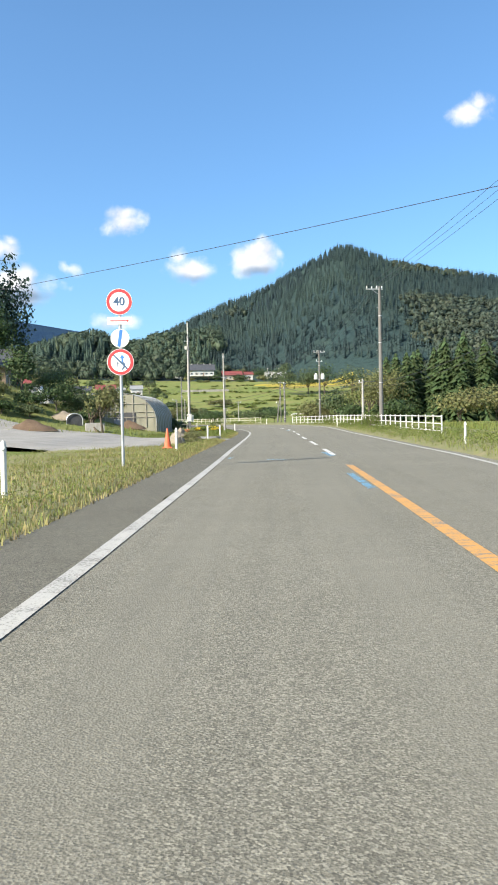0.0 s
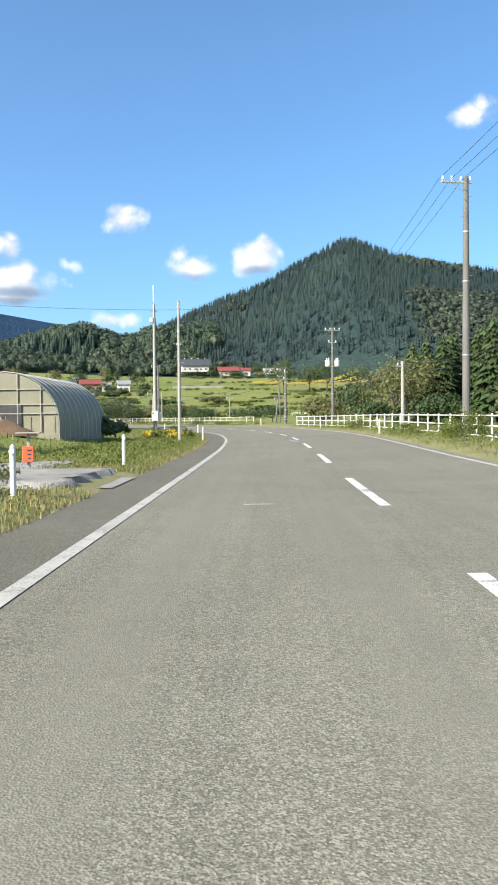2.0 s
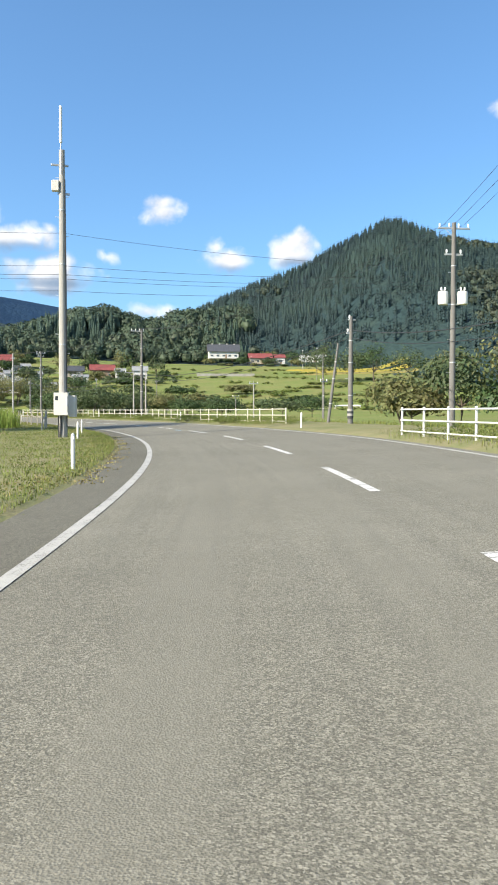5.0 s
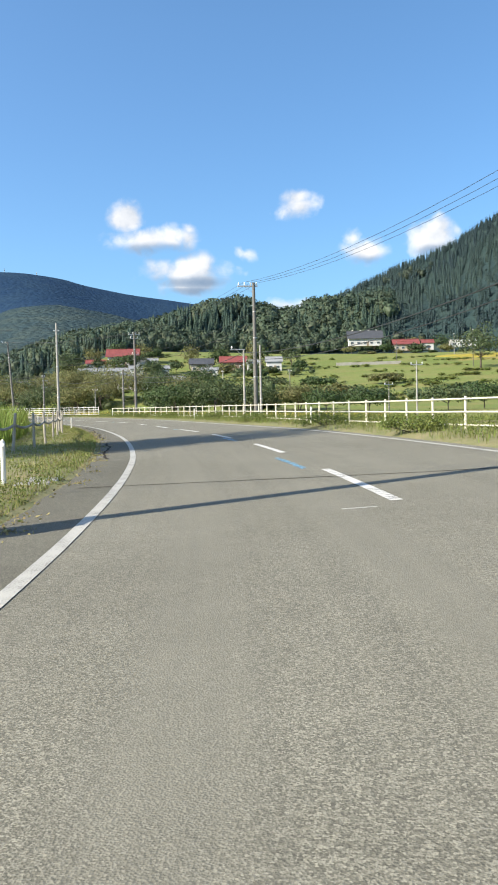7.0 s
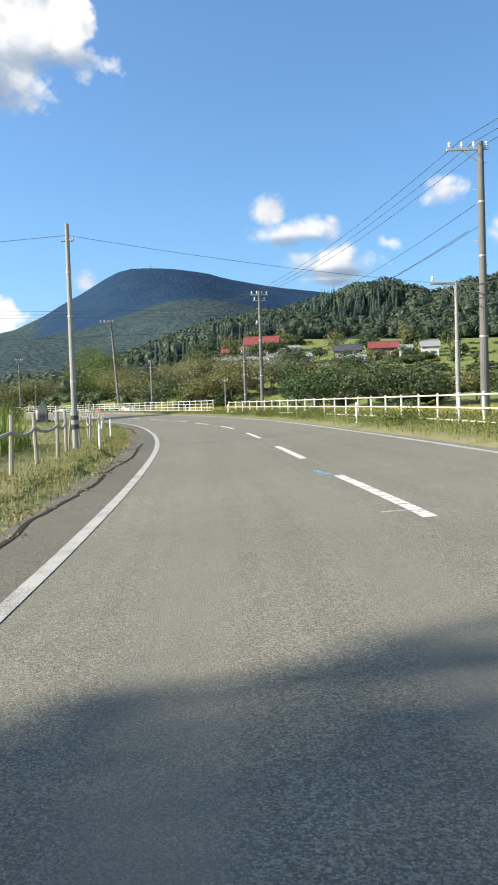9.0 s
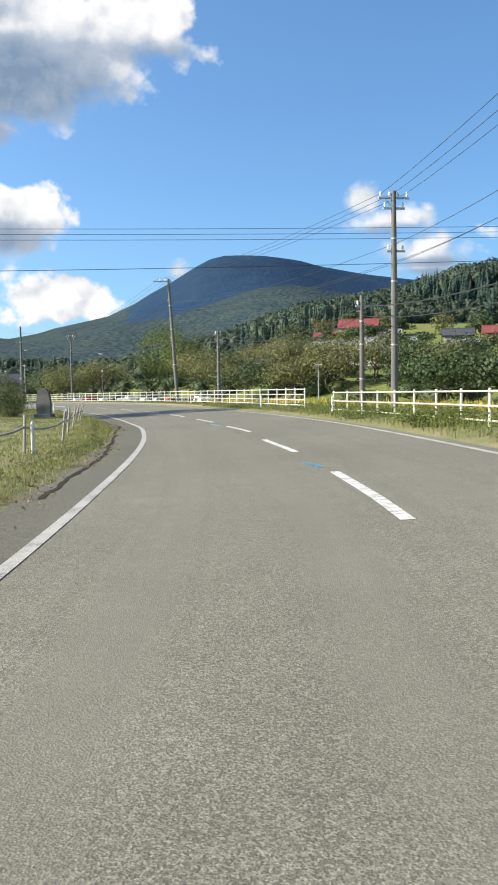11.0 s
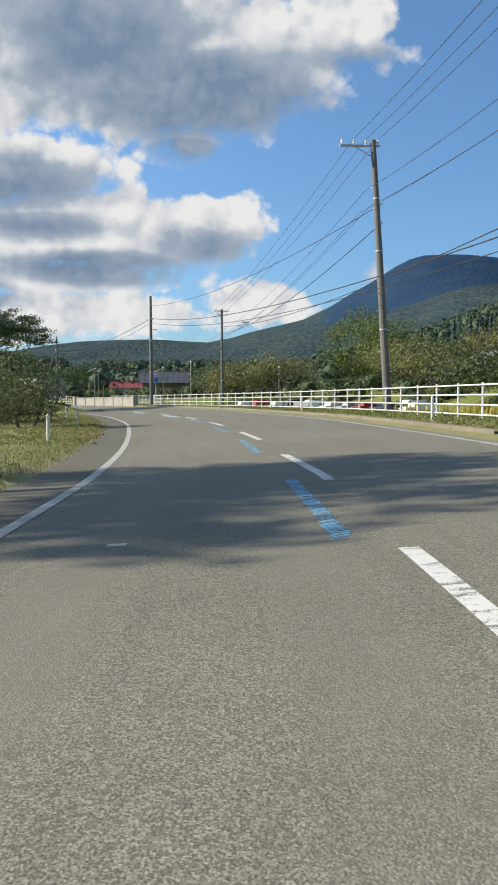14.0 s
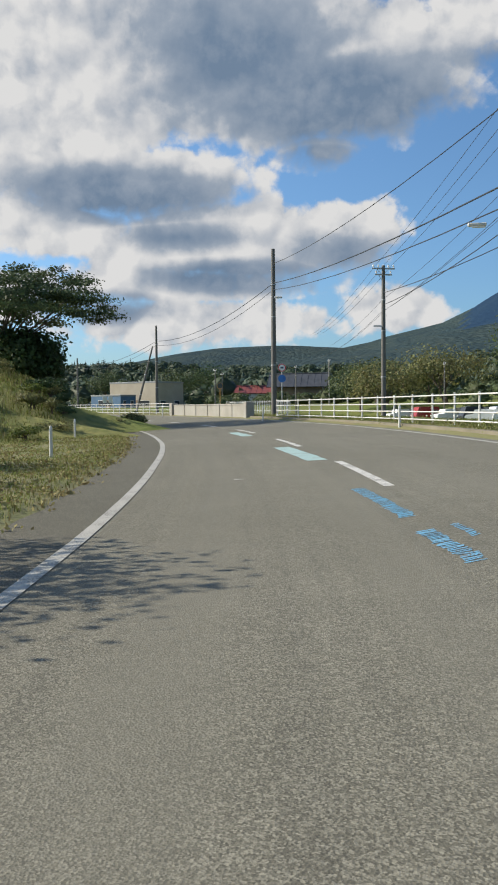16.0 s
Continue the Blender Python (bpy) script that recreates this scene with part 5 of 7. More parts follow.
def blades(name, n, region, height, width, mats, label, seed, category="grass", lift=None, lean=0.35):
    """Grass: bent blades as long triangles. region(r, n) gives along-the-road and offset arrays."""
    r = np.random.default_rng(seed)
    s, o = off_gravel(*region(r, n))
    n = len(s)
    h = np.interp(s, S_AX, _h)
    x, y = np.interp(s, S_AX, AX) + o * np.cos(h), np.interp(s, S_AX, AY) + o * np.sin(h)
    z = verge_z(s, o) if lift is None else land(x, y) + lift
    P = np.stack([x, y, z - 0.02], 1)
    a = r.uniform(0, 2 * math.pi, n)
    w = np.stack([np.cos(a), np.sin(a), 0 * a], 1) * (width * r.uniform(0.6, 1.4, n))[:, None]
    d = np.stack([-np.sin(a), np.cos(a), 0 * a], 1)
    d = d * np.cos(a * 3)[:, None] + w / width * 0.4
    hh = height * r.uniform(0.45, 1.25, n)
    up = np.stack([0 * a, 0 * a, hh], 1)
    bend = d * (hh * lean * r.uniform(0.3, 1.6, n))[:, None]
    mid = P + up * 0.62 + bend * 0.35
    V = np.stack([P - w, P + w, mid + w * 0.8, mid - w * 0.8, P + up + bend], 1).reshape(-1, 3)
    k = np.arange(n) * 5
    F = np.concatenate([np.stack([k, k + 1, k + 2], 1), np.stack([k, k + 2, k + 3], 1), np.stack([k + 3, k + 2, k + 4], 1)])
    ob = new(name, mesh_np(name, V, F, M[mats]))
    return tagged(ob, label, category, kind="stuff")


def verge_z(s, o):
    """Height of the verges beside the asphalt."""
    s, o = np.atleast_1d(s).astype(float), np.atleast_1d(o).astype(float)
    lo = np.array([off(L_OFF, q) for q in s]) - 1.0
    hi = np.array([off(R_OFF, q) for q in s]) + 0.35
    out = np.where(o < lo, lo - o, np.where(o > hi, o - hi, 0))
    return road_z(s, o) + 0.10 * sstep(out / 0.5) * np.where(o < 0, 1, 0.8) + 0.05 * vnoise(s, o, 1.3, 5) * np.clip(out, 0, 1) - 0.01 - 0.02 * out * np.where(o < 0, 1, 0)


def verges():
    for side in (-1, 1):
        def build(s):
            e = off(L_OFF, s) - 0.95 if side < 0 else off(R_OFF, s) + 0.30
            return e
        ss = np.arange(-40, 420, 0.8)
        cols = [0, 0.15, 0.4, 0.8, 1.3, 2.0, 3.0, 4.5, 6.5, 9.0]
        V = []
        for s in ss:
            e = build(s)
            for i, c in enumerate(cols):
                o = e + side * (c + (0.16 * float(noise.noise(Vector((s * 0.8, 3.0 * side, 0)))) if i == 0 else 0))
                z = float(verge_z(s, o)[0]) if i < len(cols) - 1 else float(verge_z(s, o)[0]) - 0.5
                q = on_road(s, o)
                V.append((q.x, q.y, z if i else z - 0.02))
        m = len(cols)
        F = [(a * m + b, a * m + b + 1, (a + 1) * m + b + 1, (a + 1) * m + b) for a in range(len(ss) - 1) for b in range(m - 1)]
        if side < 0:
            F = [f[::-1] for f in F]
        ob = part("verge", MB().add(V, F), "verge", smooth=True)
        tagged(ob, "grassy verge with dry soil along the asphalt", "verge", kind="structure")


verges()
edge_l = lambda s: np.interp(s, [a for a, b in L_OFF], [b for a, b in L_OFF]) - 1.0
edge_r = lambda s: np.interp(s, [a for a, b in R_OFF], [b for a, b in R_OFF]) + 0.5


def left_band(s0, s1, w0, w1, power=1.0):
    return lambda r, n: (lambda s, u: (s, edge_l(s) - w0 - (w1 - w0) * u))(r.uniform(s0, s1, n), r.uniform(0, 1, n) ** power)


def right_band(s0, s1, w0, w1, power=1.0):
    return lambda r, n: (lambda s, u: (s, edge_r(s) + w0 + (w1 - w0) * u))(r.uniform(s0, s1, n), r.uniform(0, 1, n) ** power)



def clover(name, n, region, height, size, mat, label, seed):
    """Low broad-leaved weeds: small leaf cards in loose tufts."""
    r = np.random.default_rng(seed)
    m = max(1, n // 14)
    s, o = off_gravel(*region(r, m))
    m = len(s)
    k = r.integers(0, m, n)
    s, o = s[k] + r.normal(size=n) * 0.14, o[k] + r.normal(size=n) * 0.14
    h = np.interp(s, S_AX, _h)
    tall = (height * r.uniform(0.4, 1.5, m))[k]
    P = np.stack([np.interp(s, S_AX, AX) + o * np.cos(h), np.interp(s, S_AX, AY) + o * np.sin(h), verge_z(s, o) + tall * r.uniform(0, 1, n) ** 0.7], 1)
    V, F = leaf_quads(P, size, r, 0.6)
    ob = new(name, mesh_np(name, V, F, M[mat]))
    return tagged(ob, label, "weeds", kind="stuff")


blades("verge_grass", 36000, left_band(2, 62, 0.1, 6.0, 1.7), 0.085, 0.005, "grass", "short green and yellow verge grass", 51)
blades("verge_grass", 20000, left_band(2, 80, 0.0, 4.5, 1.6), 0.11, 0.009, "dry_grass", "dry trampled grass at the asphalt's edge", 52)
clover("verge_weeds", 34000, left_band(2, 62, 0.3, 7.0, 1.4), 0.09, 0.016, "grass", "low leafy weeds in the verge", 67)
blades("verge_grass", 26000, left_band(60, 135, 0.2, 5.0, 1.7), 0.11, 0.006, "grass", "lush green verge grass", 53)
clover("verge_weeds", 44000, left_band(48, 135, 0.3, 6.5, 1.4), 0.12, 0.019, "weed_leaf", "bright green leafy weeds in the verge", 68)
clover("low_crop", 26000, lambda r, n: (r.uniform(53, 84, n), -3.6 - 10.0 * r.uniform(0, 1, n) ** 1.3), 0.16, 0.040, "weed_leaf", "bright leafy low crop beside the greenhouse", 74)
blades("verge_grass", 28000, left_band(135, 225, 0.2, 4.5, 1.6), 0.11, 0.006, "grass", "green verge grass", 54)
clover("verge_weeds", 30000, left_band(135, 225, 0.4, 5.5, 1.4), 0.11, 0.020, "grass", "leafy weeds in the verge", 69)
blades("verge_grass", 12000, left_band(135, 330, 0.0, 1.6), 0.10, 0.010, "dry_grass", "dry grass at the asphalt's edge", 55)
blades("verge_grass", 24000, left_band(225, 310, 0.2, 6.0, 1.6), 0.10, 0.006, "grass", "sunlit green verge grass", 56)
clover("verge_weeds", 36000, left_band(225, 312, 0.5, 8.0, 1.3), 0.10, 0.022, "grass", "leafy yellow-green weeds in the verge", 70)
clover("roadside_weeds", 32000, right_band(15, 113, 0.1, 4.5, 1.0), 0.30, 0.028, "weed_leaf", "weeds and grass under the fence", 57)
blades("roadside_weeds", 9000, right_band(15, 114, 0.0, 4.5, 1.0), 0.22, 0.008, "grass", "grass under the fence", 71)
clover("roadside_weeds", 48000, right_band(131, 220, 0.25, 3.4, 0.8), 0.36, 0.027, "weed_leaf", "tall green weeds under the fence", 58)
blades("roadside_weeds", 9000, right_band(133, 216, 0.0, 3.5, 1.0), 0.30, 0.007, "grass", "grass among the weeds", 72)
blades("verge_grass", 12000, right_band(216, 345, 0.35, 3.5, 1.0), 0.14, 0.011, "dry_grass", "low dry grass along the fence", 59)
clover("roadside_weeds", 26000, right_band(214, 312, 0.4, 4.0, 1.0), 0.12, 0.030, "weed_leaf", "low weeds along the fence of the bend", 77)
blades("verge_grass", 12000, right_band(214, 312, 0.3, 4.5, 1.0), 0.16, 0.010, "grass", "thin green grass along the fence of the bend", 78)
blades("tall_reeds", 24000, lambda r, n: (r.uniform(150, 179, n), r.uniform(-22, -6.4, n)), 1.5, 0.018, "reed", "field of tall pale green grass", 60, lift=0.1, lean=0.25)
blades("ripe_rice", 28000, lambda r, n: (r.uniform(203, 262, n), r.uniform(10.8, 36, n)), 1.0, 0.045, "rice", "golden ripe rice field beyond the fence", 61, category="rice field", lift=0.0)
blades("ripe_rice", 5000, lambda r, n: (r.uniform(20, 55, n), r.uniform(14, 40, n)), 0.6, 0.035, "rice", "yellow rice stubble beyond the fence", 62, category="rice field", lift=-0.1)
blades("field_grass", 9000, lambda r, n: (r.uniform(225, 330, n), r.uniform(9.5, 16, n)), 0.35, 0.02, "grass", "grass below the fence", 63, lift=0.0)
blades("field_grass", 14000, lambda r, n: (r.uniform(60, 225, n), r.uniform(8.5, 24, n)), 0.5, 0.025, "grass", "rough grass beyond the fence", 64, lift=0.0)
blades("field_grass", 22000, lambda r, n: (r.uniform(286, 322, n), r.uniform(-18, -4.6, n)), 0.2, 0.02, "grass", "rough grass on the mound", 65, lift=0.0)
blades("field_grass", 9000, lambda r, n: (r.uniform(284, 318, n), r.uniform(-13, -4.3, n)), 0.22, 0.010, "dry_grass", "dry grass on the mound", 73, lift=0.0)
blades("field_grass", 9000, lambda r, n: (r.uniform(46, 140, n), r.uniform(-22, -7.5, n)), 0.3, 0.02, "grass", "rough grass of the meadow", 66, lift=0.0)

clover("fallen_leaves", 20000, left_band(246, 306, 0.0, 7.5, 1.2), 0.045, 0.045, "dry_grass", "brown fallen leaves and dry litter on the verge", 75)
clover("fallen_leaves", 9000, left_band(96, 225, -0.25, 1.1, 1.0), 0.02, 0.03, "dry_grass", "dry litter along the asphalt edge", 76)

# ---- paint and seams on the road ----
def mark(s0, s1, o0, o1, w, mat, label):
    """A painted streak from (s0, o0) to (s1, o1), w wide."""
    n = 8
    V = []
    for i in range(n + 1):
        f = i / n
        s, o = s0 + (s1 - s0) * f, o0 + (o1 - o0) * f
        a = 0.10 * w * float(noise.noise(Vector((s * 5, o, 2))))
        if abs(s1 - s0) > abs(o1 - o0):
            V += [on_road(s, o - w / 2 + a, 0.004), on_road(s, o + w / 2 + a, 0.004)]
        else:
            V += [on_road(s - w / 2 + a, o, 0.004), on_road(s + w / 2 + a, o, 0.004)]
    F = [(2 * i, 2 * i + 1, 2 * i + 3, 2 * i + 2) for i in range(n)]
    part("paint_mark", MB().add(V, F), mat, road, label)


def hatch(s0, s1, o0, o1, w, seed):
    """Blue survey paint sprayed as a run of short uneven strokes."""
    r = np.random.default_rng(seed)
    n = max(4, int(math.hypot(s1 - s0, o1 - o0) / 0.06))
    d = Vector((s1 - s0, o1 - o0)).normalized()
    side = Vector((-d.y, d.x))
    V, F = [], []
    for i in range(n):
        f = (i + r.uniform(0.3, 0.7)) / n
        c = Vector((s0 + (s1 - s0) * f, o0 + (o1 - o0) * f)) + side * float(r.normal()) * w * 0.05
        a = side * w * float(r.uniform(0.42, 0.55)) + d * float(r.uniform(0.03, 0.06))
        b = d * float(r.uniform(0.016, 0.030))
        k = len(V)
        V += [on_road(q.x, q.y, 0.0035 + 0.00012 * (i % 8)) for q in (c - a - b, c + a - b * 0.6, c + a + b, c - a + b * 0.8)]
        F.append((k, k + 1, k + 2, k + 3))
    part("paint_mark", MB().add(V, F), "mark_blue", road, BLUE)


BLUE = "scribbled blue survey paint"
for a in [(12.9, 16.6, 1.35, 1.3, 0.14), (22.65, 22.6, -0.38, 0.13, 0.3), (23.65, 24.3, -1.44, -1.40, 0.14), (24.0, 26.9, 1.46, 1.35, 0.16), (72.4, 75.3, 1.62, 1.5, 0.16), (131.3, 134.7, 1.7, 1.62, 0.13), (209.7, 211.9, 0.97, 0.82, 0.20), (212.8, 214.4, 0.91, 0.87, 0.10), (229.0, 233.7, 0.88, 0.97, 0.17), (249.4, 254.4, 1.41, 1.46, 0.15), (239.2, 244.1, 1.07, 1.21, 0.16), (262.4, 265.3, 1.62, 1.54, 0.19), (260.0, 261.5, 1.64, 1.56, 0.19), (261.1, 261.8, 1.93, 1.90, 0.10), (143.9, 146.9, 1.84, 1.74, 0.14), (191.0, 192.1, 1.48, 1.32, 0.20), (160.6, 161.7, 1.55, 1.40, 0.12)]:
    hatch(a[0], a[1], a[2], a[3], a[4], 3)
for a in [(271.0, 276.5, 1.75, 1.65, 0.42), (284.7, 289.0, 1.75, 1.8, 0.42)]:
    mark(*a, "mark_teal", "pale teal painted block beside the dashes")
for a in [(33.6, 33.6, -0.39, 0.11, 0.09), (44.4, 44.4, -0.3, 0.1, 0.08), (201.5, 201.6, -1.08, -0.74, 0.04), (81.5, 81.5, 0.3, 0.9, 0.10), (267.7, 267.7, -0.05, 0.1, 0.12), (156.1, 156.1, 1.45, 1.75, 0.05), (160.9, 160.9, 1.35, 1.6, 0.08), (125.4, 125.4, 1.3, 1.7, 0.07), (229.3, 229.3, -0.95, -0.8, 0.12)]:
    mark(*a, "line_white", "faint white paint streak")


def seam(points, w, label):
    """A dark tar seam through (s, o) points."""
    V = []
    fine = []
    for (s0, o0), (s1, o1) in zip(points, points[1:]):
        m = max(2, int(math.hypot(s1 - s0, o1 - o0) / 0.35))
        fine += [(s0 + (s1 - s0) * i / m, o0 + (o1 - o0) * i / m) for i in range(m)]
    fine.append(points[-1])
    for i, (s, o) in enumerate(fine):
        s2, o2 = fine[min(i + 1, len(fine) - 1)]
        s1, o1 = fine[max(i - 1, 0)]
        d = math.hypot(s2 - s1, o2 - o1) or 1
        ns, no = -(o2 - o1) / d, (s2 - s1) / d
        j = 0.08 * float(noise.noise(Vector((s * 1.1, o * 1.1, 4)))) * min(1, w * 12)
        k = w / 2 * (1 + 0.6 * float(noise.noise(Vector((s * 3, o * 3, 9)))))
        V += [on_road(s + ns * (j - k), o + no * (j - k), 0.003), on_road(s + ns * (j + k), o + no * (j + k), 0.003)]
    F = [(2 * i, 2 * i + 1, 2 * i + 3, 2 * i + 2) for i in range(len(fine) - 1)]
    part("tar_seam", MB().add(V, F), "tar", road, label)


SEAM = "dark sealed crack across the lanes"
seam([(76.9, -2.3), (78.5, 1.0), (80.7, 4.6)], 0.05, SEAM)
seam([(130.7, -2.3), (129.5, 1.5), (128.5, 5.4)], 0.06, SEAM)
seam([(211.9, -2.7), (212.5, 0.0), (213.7, 2.4)], 0.06, SEAM)
seam([(155.5, -2.45), (158, -2.6), (162, -2.45), (166, -2.55), (170, -2.35), (174.6, -2.5), (178, -2.4)], 0.07, "dark tar seam wandering along the shoulder")
seam([(189, -2.7), (192, -2.8), (197, -2.75), (202, -2.95), (206.2, -3.02), (210.9, -3.07), (214, -2.8), (217, -2.75), (220, -3.0), (226, -3.1)], 0.10, "dark tar seam wandering along the shoulder")
seam([(139, -2.3), (142, -2.5), (146, -2.35), (150, -2.5)], 0.08, "dark tar seam wandering along the shoulder")

# ---- wires ----
TOPS = [(13.0, 5.0, 12.0), (10.6, 72.3, 12.0), (11.0, 130.3, 11.3), (-13.9, 177.2, 10.2), (-34.1, 209.65, 9.9), (-67.6, 243.5, 12.4), (-106.6, 277.6, 10.4), (-150, 315, 10.5)]
for k in range(3):
    for a, b in zip(TOPS, TOPS[1:]):
        d = Vector((b[0] - a[0], b[1] - a[1], 0)).normalized()
        n = Vector((d.y, -d.x, 0)) * (k - 1) * 0.55
        wire(Vector(a) + n, Vector(b) + n, 1.5 if a is TOPS[2] else 0.55, 0.010)
for a, b in zip(TOPS[3:], TOPS[4:]):
    for z, dx in ((2.2, 0.0), (2.9, 0.25), (3.1, -0.25)):
        wire(Vector(a) + Vector((dx, 0, -z)), Vector(b) + Vector((dx, 0, -z)), 0.7, 0.010)
LOW = [(14.5, 40, 6.0), (13.6, 100.9, 5.3), (5.8, 134.1, 6.0), (-14.8, 178.5, 5.2), (-36.3, 211.6, 5.3), (-58.1, 236.8, 6.2), (-112.4, 273.0, 9.5), (-147.5, 287.7, 8.4), (-183, 298, 7.6)]
for a, b in zip(LOW, LOW[1:]):
    wire(a, b, 1.0, 0.024, "thick black telephone cable slung between poles")
    wire(Vector(a) + Vector((0, 0, -0.45)), Vector(b) + Vector((0, 0, -0.45)), 1.1, 0.018, "black telephone cable slung between poles")
wire((-106.6, 277.6, 8.6), (-58.1, 236.8, 6.5), 0.8, 0.02)
wire((-106.6, 277.6, 7.8), (-66.9, 243.8, 8.8), 0.9, 0.02)
wire((-112.4, 273.0, 10.8), (-66.9, 243.8, 9.6), 1.0, 0.016)
for z in (0.45,):
    wire((-2.05, 74.2, 6.85 - z), (10.9, 72.3, 7.7 - z), 0.15, 0.007)
    wire((-2.05, 74.2, 6.85 - z), (-22.0, 66.0, 7.0), 0.4, 0.007)
wire((-24.6, 53.9, 8.2), (15.6, 19.2, 8.25), 0.4, 0.012)
for z0, z1 in ((9.4, 8.95), (7.9, 8.6), (7.5, 8.3), (7.3, 8.1), (6.75, 7.8)):
    wire((-8.4, 122.9, z0), (10.9, 130.3, z1), 0.3, 0.008)
    wire((-8.4, 122.9, z0), (-30, 118, z0 + 0.4), 0.3, 0.008)
utility_pole(-68.0, 192.4, 11.4, "dark_pole", [(0.3, 0.8, 0.8, 60, 3)], r=0.16, label="dark utility pole in the field")
wire((-70.0, 179.7, 5.65), (-30.0, 216.3, 7.55), 0.25, 0.013)
for z in (9.1, 8.85, 8.6):
    wire((9.2, 238.3, z + 0.9), (-68.0, 192.4, z), 0.6, 0.011)
wire((-25.3, 168.6, 6.6), (-60, 163, 7.4), 0.4, 0.008)
wire((-25.3, 168.6, 6.6), (-14.8, 178.5, 5.4), 0.15, 0.006)
wire((11.0, 130.3, 8.5), (30, 138, 4.5), 0.3, 0.010)

# small lamps on the cable
for p in ((-83.0, 253.5, 6.05), (-109.0, 270.3, 8.0)):
    t = thing("cable_lamp", p, "small white lamp clipped to the overhead cable", "lamp", "", 40)
    part("housing", MB().box((0, 0, 0), (0.5, 0.13, 0.09), 0, 0.02), "white_plastic", t)
    part("diffuser", MB().box((0.05, 0, -0.06), (0.36, 0.1, 0.035), 0, 0.01), "porcelain", t)

# transformers on the pole by the field
t = thing("transformer", (11.0, 130.3, 7.0), "pair of white pole-mounted transformers", "transformer")
for dx in (-0.55, 0.5):
    c = part("tank", MB().lathe((dx, -0.05, 0), [(0.05, -0.02), (0.26, 0), (0.28, 0.08), (0.28, 0.62), (0.25, 0.7), (0.08, 0.74)], 16), "white_steel", t, "white ribbed tank")
    for a in (-0.1, 0.1):
        part("bushing", insulator(dx + a, -0.05, 0.72), "porcelain", c)
part("bracket", MB().box((0, 0.06, 0.02), (1.5, 0.12, 0.08), 0, 0.01), "steel", t)

# the pole with the aerial and the cabinets
t = utility_pole(-8.45, 122.9, 13.2, "concrete_pole", [(0.7, 0.5, 0.3, 20, 0), (2.0, 0.2, 0.35, 20, 0)], r=0.17, label="tall pale concrete pole with an aerial and meter boxes")
part("aerial_mast", MB().tube([(0.0, -0.2, 12.6), (0.0, -0.2, 14.2)], 0.03, 8), "steel", t)
part("aerial", MB().lathe((0.0, -0.2, 14.0), [(0.02, 0), (0.07, 0.03), (0.07, 1.65), (0.03, 1.72)], 12), "white_plastic", t, "white cylindrical aerial")
part("radio_box", MB().box((-0.28, -0.1, 12.1), (0.34, 0.3, 0.5), 10, 0.03), "grey_box", t, "grey radio unit box")
b = part("meter_cabinet", MB().box((0.02, -0.36, 2.05), (0.66, 0.34, 1.05), 4, 0.02), "grey_box", t, "grey-beige meter cabinet with a small window")
part("meter_window", MB().box((-0.16, -0.54, 2.32), (0.13, 0.02, 0.2), 4, 0.005), "window_glass", b)
part("hinge", MB().tube([(0.33, -0.53, 1.7), (0.33, -0.53, 2.4)], 0.015, 6), "steel", b)
b2 = part("side_cabinet", MB().box((0.45, 0.05, 1.95), (0.3, 0.5, 1.0), 4, 0.02), "grey_box", t, "second meter cabinet on the pole's side")
for a in (0.0, 0.12):
    part("conduit", MB().tube([(-0.14 + a * 0.4, -0.2, 0.1), (-0.16 + a, -0.24, 1.5)], 0.035, 8), "dark_metal", t)
part("cable_run", MB().tube([(0.2, -0.05, 1.0), (0.19, -0.05, 7.0), (0.15, -0.05, 12.4)], 0.022, 6), "wire", t)
# dark bands at pole feet
for x, y in ((-25.3, 168.6), (5.8, 134.1)):
    t = thing("warning_band", (x, y, land1(x, y)), "dark banded sleeve round a pole's foot", "warning band")
    for k in range(4):
        part("band", MB().tube([(0, 0, 0.95 + k * 0.14), (0, 0, 1.09 + k * 0.14)], 0.125 if x < 0 else 0.185, 14), "dark_metal" if k % 2 == 0 else "concrete_pole", t)


# ---- traffic signs ----
def disc(c, r, thick, n=40):
    return MB().tube([(c[0], c[1], c[2]), (c[0], c[1] - thick, c[2])], r, n)


def ring(c, r0, r1, y, n=40):
    V, F = [], []
    for k in range(n):
        a = 2 * math.pi * k / n
        for q in (r0, r1):
            V.append((c[0] + math.cos(a) * q, y, c[2] + math.sin(a) * q))
    for k in range(n):
        l = (k + 1) % n
        F.append((2 * k, 2 * k + 1, 2 * l + 1, 2 * l))
    return MB().add(V, F)


def flat(points, y):
    return MB().poly([(x, y, z) for x, z in points], 0.002, (0, -1, 0))


def text_mesh(body, size, mat, parent, place_, label, width=1.0):
    cu = bpy.data.curves.new("figures", "FONT")
    cu.body, cu.size, cu.align_x, cu.align_y, cu.extrude, cu.offset = body, size, "CENTER", "CENTER", 0.001, 0.006
    tmp = bpy.data.objects.new("figures", cu)
    scene.collection.objects.link(tmp)
    bpy.context.view_layer.update()
    me = bpy.data.meshes.new_from_object(tmp.evaluated_get(bpy.context.evaluated_depsgraph_get()))
    bpy.data.objects.remove(tmp)
    me.materials.clear()
    me.materials.append(M[mat])
    ob = part("figures", me, mat, parent, label)
    ob.matrix_basis = Matrix.Translation(place_) @ pose(0, 0, 0, 90, 0, 0) @ Matrix.Diagonal((width, 1, 1, 1))
    return ob


def red_ring_sign(parent, z, r, name):
    s = part(name, disc((0, -0.05, z), r, 0.012), "sign_white", parent, "round white sign with a red rim")
    part("rim", ring((0, 0, z), r * 0.74, r * 0.97, -0.0655), "sign_red", s, "red rim")
    return s


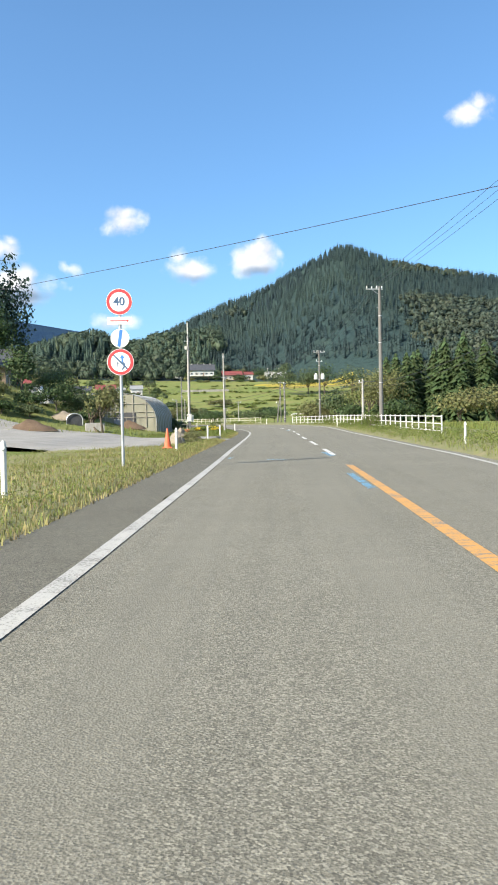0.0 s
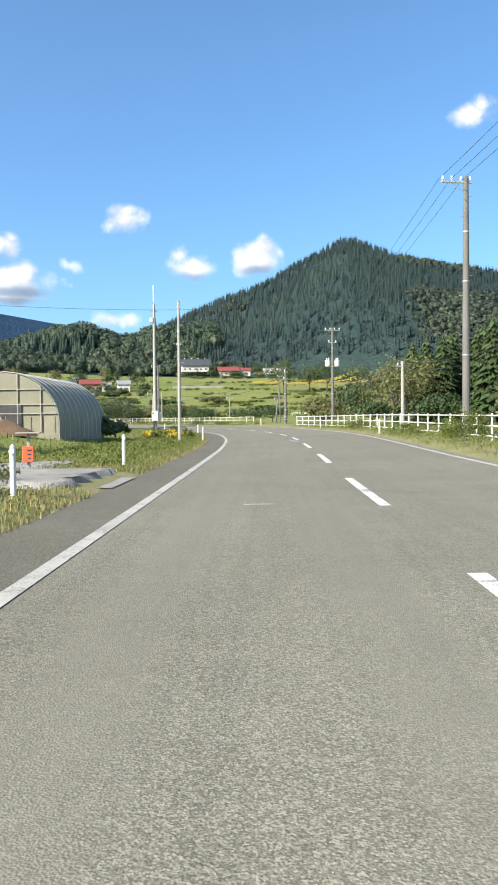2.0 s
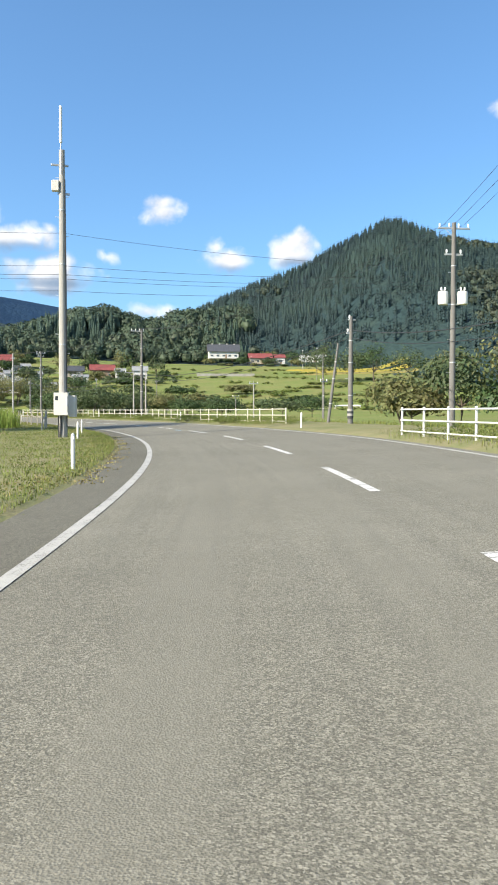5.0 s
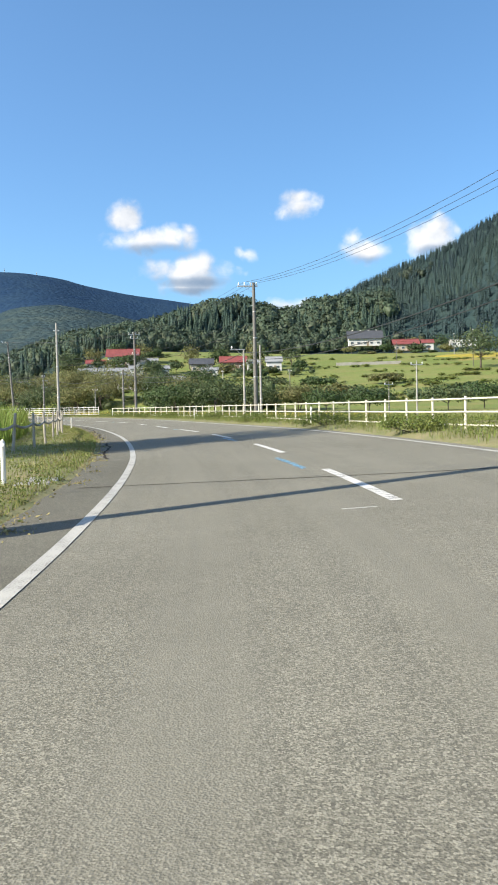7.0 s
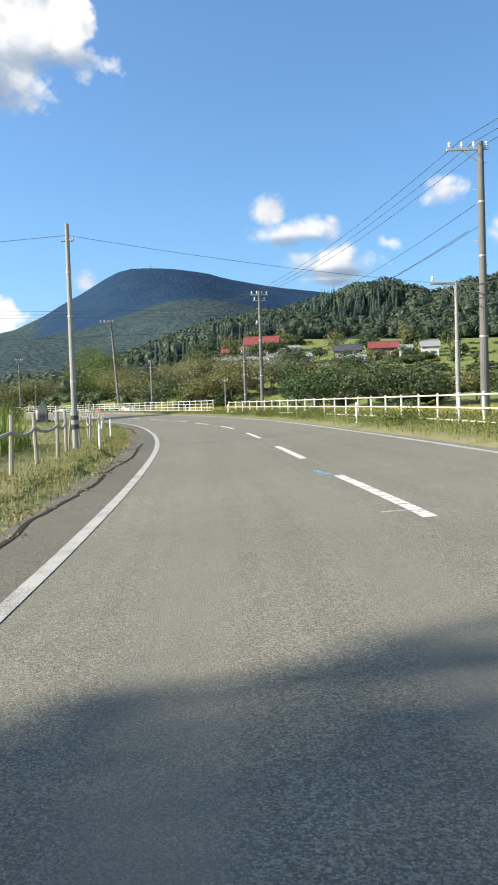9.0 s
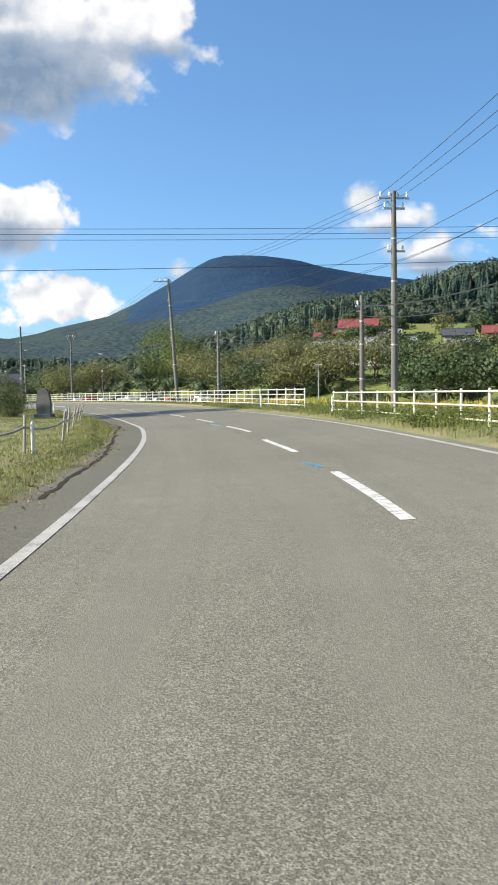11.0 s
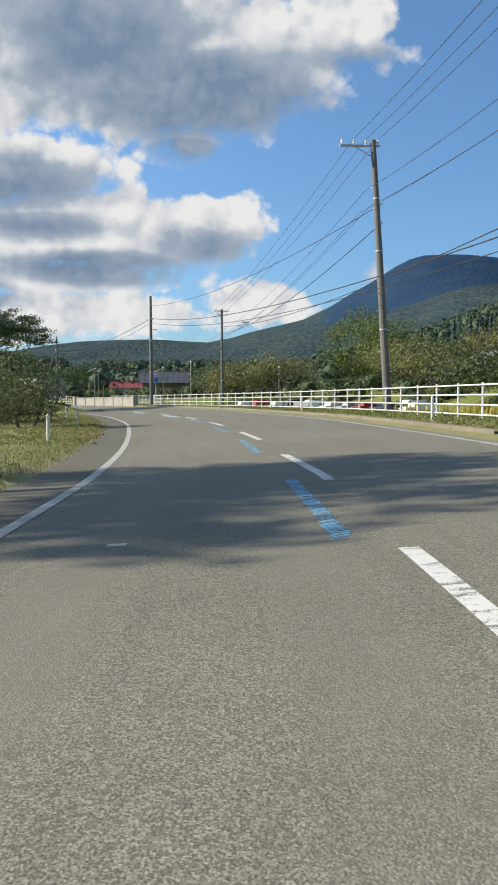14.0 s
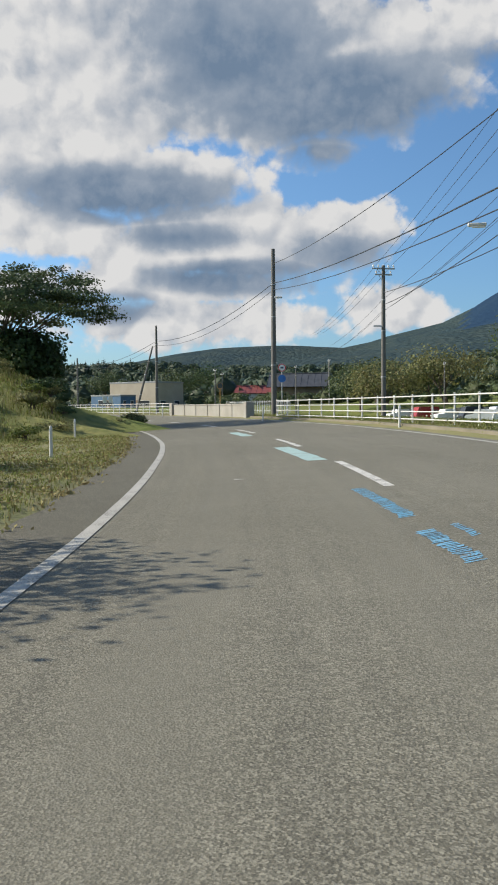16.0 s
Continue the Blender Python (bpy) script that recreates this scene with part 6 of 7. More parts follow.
def arrow(x0, z0, x1, z1, w, head):
    d = Vector((x1 - x0, z1 - z0)).normalized()
    n = Vector((-d.y, d.x))
    a, b = Vector((x0, z0)), Vector((x1, z1))
    nk = b - d * head
    return [tuple(a + n * w), tuple(a - n * w), tuple(nk - n * w), tuple(nk - n * head * 0.7), tuple(b), tuple(nk + n * head * 0.7), tuple(nk + n * w)]


q = on_road(21.6, -4.03)
t = thing("traffic_sign", (q.x, q.y, land1(q.x, q.y)), "speed and no-overtaking signs stacked on a grey post", "traffic sign", "", 2)
zb = -t.location.z + q.z
part("post", MB().tube([(0, 0, -0.7), (0, 0, 3.95 + zb)], 0.04, 12), "steel", t)
s40 = red_ring_sign(t, 4.12 + zb, 0.33, "speed_sign")
text_mesh("40", 0.30, "sign_dark", s40, Vector((0, -0.067, 4.12 + zb)), "dark blue figures 40", 0.95)
pl = part("arrow_plate", MB().box((0, -0.056, 3.64 + zb), (0.62, 0.012, 0.19), 0, 0.004), "sign_white", t, "white plate with a red arrow")
part("arrow", flat([(x, z + 3.64 + zb) for x, z in arrow(-0.24, 0, 0.24, 0, 0.014, 0.06)], -0.0655), "sign_red", pl)
e = part("end_sign", disc((0, -0.05, 3.20 + zb), 0.235, 0.012), "sign_white", t, "round white sign with a blue slash")
part("slash", flat([(-0.075, 3.0 + zb), (0.005, 2.975 + zb), (0.075, 3.40 + zb), (-0.005, 3.425 + zb)], -0.0655), "sign_blue", e)
no = red_ring_sign(t, 2.60 + zb, 0.335, "no_overtaking_sign")
part("small_arrow", flat([(x, z + 2.60 + zb) for x, z in arrow(-0.07, -0.14, -0.07, 0.01, 0.012, 0.05)], -0.0655), "sign_dark", no)
part("large_arrow", flat([(x, z + 2.60 + zb) for x, z in arrow(0.05, -0.02, 0.04, 0.19, 0.026, 0.10)], -0.0655), "sign_blue", no)
part("bent_shaft", flat([(0.02, -0.20 + 2.6 + zb), (0.06, -0.20 + 2.6 + zb), (0.12, -0.12 + 2.6 + zb), (0.115, -0.05 + 2.6 + zb), (0.075, 0.01 + 2.6 + zb), (0.025, 0.01 + 2.6 + zb), (0.07, -0.06 + 2.6 + zb), (0.07, -0.11 + 2.6 + zb)], -0.0655), "sign_dark", no)
part("slash", flat([(-0.185, 2.76 + zb), (-0.155, 2.79 + zb), (0.185, 2.44 + zb), (0.155, 2.41 + zb)], -0.0675), "sign_dark", no)

sg = bpy.data.objects["traffic_sign"]
sg.matrix_world = Matrix.Translation(Vector((-2.818, 19.118, 1.0765 + 0.88 * (sg.location.z - 1.0765)))) @ pose(0, 0, 0, 0, 0, 2) @ Matrix.Diagonal((0.88, 0.88, 0.88, 1))
t = thing("traffic_sign", (-118.0, 279.0, land1(-118.0, 279.0)), "round sign above a blue disc on a post by the fence", "traffic sign", "", 50)
part("post", MB().tube([(0, 0, -0.1), (0, 0, 4.1)], 0.04, 10), "steel", t)
s_ = red_ring_sign(t, 4.4, 0.32, "round_sign")
part("figures", flat([(-0.12, 4.33), (0.12, 4.33), (0.12, 4.47), (-0.12, 4.47)], -0.067), "sign_dark", s_, "unreadable dark figures")
part("blue_sign", disc((0, -0.05, 3.55), 0.30, 0.012), "sign_blue", t, "blue round sign")

# ---- greenhouse ----
def greenhouse(x, y, rz, w=5.4, length=10.0, h=2.95):
    z = land1(x, y)
    t = thing("greenhouse", (x, y, z), "arched plastic-film greenhouse with a patched end wall", "greenhouse", "", rz)
    prof = [(-w / 2, -0.9), (-w / 2, 0.45)] + [(-w / 2 * math.cos(a), 0.45 + (h - 0.45) * math.sin(a)) for a in [math.pi * k / 14 for k in range(1, 14)]] + [(w / 2, 0.45), (w / 2, -0.9)]
    n = len(prof)
    V = [(px, yy, pz) for yy in (0.0, length) for px, pz in prof]
    part("cover", MB().add(V, [(i, i + 1, n + i + 1, n + i) for i in range(n - 1)]), "poly_film", t, "cloudy grey plastic film")
    k = 0.0
    while k <= length + 0.01:
        part("hoop", MB().tube([(px * 1.006, k, pz * 1.006) for px, pz in prof], 0.022, 6), "steel", t)
        k += 1.0
    for yy in (0.02, length - 0.02):
        part("end_wall", MB().poly([(px * 0.99, yy, pz * 0.99) for px, pz in prof], 0.015, (0, -1, 0)), "poly_film", t)
    for i, px in enumerate((-1.8, -0.65, 0.65, 1.8)):
        top = 0.45 + (h - 0.45) * math.sqrt(max(0, 1 - (px / (w / 2)) ** 2))
        part("stud", MB().box((px, -0.04, top / 2), (0.05, 0.05, top), 0, 0.005), "stake", t)
    for zz in (0.9, 1.35, 2.1):
        part("batten", MB().box((0, -0.05, zz), (w * 0.96 if zz < 1.6 else w * 0.72, 0.04, 0.05), 0, 0.005), "stake", t)
    # no real opening: a dark panel paints the shade inside the doorway
    d = part("doorway", MB().box((-0.1, -0.035, 0.75), (1.9, 0.03, 1.2), 0, 0.005), "dark_metal", t, "dark panel standing in for the doorway's shaded inside")
    part("door_panel", MB().box((-0.6, -0.075, 0.45), (0.9, 0.03, 0.6), 0, 0.005), "grey_roof", d)
    for i in range(9):
        px = -w / 2 + 0.35 + i * 0.6
        part("sheet_rib", MB().box((px, -0.045, 0.4), (0.03, 0.02, 0.8), 0, 0.003), "poly_film", t)
    return t


greenhouse(-10.75, 75.2, -3)

# heaps, gravel, cones, rocks
def heap(x, y, rx, ry, h, mat, label, seed, name="earth_mound", category="heap"):
    r = np.random.default_rng(seed)
    mb = MB()
    V, F = [(0, 0, h)], []
    rings, seg = 6, 18
    for i in range(1, rings + 1):
        f = i / rings
        for k in range(seg):
            a = 2 * math.pi * k / seg
            q = f * (1 + 0.15 * float(noise.noise(Vector((math.cos(a) * 2, math.sin(a) * 2, seed)))))
            V.append((math.cos(a) * rx * q, math.sin(a) * ry * q, h * (1 - f) ** 0.8 * (1 + 0.35 * float(noise.noise(Vector((math.cos(a) * 3 * f, math.sin(a) * 3 * f, seed + 5))))) - 0.05 * f))
    for k in range(seg):
        F.append((0, 1 + k, 1 + (k + 1) % seg))
    for i in range(rings - 1):
        for k in range(seg):
            l = (k + 1) % seg
            F.append((1 + i * seg + k, 1 + (i + 1) * seg + k, 1 + (i + 1) * seg + l, 1 + i * seg + l))
    ob = part(name, mb.add(V, F), mat, smooth=True)
    ob.location = (x, y, land1(x, y) - 0.02)
    return tagged(ob, label, category)


heap(-15.3, 60, 2.0, 1.2, 0.8, "soil", "mound of dark brown soil", 1, "earth_mound")
heap(-14.6, 68, 1.6, 1.1, 0.75, "tan_rock", "heap of reddish brown dead leaves", 2, "leaf_heap")
heap(-10.2, 73.4, 1.5, 0.7, 0.75, "soil", "brown earth heap before the greenhouse", 3, "earth_mound")


def patch(name, x0, x1, y0, y1, mat, label, seed, lift=0.06, kind="structure", category="ground", n=16, rz=0.0):
    """A flat piece of ground with a wavering edge, laid on the land."""
    cx, cy = (x0 + x1) / 2, (y0 + y1) / 2
    ca, sa = math.cos(radians(rz)), math.sin(radians(rz))
    u = np.linspace(-1, 1, n)
    X, Y = np.meshgrid(u, u)
    ex = (x1 - x0) / 2 * (1 + 0.05 * vnoise(Y * 3, X * 0, 0.6, seed))
    ey = (y1 - y0) / 2 * (1 + 0.05 * vnoise(X * 3, Y * 0, 0.6, seed + 1))
    px, py = (X * ex).ravel(), (Y * ey).ravel()
    wx, wy = cx + px * ca - py * sa, cy + px * sa + py * ca
    rim = (np.maximum(np.abs(X), np.abs(Y)).ravel() > 0.99)
    V = np.stack([wx, wy, land(wx, wy) + lift - 0.5 * rim], 1)
    i, j = np.meshgrid(np.arange(n - 1), np.arange(n - 1))
    q = (j * n + i).ravel()
    ob = new(name, mesh_np(name, V, np.stack([q, q + 1, q + n + 1, q + n], 1), M[mat]))
    return tagged(ob, label, category, kind=kind)


def yard(name, o0, o1, s0, s1, label, seed, lift, n=34):
    """Gravel laid on the verge, running out level into the land behind it."""
    u = np.linspace(0, 1, n)
    A, B = np.meshgrid(u, u)
    A, B = A.ravel(), B.ravel()
    at = s0 + (s1 - s0) * B + 0.35 * vnoise(A * 9, B * 9, 0.8, seed) * np.where(B < 0.5, 1, -1)
    o = o0 + (o1 - o0) * A + 0.25 * vnoise(B * 22, A * 0, 0.7, seed + 1) * A
    q = [on_road(float(a), float(b)) for a, b in zip(at, o)]
    wx, wy = np.array([p.x for p in q]), np.array([p.y for p in q])
    edge = np.minimum(np.minimum(1 - A, B), 1 - B) < 0.5 / n
    k = sstep(np.clip((o + 11.0) / 3.0, 0, 1))
    z = (land(wx, wy) + 0.34) * (1 - k) + (verge_z(at, o) + lift) * k - (lift + 0.05) * edge
    i, j = np.meshgrid(np.arange(n - 1), np.arange(n - 1))
    f = (j * n + i).ravel()
    ob = new(name, mesh_np(name, np.stack([wx, wy, z], 1), np.stack([f, f + 1, f + n + 1, f + n], 1), M["gravel"]))
    return tagged(ob, label, "ground", kind="structure")


yard("gravel_yard", -30, -4.7, 34, 57, "pale grey gravel yard beside the verge", 4, 0.09)
yard("yard_entry", -7.5, -3.3, 46.9, 51.5, "pale gravel entry across the verge", 6, 0.11)
patch("track", -40, -9, 59, 63, "gravel", "pale unpaved farm track", 5, 0.10, rz=-6)
for i, (x0, x1, y0, y1, m_) in enumerate([(10, 62, 474, 482, "rice"), (4, 62, 487, 494, "rice"), (12, 64, 462, 469, "stubble")]):
    patch("terraced_field", x0, x1, y0, y1, m_, "terraced field of cut and ripening rice", 10 + i, 0.5, rz=8, category="field")

for q in ((-2.8, 29.5), (-15.3, 46.6)):
    q = Vector((*q, 0))
    t = thing("traffic_cone", (q.x, q.y, land1(q.x, q.y) + 0.36), "faded red traffic cone on the gravel", "traffic cone")
    part("base", MB().box((0, 0, 0.02), (0.34, 0.34, 0.04), 0, 0.01), "cone_red", t)
    part("cone_body", MB().lathe((0, 0, 0.04), [(0.13, 0), (0.03, 0.62), (0.02, 0.66)], 14), "cone_red", t)


def rock(x, y, r, h, mat, label, seed):
    rr = np.random.default_rng(seed)
    bm = bmesh.new()
    bmesh.ops.create_icosphere(bm, subdivisions=2, radius=1.0)
    for v in bm.verts:
        k = 1 + 0.28 * noise.noise(v.co * 1.4 + Vector((seed, 0, 0)))
        v.co = Vector((v.co.x * r * k, v.co.y * r * 0.8 * k, max(-0.2, v.co.z * k) * h))
    me = bpy.data.meshes.new("rock")
    bm.to_mesh(me)
    bm.free()
    me.materials.append(M[mat])
    ob = part("rock", me, mat)
    ob.matrix_world = pose(x, y, land1(x, y) + 0.30, 0, 0, float(rr.uniform(0, 360)))
    return tagged(ob, label, "rock", "verge rocks")


for i, (s, o, r_, h_) in enumerate([(36.6, -4.35, 0.34, 0.62), (38.2, -4.45, 0.36, 0.32), (40.0, -4.7, 0.42, 0.36), (42.3, -4.9, 0.5, 0.45), (44.6, -5.0, 0.42, 0.6)]):
    q = on_road(s, o)
    rock(q.x, q.y, r_, h_, "tan_rock", "tan boulder among the verge shrubs", 50 + i)
for i, (s, o, h_, rad) in enumerate([(43.4, -4.4, 0.85, 0.6), (45.6, -4.6, 1.0, 0.8), (40.6, -4.3, 0.5, 0.5), (47.6, -5.0, 0.8, 0.7), (38.6, -4.2, 0.35, 0.4), (41.8, -4.3, 0.6, 0.5)]):
    q = on_road(s, o)
    tree(q.x, q.y, h_, rad, "brown_leaf", "low rounded shrub with brownish leaves", 500 + i, n=1600, leaf=0.032, trunk=0.1, category="shrub", group="verge shrubs", name="shrub", clumps=24, stems=3, sink=0.0)
for i, (s, o, h_, rad, m_) in enumerate([(86.0, -4.8, 0.75, 0.65, "yellow_flower"), (88.5, -5.6, 0.8, 0.7, "yellow_flower"), (87.3, -6.6, 0.65, 0.55, "yellow_flower"), (90.0, -6.6, 0.7, 0.5, "yellow_flower"), (89.0, -4.4, 0.7, 0.6, "weed_leaf"), (91, -5.2, 0.8, 0.7, "bright_leaf"), (87.0, -5.7, 0.7, 0.7, "weed_leaf"), (91.5, -6.4, 0.7, 0.7, "weed_leaf")]):
    q = on_road(s, o)
    tree(q.x, q.y, h_ + 0.15, rad, m_, "clump of bright yellow flowers" if m_ == "yellow_flower" else "leafy green garden plant", 520 + i, n=260 if m_ == "yellow_flower" else 800, leaf=0.035 if m_ == "yellow_flower" else 0.06, trunk=0.25, category="flowers" if m_ == "yellow_flower" else "plant", name="flower_clump" if m_ == "yellow_flower" else "leafy_plant", clumps=30, spread=0.4, stems=4, sink=0.0)
for i, (s, o, h_, rad) in enumerate([(64, 7.3, 1.5, 0.9), (66.5, 7.6, 1.2, 0.8), (90, 7.2, 1.0, 0.8), (140, 6.6, 0.9, 1.0), (150, 6.4, 0.9, 1.1), (163, 6.2, 0.8, 1.0), (190, 6.3, 0.8, 1.2), (207, 6.4, 0.6, 1.2), (211, 6.8, 0.55, 1.2), (214, 7.0, 0.5, 1.1), (200, 6.0, 0.8, 1.1), (175, 6.2, 0.8, 1.0), (57, 7.6, 0.9, 0.9), (75, 7.2, 0.8, 0.9)]):
    q = on_road(s, o)
    tree(q.x, q.y, h_, rad, "weed_leaf", "tangle of tall green weeds at the fence", 540 + i, n=2000, leaf=0.036, trunk=0.05, category="weeds", group="fence weeds", name="weed_clump", clumps=30, spread=0.4, stems=4, sink=0.0)


# ---- stakes with a sagging rail ----
def stake_fence(stakes, h, label, sag=0.12, rail=True, thick=0.04):
    q0 = on_road(*stakes[0][:2])
    t = thing("stake_fence", q0, label, "fence", "wooden stake fences")
    tops = []
    for s, o, lx in stakes:
        q = on_road(s, o) - q0
        up = Vector((lx, lx * 0.4, h))
        part("stake", MB().tube([q + Vector((0, 0, -0.2)), q + up], [thick, thick * 0.8], 8), "stake", t)
        tops.append(q + up * 0.72)
    if rail:
        for a, b in zip(tops, tops[1:]):
            m_ = a.lerp(b, 0.5) - Vector((0, 0, sag))
            part("rail", MB().tube([a, a.lerp(b, 0.25) - Vector((0, 0, sag * 0.75)), m_, a.lerp(b, 0.75) - Vector((0, 0, sag * 0.75)), b], thick * 0.75, 7), "stake", t, "thin bleached log rail")
    return t


stake_fence([(141, -5.6, 0.05), (143.3, -5.3, 0.12), (146.2, -4.9, 0.0), (150.5, -4.8, -0.05), (155, -4.7, 0.03), (160, -4.6, 0.0), (164.6, -4.4, 0.06), (168, -4.5, -0.04), (170.5, -4.4, 0.03), (173, -4.5, 0.0)], 1.3, "bleached stakes with a sagging log rail along the reeds", thick=0.055)
stake_fence([(175, -4.7, 0.1), (178, -4.6, -0.06), (181, -4.5, 0.05), (183.6, -4.7, -0.05)], 1.0, "cluster of bleached wooden stakes at the verge", 0.1)
stake_fence([(194, -5.0, 0.0), (197.4, -4.6, 0.05), (201.8, -4.3, 0.12), (204.5, -4.6, 0.2), (208, -4.7, 0.1), (213, -4.8, 0.2), (219, -4.8, 0.3), (221.5, -4.6, 0.3), (223.5, -4.4, 0.25)], 1.0, "leaning stakes with a sagging pole rail in the verge")

# stone monument
q = on_road(233.0, -5.9)
t = thing("stone_monument", (q.x, q.y, land1(q.x, q.y) + 0.05), "dark upright memorial stone on a stepped base", "monument", "", 20)
part("base", MB().box((0, 0, 0.12), (1.5, 1.1, 0.3), 0, 0.05).box((0, 0, 0.36), (1.1, 0.8, 0.22), 0, 0.04), "stone", t)
prof = [(-0.42, 0.44), (0.42, 0.44), (0.46, 1.1), (0.36, 1.75), (0.18, 2.05), (-0.12, 2.1), (-0.34, 1.85), (-0.46, 1.2)]
part("slab", MB().poly([(x, -0.16, z) for x, z in prof], 0.32, (0, -1, 0)), "stone", t)


# ---- buildings ----
def house(x, y, w, d, h, rz, wall, roof, label, rise=1.6, over=0.5, storeys=1, windows=3, z=None, name="house", gable=True, category="house", ridge_caps=0):
    z = (land1(x, y) if z is None else z) - 0.3
    t = thing(name, (x, y, z), label, category, "buildings of the valley", rz)
    part("wall", MB().box((0, 0, h / 2 + 0.15), (w, d, h + 0.3), 0), wall, t)
    if gable:
        e = h + 0.3
        part("gable", MB().poly([(-w / 2 + 0.02, -d / 2, e), (-w / 2 + 0.02, d / 2, e), (-w / 2 + 0.02, 0, e + rise * 0.93)], 0.1, (-1, 0, 0)).poly([(w / 2 - 0.02, -d / 2, e), (w / 2 - 0.02, d / 2, e), (w / 2 - 0.02, 0, e + rise * 0.93)], 0.1, (1, 0, 0)), wall, t)
        for sgn in (-1, 1):
            a, b = (-w / 2 - over), (w / 2 + over)
            eave, top = (sgn * (d / 2 + over), e - 0.12), (0, e + rise)
            rf = part("roof", MB().poly([(a, eave[0], eave[1]), (b, eave[0], eave[1]), (b, top[0], top[1]), (a, top[0], top[1])], 0.14, (0, sgn * 0.4, 1)), roof, t)
            n = max(4, int(w / 1.1))
            for k in range(n + 1):
                px = a + (b - a) * k / n
                part("roof_batten", MB().tube([(px, eave[0], eave[1] + 0.03), (px, 0, top[1] + 0.03)], 0.035, 4), roof, rf)
        part("ridge", MB().tube([(-w / 2 - over, 0, e + rise + 0.04), (w / 2 + over, 0, e + rise + 0.04)], 0.14, 8), roof, t)
        for k in range(ridge_caps):
            px = -w / 2 + w * (k + 0.5) / ridge_caps
            part("skylight", MB().box((px, 0, e + rise + 0.25), (0.7, 0.5, 0.35), 0, 0.04), "white_plastic", t)
    else:
        part("roof", MB().box((0, 0, h + 0.38), (w + over, d + over, 0.2), 0, 0.03), roof, t)
        part("parapet_trim", MB().box((0, 0, h + 0.53), (w + over + 0.1, d + over + 0.1, 0.1), 0, 0.02), "steel", t)
    for st in range(storeys):
        zz = 1.4 + st * 2.7
        for k in range(windows):
            px = -w / 2 + w * (k + 0.5) / windows
            wn = part("window", MB().box((px, -d / 2 - 0.02, zz), (w / windows * 0.5, 0.08, 1.1), 0, 0.01), "white_steel", t)
            part("pane", MB().box((px, -d / 2 - 0.05, zz), (w / windows * 0.5 - 0.14, 0.06, 0.95), 0, 0.005), "window_glass", wn)
        for py in (-d / 4, d / 4):
            wn = part("window", MB().box((w / 2 + 0.02, py, zz), (0.08, d * 0.2, 1.0), 0, 0.01), "white_steel", t)
            part("pane", MB().box((w / 2 + 0.05, py, zz), (0.06, d * 0.2 - 0.14, 0.85), 0, 0.005), "window_glass", wn)
    part("door", MB().box((w * 0.08, -d / 2 - 0.03, 1.0), (0.95, 0.08, 2.0), 0, 0.01), "brown_wall", t)
    return t


house(-116.7, 435.5, 11.5, 8, 3.4, 15, "plaster", "red_roof", "white house with a large red hipped roof on the hillside", 3.0, 0.8)
house(-127.0, 432.8, 7, 5, 2.6, 15, "plaster", "red_roof", "small outbuilding with a red roof", 1.4, 0.6, windows=2)
house(-55.8, 429.3, 5.5, 5, 3.2, 12, "plaster", "grey_roof", "two-storey white house with a pale gable", 1.8, 0.5, 1, 2)
house(-63.1, 425.4, 4.0, 5, 3.0, 12, "plaster", "grey_roof", "white annexe beside the tall house", 1.2, 0.3, windows=1)
house(-71.0, 428.5, 9, 7, 3.0, 12, "brown_wall", "red_roof", "old farmhouse with a dull red roof", 2.2, 0.7)
house(-82.0, 423.8, 8, 6, 2.8, 12, "beige_wall", "dark_roof", "low farmhouse with a dark roof", 2.0, 0.7)
house(-76.3, 412.7, 6, 3, 2.0, 12, "plaster", "grey_roof", "low white shed below the farmhouse", 0.7, 0.3, windows=2)
house(-28.2, 521, 15, 9, 3.2, 8, "plaster", "dark_roof", "large white house with a dark tiled roof", 3.8, 0.9, 1, 5, ridge_caps=4, z=28.2)
house(-9.5, 524, 11, 8, 2.8, 8, "beige_wall", "red_roof", "house with a faded red roof", 2.4, 0.8, windows=4, z=25.6)
house(0.5, 523, 5, 7, 3.0, 8, "plaster", "red_roof", "white-walled annexe with a red roof", 1.6, 0.5, windows=1, z=25.6)
house(17.8, 540, 13, 6, 3.0, 8, "plaster", "grey_roof", "long low white flat-roofed shed", 1, 0.3, windows=4, gable=False, name="shed", category="shed", z=27.6)
for x, y, w, rz in ((-114, 368, 26, 28), (-100, 378, 22, 28), (-112, 405, 20, 25), (-98, 410, 14, 25), (-108, 432, 12, 22), (-86, 350, 14, 18), (-74, 356, 10, 18), (-128, 382, 20, 28)):
    house(x, y, w, 5, 2.4, rz, "plaster", "grey_roof", "long low shed with a pale sheet roof", 1.1, 0.4, windows=max(3, int(w / 4)), name="shed", category="shed")
house(-212, 330, 12.5, 8, 5.0, 12, "beige_wall", "grey_roof", "plain beige warehouse with two dark windows", 1.0, 0.1, windows=2, gable=False, name="warehouse", category="warehouse")
house(-210, 321, 8, 4, 2.4, 12, "blue_wall", "grey_roof", "blue sheet-metal lean-to beside the warehouse", 0.5, 0.1, windows=1, gable=False, name="lean_to", category="shed")
house(-194, 355, 10, 8, 3.2, 40, "brown_wall", "dark_roof", "farmhouse with a broad dark tiled roof and pale ridge", 2.6, 1.0, ridge_caps=0, z=1.8)
house(-220, 366, 8, 6, 2.8, 40, "plaster", "red_roof", "small white house with a red roof", 1.6, 0.5, windows=2, z=1.4)
house(-196, 352, 2.2, 2.2, 2.4, 45, "plaster", "grey_roof", "small white pump house", 0.4, 0.2, windows=1, gable=False, name="pump_house", category="shed")
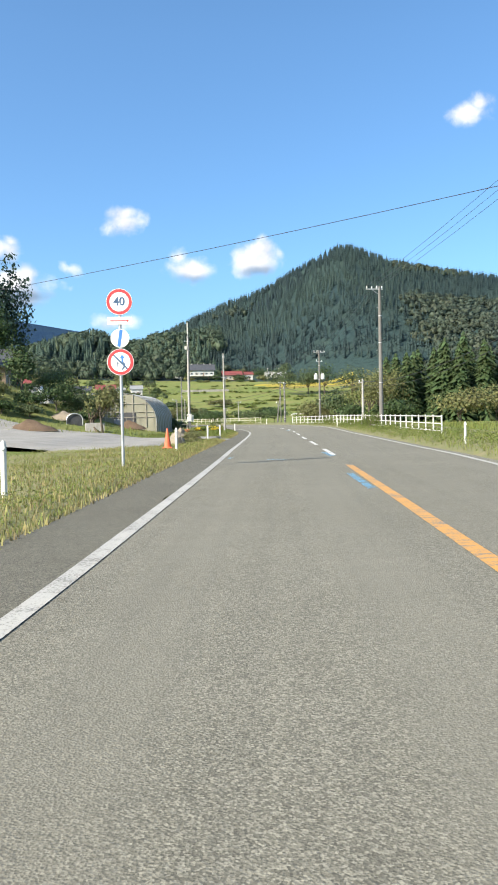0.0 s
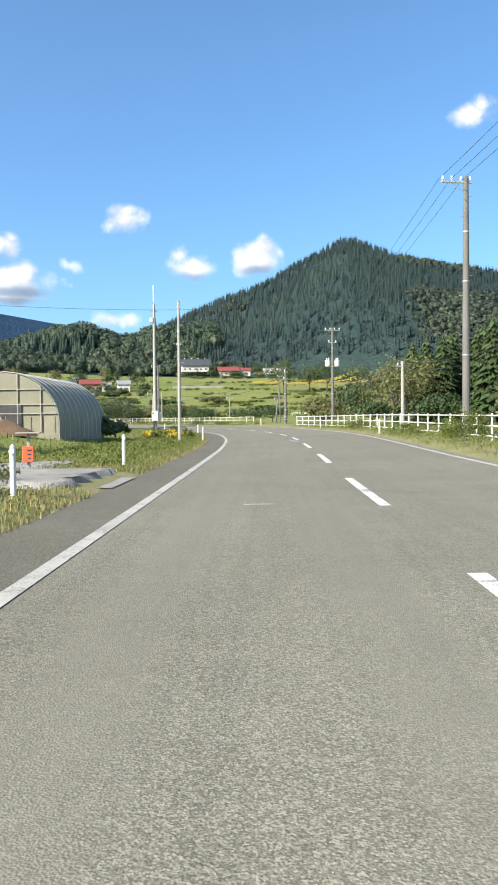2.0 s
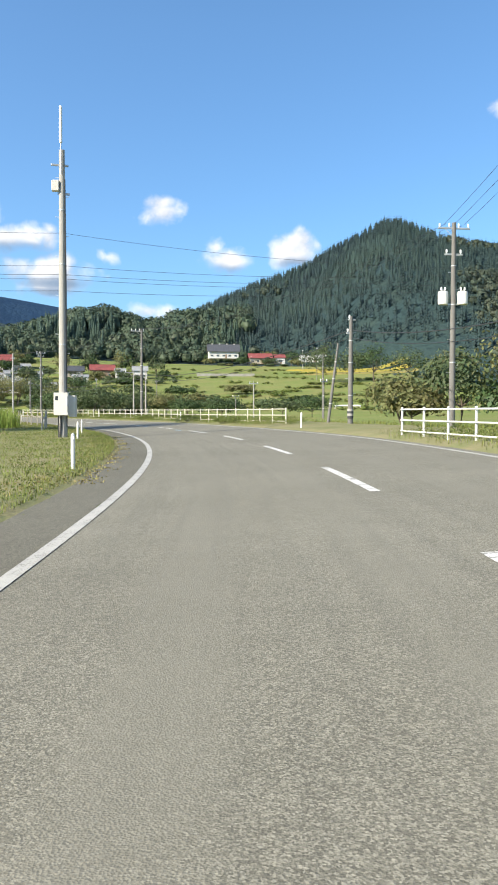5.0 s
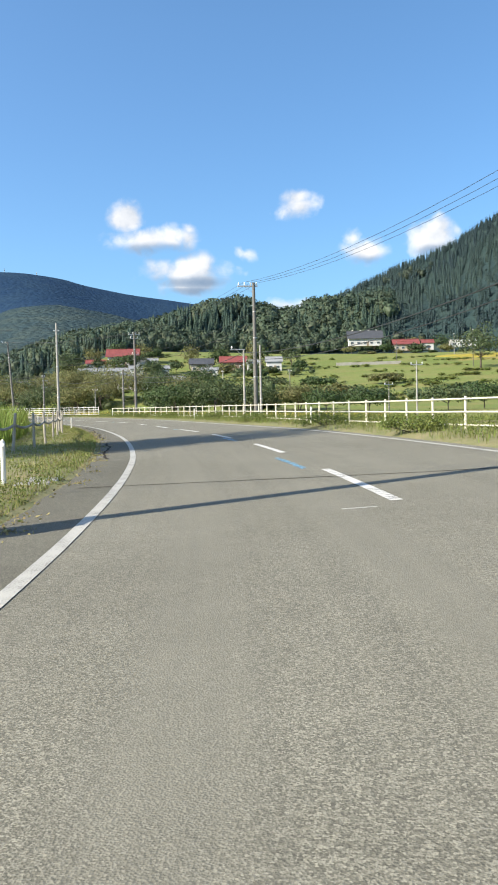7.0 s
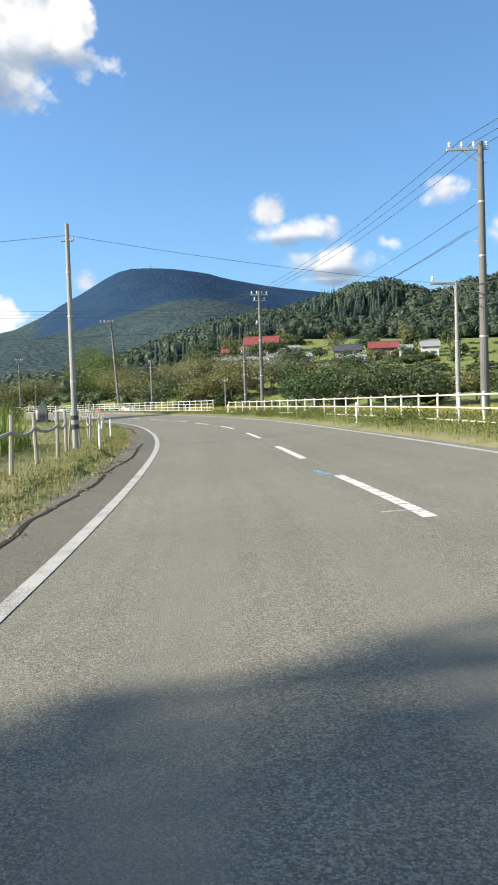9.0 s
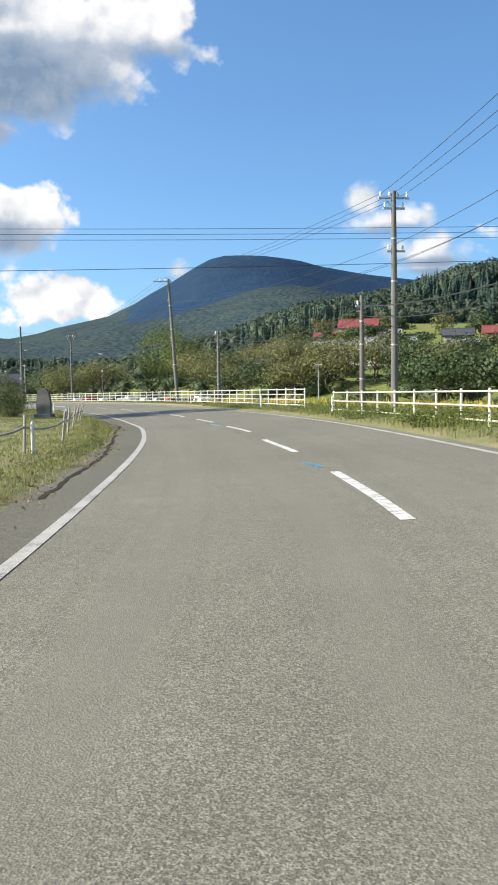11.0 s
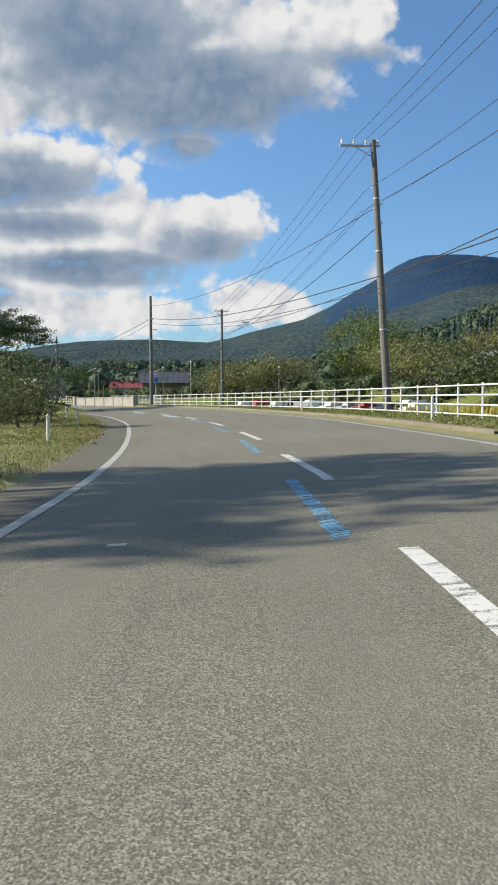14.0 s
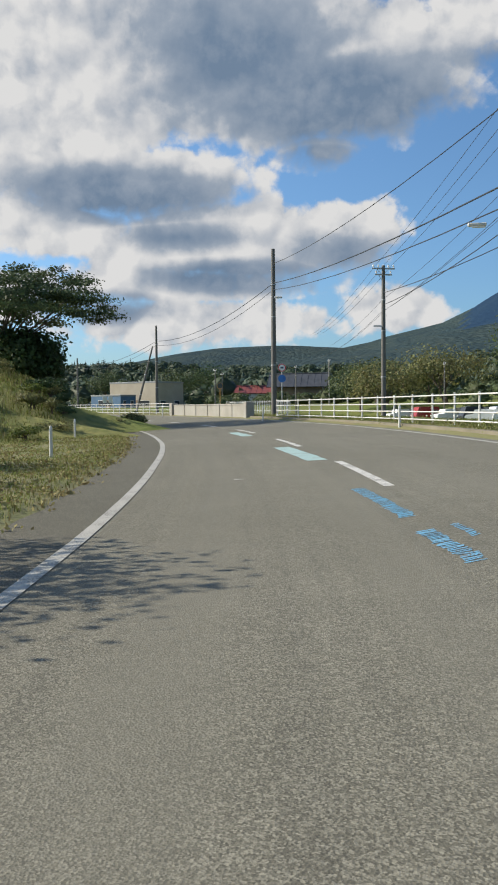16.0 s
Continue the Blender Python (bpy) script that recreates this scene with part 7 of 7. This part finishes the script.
house(-24.6, 77, 6, 5, 2.4, 10, "brown_wall", "dark_roof", "brown wooden house half hidden by the bank", 1.4, 0.6, windows=2, z=3.9)

# white tunnel along the terrace
a, b = Vector((-34.4, 446.9, 0)), Vector((-9.8, 452, 0))
t = thing("field_wall", (a.x, a.y, land1(a.x, a.y)), "long low white retaining wall on the terrace", "wall")
n = 12
for k in range(n):
    p0, p1 = a.lerp(b, k / n), a.lerp(b, (k + 1) / n)
    c = (p0 + p1) / 2
    part("wall_panel", MB().box((c.x - a.x, c.y - a.y, land1(c.x, c.y) - land1(a.x, a.y) + 0.5), ((p1 - p0).length - 0.03, 0.25, 1.3), math.degrees(math.atan2(b.y - a.y, b.x - a.x)), 0.02), "parapet", t)


# ---- kerb, parapet and railings of the bend ----
kerb_out = lambda t: off(R_OFF, t) + 0.70
kerb = tagged(part("kerb", strip(240, 310, kerb_out, lambda t: kerb_out(t) + 0.18, 0.15, 1, 1.0), "kerb"), "weathered tan concrete kerb along the verge", "kerb", kind="structure")
part("kerb_face", MB().add([p for t in np.arange(240, 310.5, 1.0) for p in (on_road(t, kerb_out(t), -0.05), on_road(t, kerb_out(t), 0.15))], [(2 * i, 2 * i + 1, 2 * i + 3, 2 * i + 2) for i in range(70)]), "kerb", kerb)


def parapet(s0, s1, o):
    q0 = on_road(s0, o)
    t = thing("bridge_parapet", q0, "pale concrete bridge parapet with weathered panels", "parapet")
    n = int((s1 - s0) / 3)
    d = (s1 - s0) / n
    for k in range(n):
        m_ = s0 + (k + 0.5) * d
        c = on_road(m_, o) - q0
        part("panel", MB().box(c + Vector((0, 0, 0.42)), (d - 0.05, 0.3, 0.95), heading(m_) + 90, 0.03), "parapet", t)
        part("coping", MB().box(c + Vector((0, 0, 0.94)), (d - 0.02, 0.38, 0.1), heading(m_) + 90, 0.02), "parapet", t)
    for s in (s0 - 0.4, s1 + 0.4):
        part("end_block", MB().box(on_road(s, o) - q0 + Vector((0, 0, 0.5)), (0.6, 0.6, 1.25), heading(s), 0.04), "parapet", t)
    return t


parapet(311, 330, 7.6)


def picket_railing(s0, s1, o, h):
    """Upright pales between two rails, on the far side of the stream."""
    q0 = on_road(s0, o)
    t = thing("picket_railing", q0, "grey steel picket railing above the stream", "railing")
    pale = mesh_of("pale", MB().box((0, 0, h / 2), (0.07, 0.03, h), 0, 0.008), M["steel"])
    for s in np.arange(s0, s1, 0.4):
        ob = part("pale", pale, "steel", t)
        ob.location = on_road(s, o) - q0
    for z in (0.25, h - 0.15):
        part("rail", MB().tube([on_road(s, o, z) - q0 for s in np.arange(s0, s1 + 0.1, 2.0)], 0.03, 6), "steel", t)


picket_railing(330, 345, 19.0, 1.3)


# round traffic mirror on its post
p = (-159.0, 306.0)
t = thing("traffic_mirror", (p[0], p[1], land1(*p)), "round orange-rimmed traffic mirror on a post", "traffic mirror", "", 40)
part("post", MB().tube([(0, 0, -0.1), (0, 0, 3.9 - land1(*p))], 0.045, 10), "line_orange", t)
c = part("hood", disc((0, 0.05, 3.9 - land1(*p)), 0.42, 0.08), "line_orange", t)
part("mirror_face", disc((0, -0.032, 3.9 - land1(*p)), 0.38, 0.01), "window_glass", c)

# things on the bank and by the greenhouse
heap(-17.3, 72.1, 0.95, 0.8, 1.4, "tarp", "heap covered with a white tarpaulin", 4, "covered_heap")
t = thing("arch_frame", (-13.4, 66.0, land1(-13.4, 66.0)), "low bent pipe arch with a dark opening", "frame", "", 10)
arc = [(-0.62 * math.cos(a), 0, 0.45 + 0.5 * math.sin(a)) for a in [math.pi * k / 10 for k in range(11)]]
part("hoop", MB().tube([(-0.62, 0, 0)] + arc + [(0.62, 0, 0)], 0.04, 6), "steel", t)
# dark sheet fills the arch as painted shade of its opening
part("cover", MB().poly([(-0.6, 0.12, 0)] + [(x * 0.97, 0.12, z * 0.97) for x, y, z in arc] + [(0.6, 0.12, 0)], 0.04, (0, -1, 0)), "dark_metal", t, "dark sheet standing in for the arch's shaded opening")
t = thing("concrete_bin", (-11.5, 64.0, land1(-11.5, 64.0)), "small open weathered concrete bin", "bin", "", 12)
for dx, dy, sx, sy in ((-0.65, 0, 0.12, 1.0), (0.65, 0, 0.12, 1.0), (0, 0.45, 1.2, 0.12), (0, -0.45, 1.2, 0.12), (0.1, -0.45, 0.1, 0.16)):
    part("side", MB().box((dx, dy, 0.32), (sx, sy, 0.66), 0, 0.02), "concrete_pole", t)


# ---- parked cars ----
def car(x, y, rz, paint, label, kind="hatch", z=None):
    z = (land1(x, y) if z is None else z) + 0.0
    t = thing("car", (x, y, z), label, "car", "parked cars", rz)
    van = kind == "van"
    l, w, h = (3.4, 1.48, 1.75) if van else (3.9, 1.65, 1.48)
    side = [(-l / 2, 0.28), (-l / 2 - 0.02, 0.7), (-l / 2 + 0.12, 0.9 if not van else 1.2), (-l / 2 + (0.95 if not van else 0.35), h - 0.06), (-l / 2 + (1.5 if not van else 0.8), h), (l / 2 - 0.65, h - 0.03), (l / 2 - 0.12, 0.95), (l / 2, 0.7), (l / 2, 0.28)]
    if not van:
        side.insert(3, (-l / 2 + 0.85, 0.98))
    body = part("body", MB().poly([(px, -w / 2, pz) for px, pz in side], -w, (0, -1, 0)), "car_" + paint, t)
    for sgn in (-1, 1):
        yy = sgn * (w / 2 + 0.006)
        part("side_window", MB().poly([(px, yy, pz) for px, pz in [(-l / 2 + (1.05 if not van else 0.45), 0.98), (-l / 2 + (1.4 if not van else 0.75), h - 0.12), (l / 2 - 0.75, h - 0.12), (l / 2 - 0.4, 0.98)]], 0.01, (0, sgn, 0)), "window_glass", body)
    part("windscreen", MB().box((-l / 2 + (0.92 if not van else 0.28), 0, (0.98 + h - 0.12) / 2 + 0.02), (0.05, w * 0.86, (h - 1.12)), 0, 0.005), "window_glass", body)
    part("rear_window", MB().box((l / 2 - 0.38, 0, (0.98 + h - 0.12) / 2), (0.05, w * 0.8, (h - 1.15)), 0, 0.005), "window_glass", body)
    for sx in (-1, 1):
        for sy in (-1, 1):
            wh = part("wheel", MB().tube([(sx * l * 0.31, sy * (w / 2 - 0.16), 0.3), (sx * l * 0.31, sy * (w / 2 + 0.02), 0.3)], 0.3, 16), "tyre", t)
            part("rim", MB().tube([(sx * l * 0.31, sy * (w / 2 + 0.02), 0.3), (sx * l * 0.31, sy * (w / 2 + 0.03), 0.3)], 0.19, 12), "steel", wh)
        part("lamp", MB().box((sx * (l / 2 + 0.005), -w * 0.36, 0.72), (0.04, 0.26, 0.14), 0, 0.01).box((sx * (l / 2 + 0.005), w * 0.36, 0.72), (0.04, 0.26, 0.14), 0, 0.01), "white_plastic" if sx < 0 else "sign_red", body)
    return t


for i, (x, y, rz, p_, k_) in enumerate([(-121.0, 311.2, 30, "white", "hatch"), (-95, 297, 55, "white", "hatch"), (-99.5, 304, 60, "white", "van"), (-104, 306, 62, "dark", "hatch"), (-108, 307, 58, "red", "hatch"), (-112, 309, 60, "silver", "hatch"), (-116, 310.5, 64, "white", "hatch"), (-120, 312, 60, "white", "van"), (-124.5, 313.5, 57, "dark", "van"), (-129, 315, 60, "white", "hatch"), (-133, 316, 62, "red", "van"), (-137.5, 317, 60, "white", "hatch")]):
    car(x, y, rz, p_, {"white": "white", "dark": "dark", "red": "dark red", "silver": "silver"}[p_] + (" boxy kei van" if k_ == "van" else " hatchback") + " parked below the fence", k_)

# far poles of the fields and hamlet
for i, (x, y, top, r_) in enumerate([(-2.3, 207.5, 5.6, 0.09), (9.2, 238.3, 11.6, 0.12), (-6, 228, 4.0, 0.08), (18, 165, 5.8, 0.08), (6, 170, 4.6, 0.07), (-30, 300, 9.0, 0.11), (-52, 330, 10.5, 0.12), (-70, 384, 15, 0.12), (-12, 470, 26, 0.12), (12, 500, 31, 0.12), (16, 430, 27, 0.12), (-104, 340, 9.5, 0.12), (-90, 372, 13, 0.12), (-140, 330, 7.0, 0.1), (-165, 326, 7.5, 0.1), (-176, 345, 9.5, 0.12), (-190, 330, 8.0, 0.12), (-215, 352, 8.5, 0.12), (-75, 300, 6.0, 0.1)]):
    utility_pole(x, y, top, "dark_pole" if i % 3 else "concrete_pole", [(0.4, 0.7, 0.7, 20 + i * 9, 2)], r=r_, steps=False, label="thin utility pole standing in the fields")
# twin pale panels by the far fence
t = thing("notice_board", (-186, 305, land1(-186, 305)), "two pale notice panels on dark legs", "notice board", "", 55)
for dx in (-0.45, 0.45):
    part("panel", MB().box((dx, 0, 1.35), (0.6, 0.06, 1.1), 0, 0.02), "white_plastic", t)
    part("leg", MB().tube([(dx, 0, -0.1), (dx, 0, 0.85)], 0.04, 8), "dark_metal", t)

# orange notice box on a stake with a little board roof
q = (-3.75, 52.3)
t = thing("notice_box", (q[0], q[1], land1(*q) + 0.30), "faded orange tin box on a wooden stake under a small board", "notice box", "", 8)
part("stake", MB().box((0, 0, 0.35), (0.07, 0.06, 0.95), 0, 0.008), "stake", t)
b = part("box", MB().box((0, -0.07, 0.36), (0.26, 0.1, 0.36), 0, 0.015), "cone_red", t)
for k in range(3):
    part("character_bar", MB().box((0.03, -0.122, 0.45 - k * 0.09), (0.10 - 0.02 * k, 0.004, 0.035), 0), "dark_metal", b)
part("board_roof", MB().box((0, -0.03, 0.84), (0.55, 0.34, 0.03), 0, 0.008), "stake", t, "grey weathered board")

# concrete apron at the yard's entry, and drain covers in the shoulder
ap = tagged(part("entry_apron", MB().add([on_road(47.6 + 2.8 * i / 6, off(L_OFF, 47.6 + 2.8 * i / 6) - 0.95 - 0.75 * j, 0.012 + 0.03 * j) for i in range(7) for j in range(2)], [(2 * i, 2 * i + 1, 2 * i + 3, 2 * i + 2) for i in range(6)]), "gravel"), "worn concrete apron at the yard entry", "apron", kind="structure")
for k, (at, o) in enumerate(((131.5, -3.2), (132.6, -3.15))):
    q = on_road(at, o, 0.02)
    cover = part("drain_cover", MB().box((0, 0, 0), (0.62, 0.85, 0.08), 0, 0.012), "concrete_pole")
    cover.matrix_world = pose(q.x, q.y, q.z, 0, 0, heading(at))
    tagged(cover, "pale concrete drain cover set in the shoulder", "drain cover", "drain covers")

# white curved rail beside the field track
pts = [(19.0 + 3.0 * math.cos(a) * 1.2, 306 + 2.2 * math.sin(a)) for a in np.linspace(0.4, 2.7, 9)]
t = thing("track_rail", (pts[0][0], pts[0][1], land1(*pts[0])), "short curved white rail beside a field track", "rail")
part("rail", MB().tube([(x - pts[0][0], y - pts[0][1], land1(x, y) - land1(*pts[0]) + 0.75) for x, y in pts], 0.22, 8), "white_steel", t)
for x, y in pts[::2]:
    part("post", MB().tube([(x - pts[0][0], y - pts[0][1], land1(x, y) - land1(*pts[0]) - 0.1), (x - pts[0][0], y - pts[0][1], land1(x, y) - land1(*pts[0]) + 0.7)], 0.06, 8), "white_steel", t)

# radio masts on the far summit
for az, tall in ((27.2, 20), (27.9, 15), (25.2, 17), (28.5, 13)):
    x, y = place(az, 2690)
    t = thing("radio_mast", (x, y, land1(x, y) - 5), "thin radio mast on the far mountain summit", "mast", "summit masts")
    part("mast", MB().tube([(0, 0, 0), (0, 0, tall)], [1.6, 0.7], 6), "steel", t)
    part("platform", MB().lathe((0, 0, tall * 0.7), [(1.0, 0), (2.0, 0.4), (2.0, 1.0), (1.0, 1.4)], 8), "steel", t)
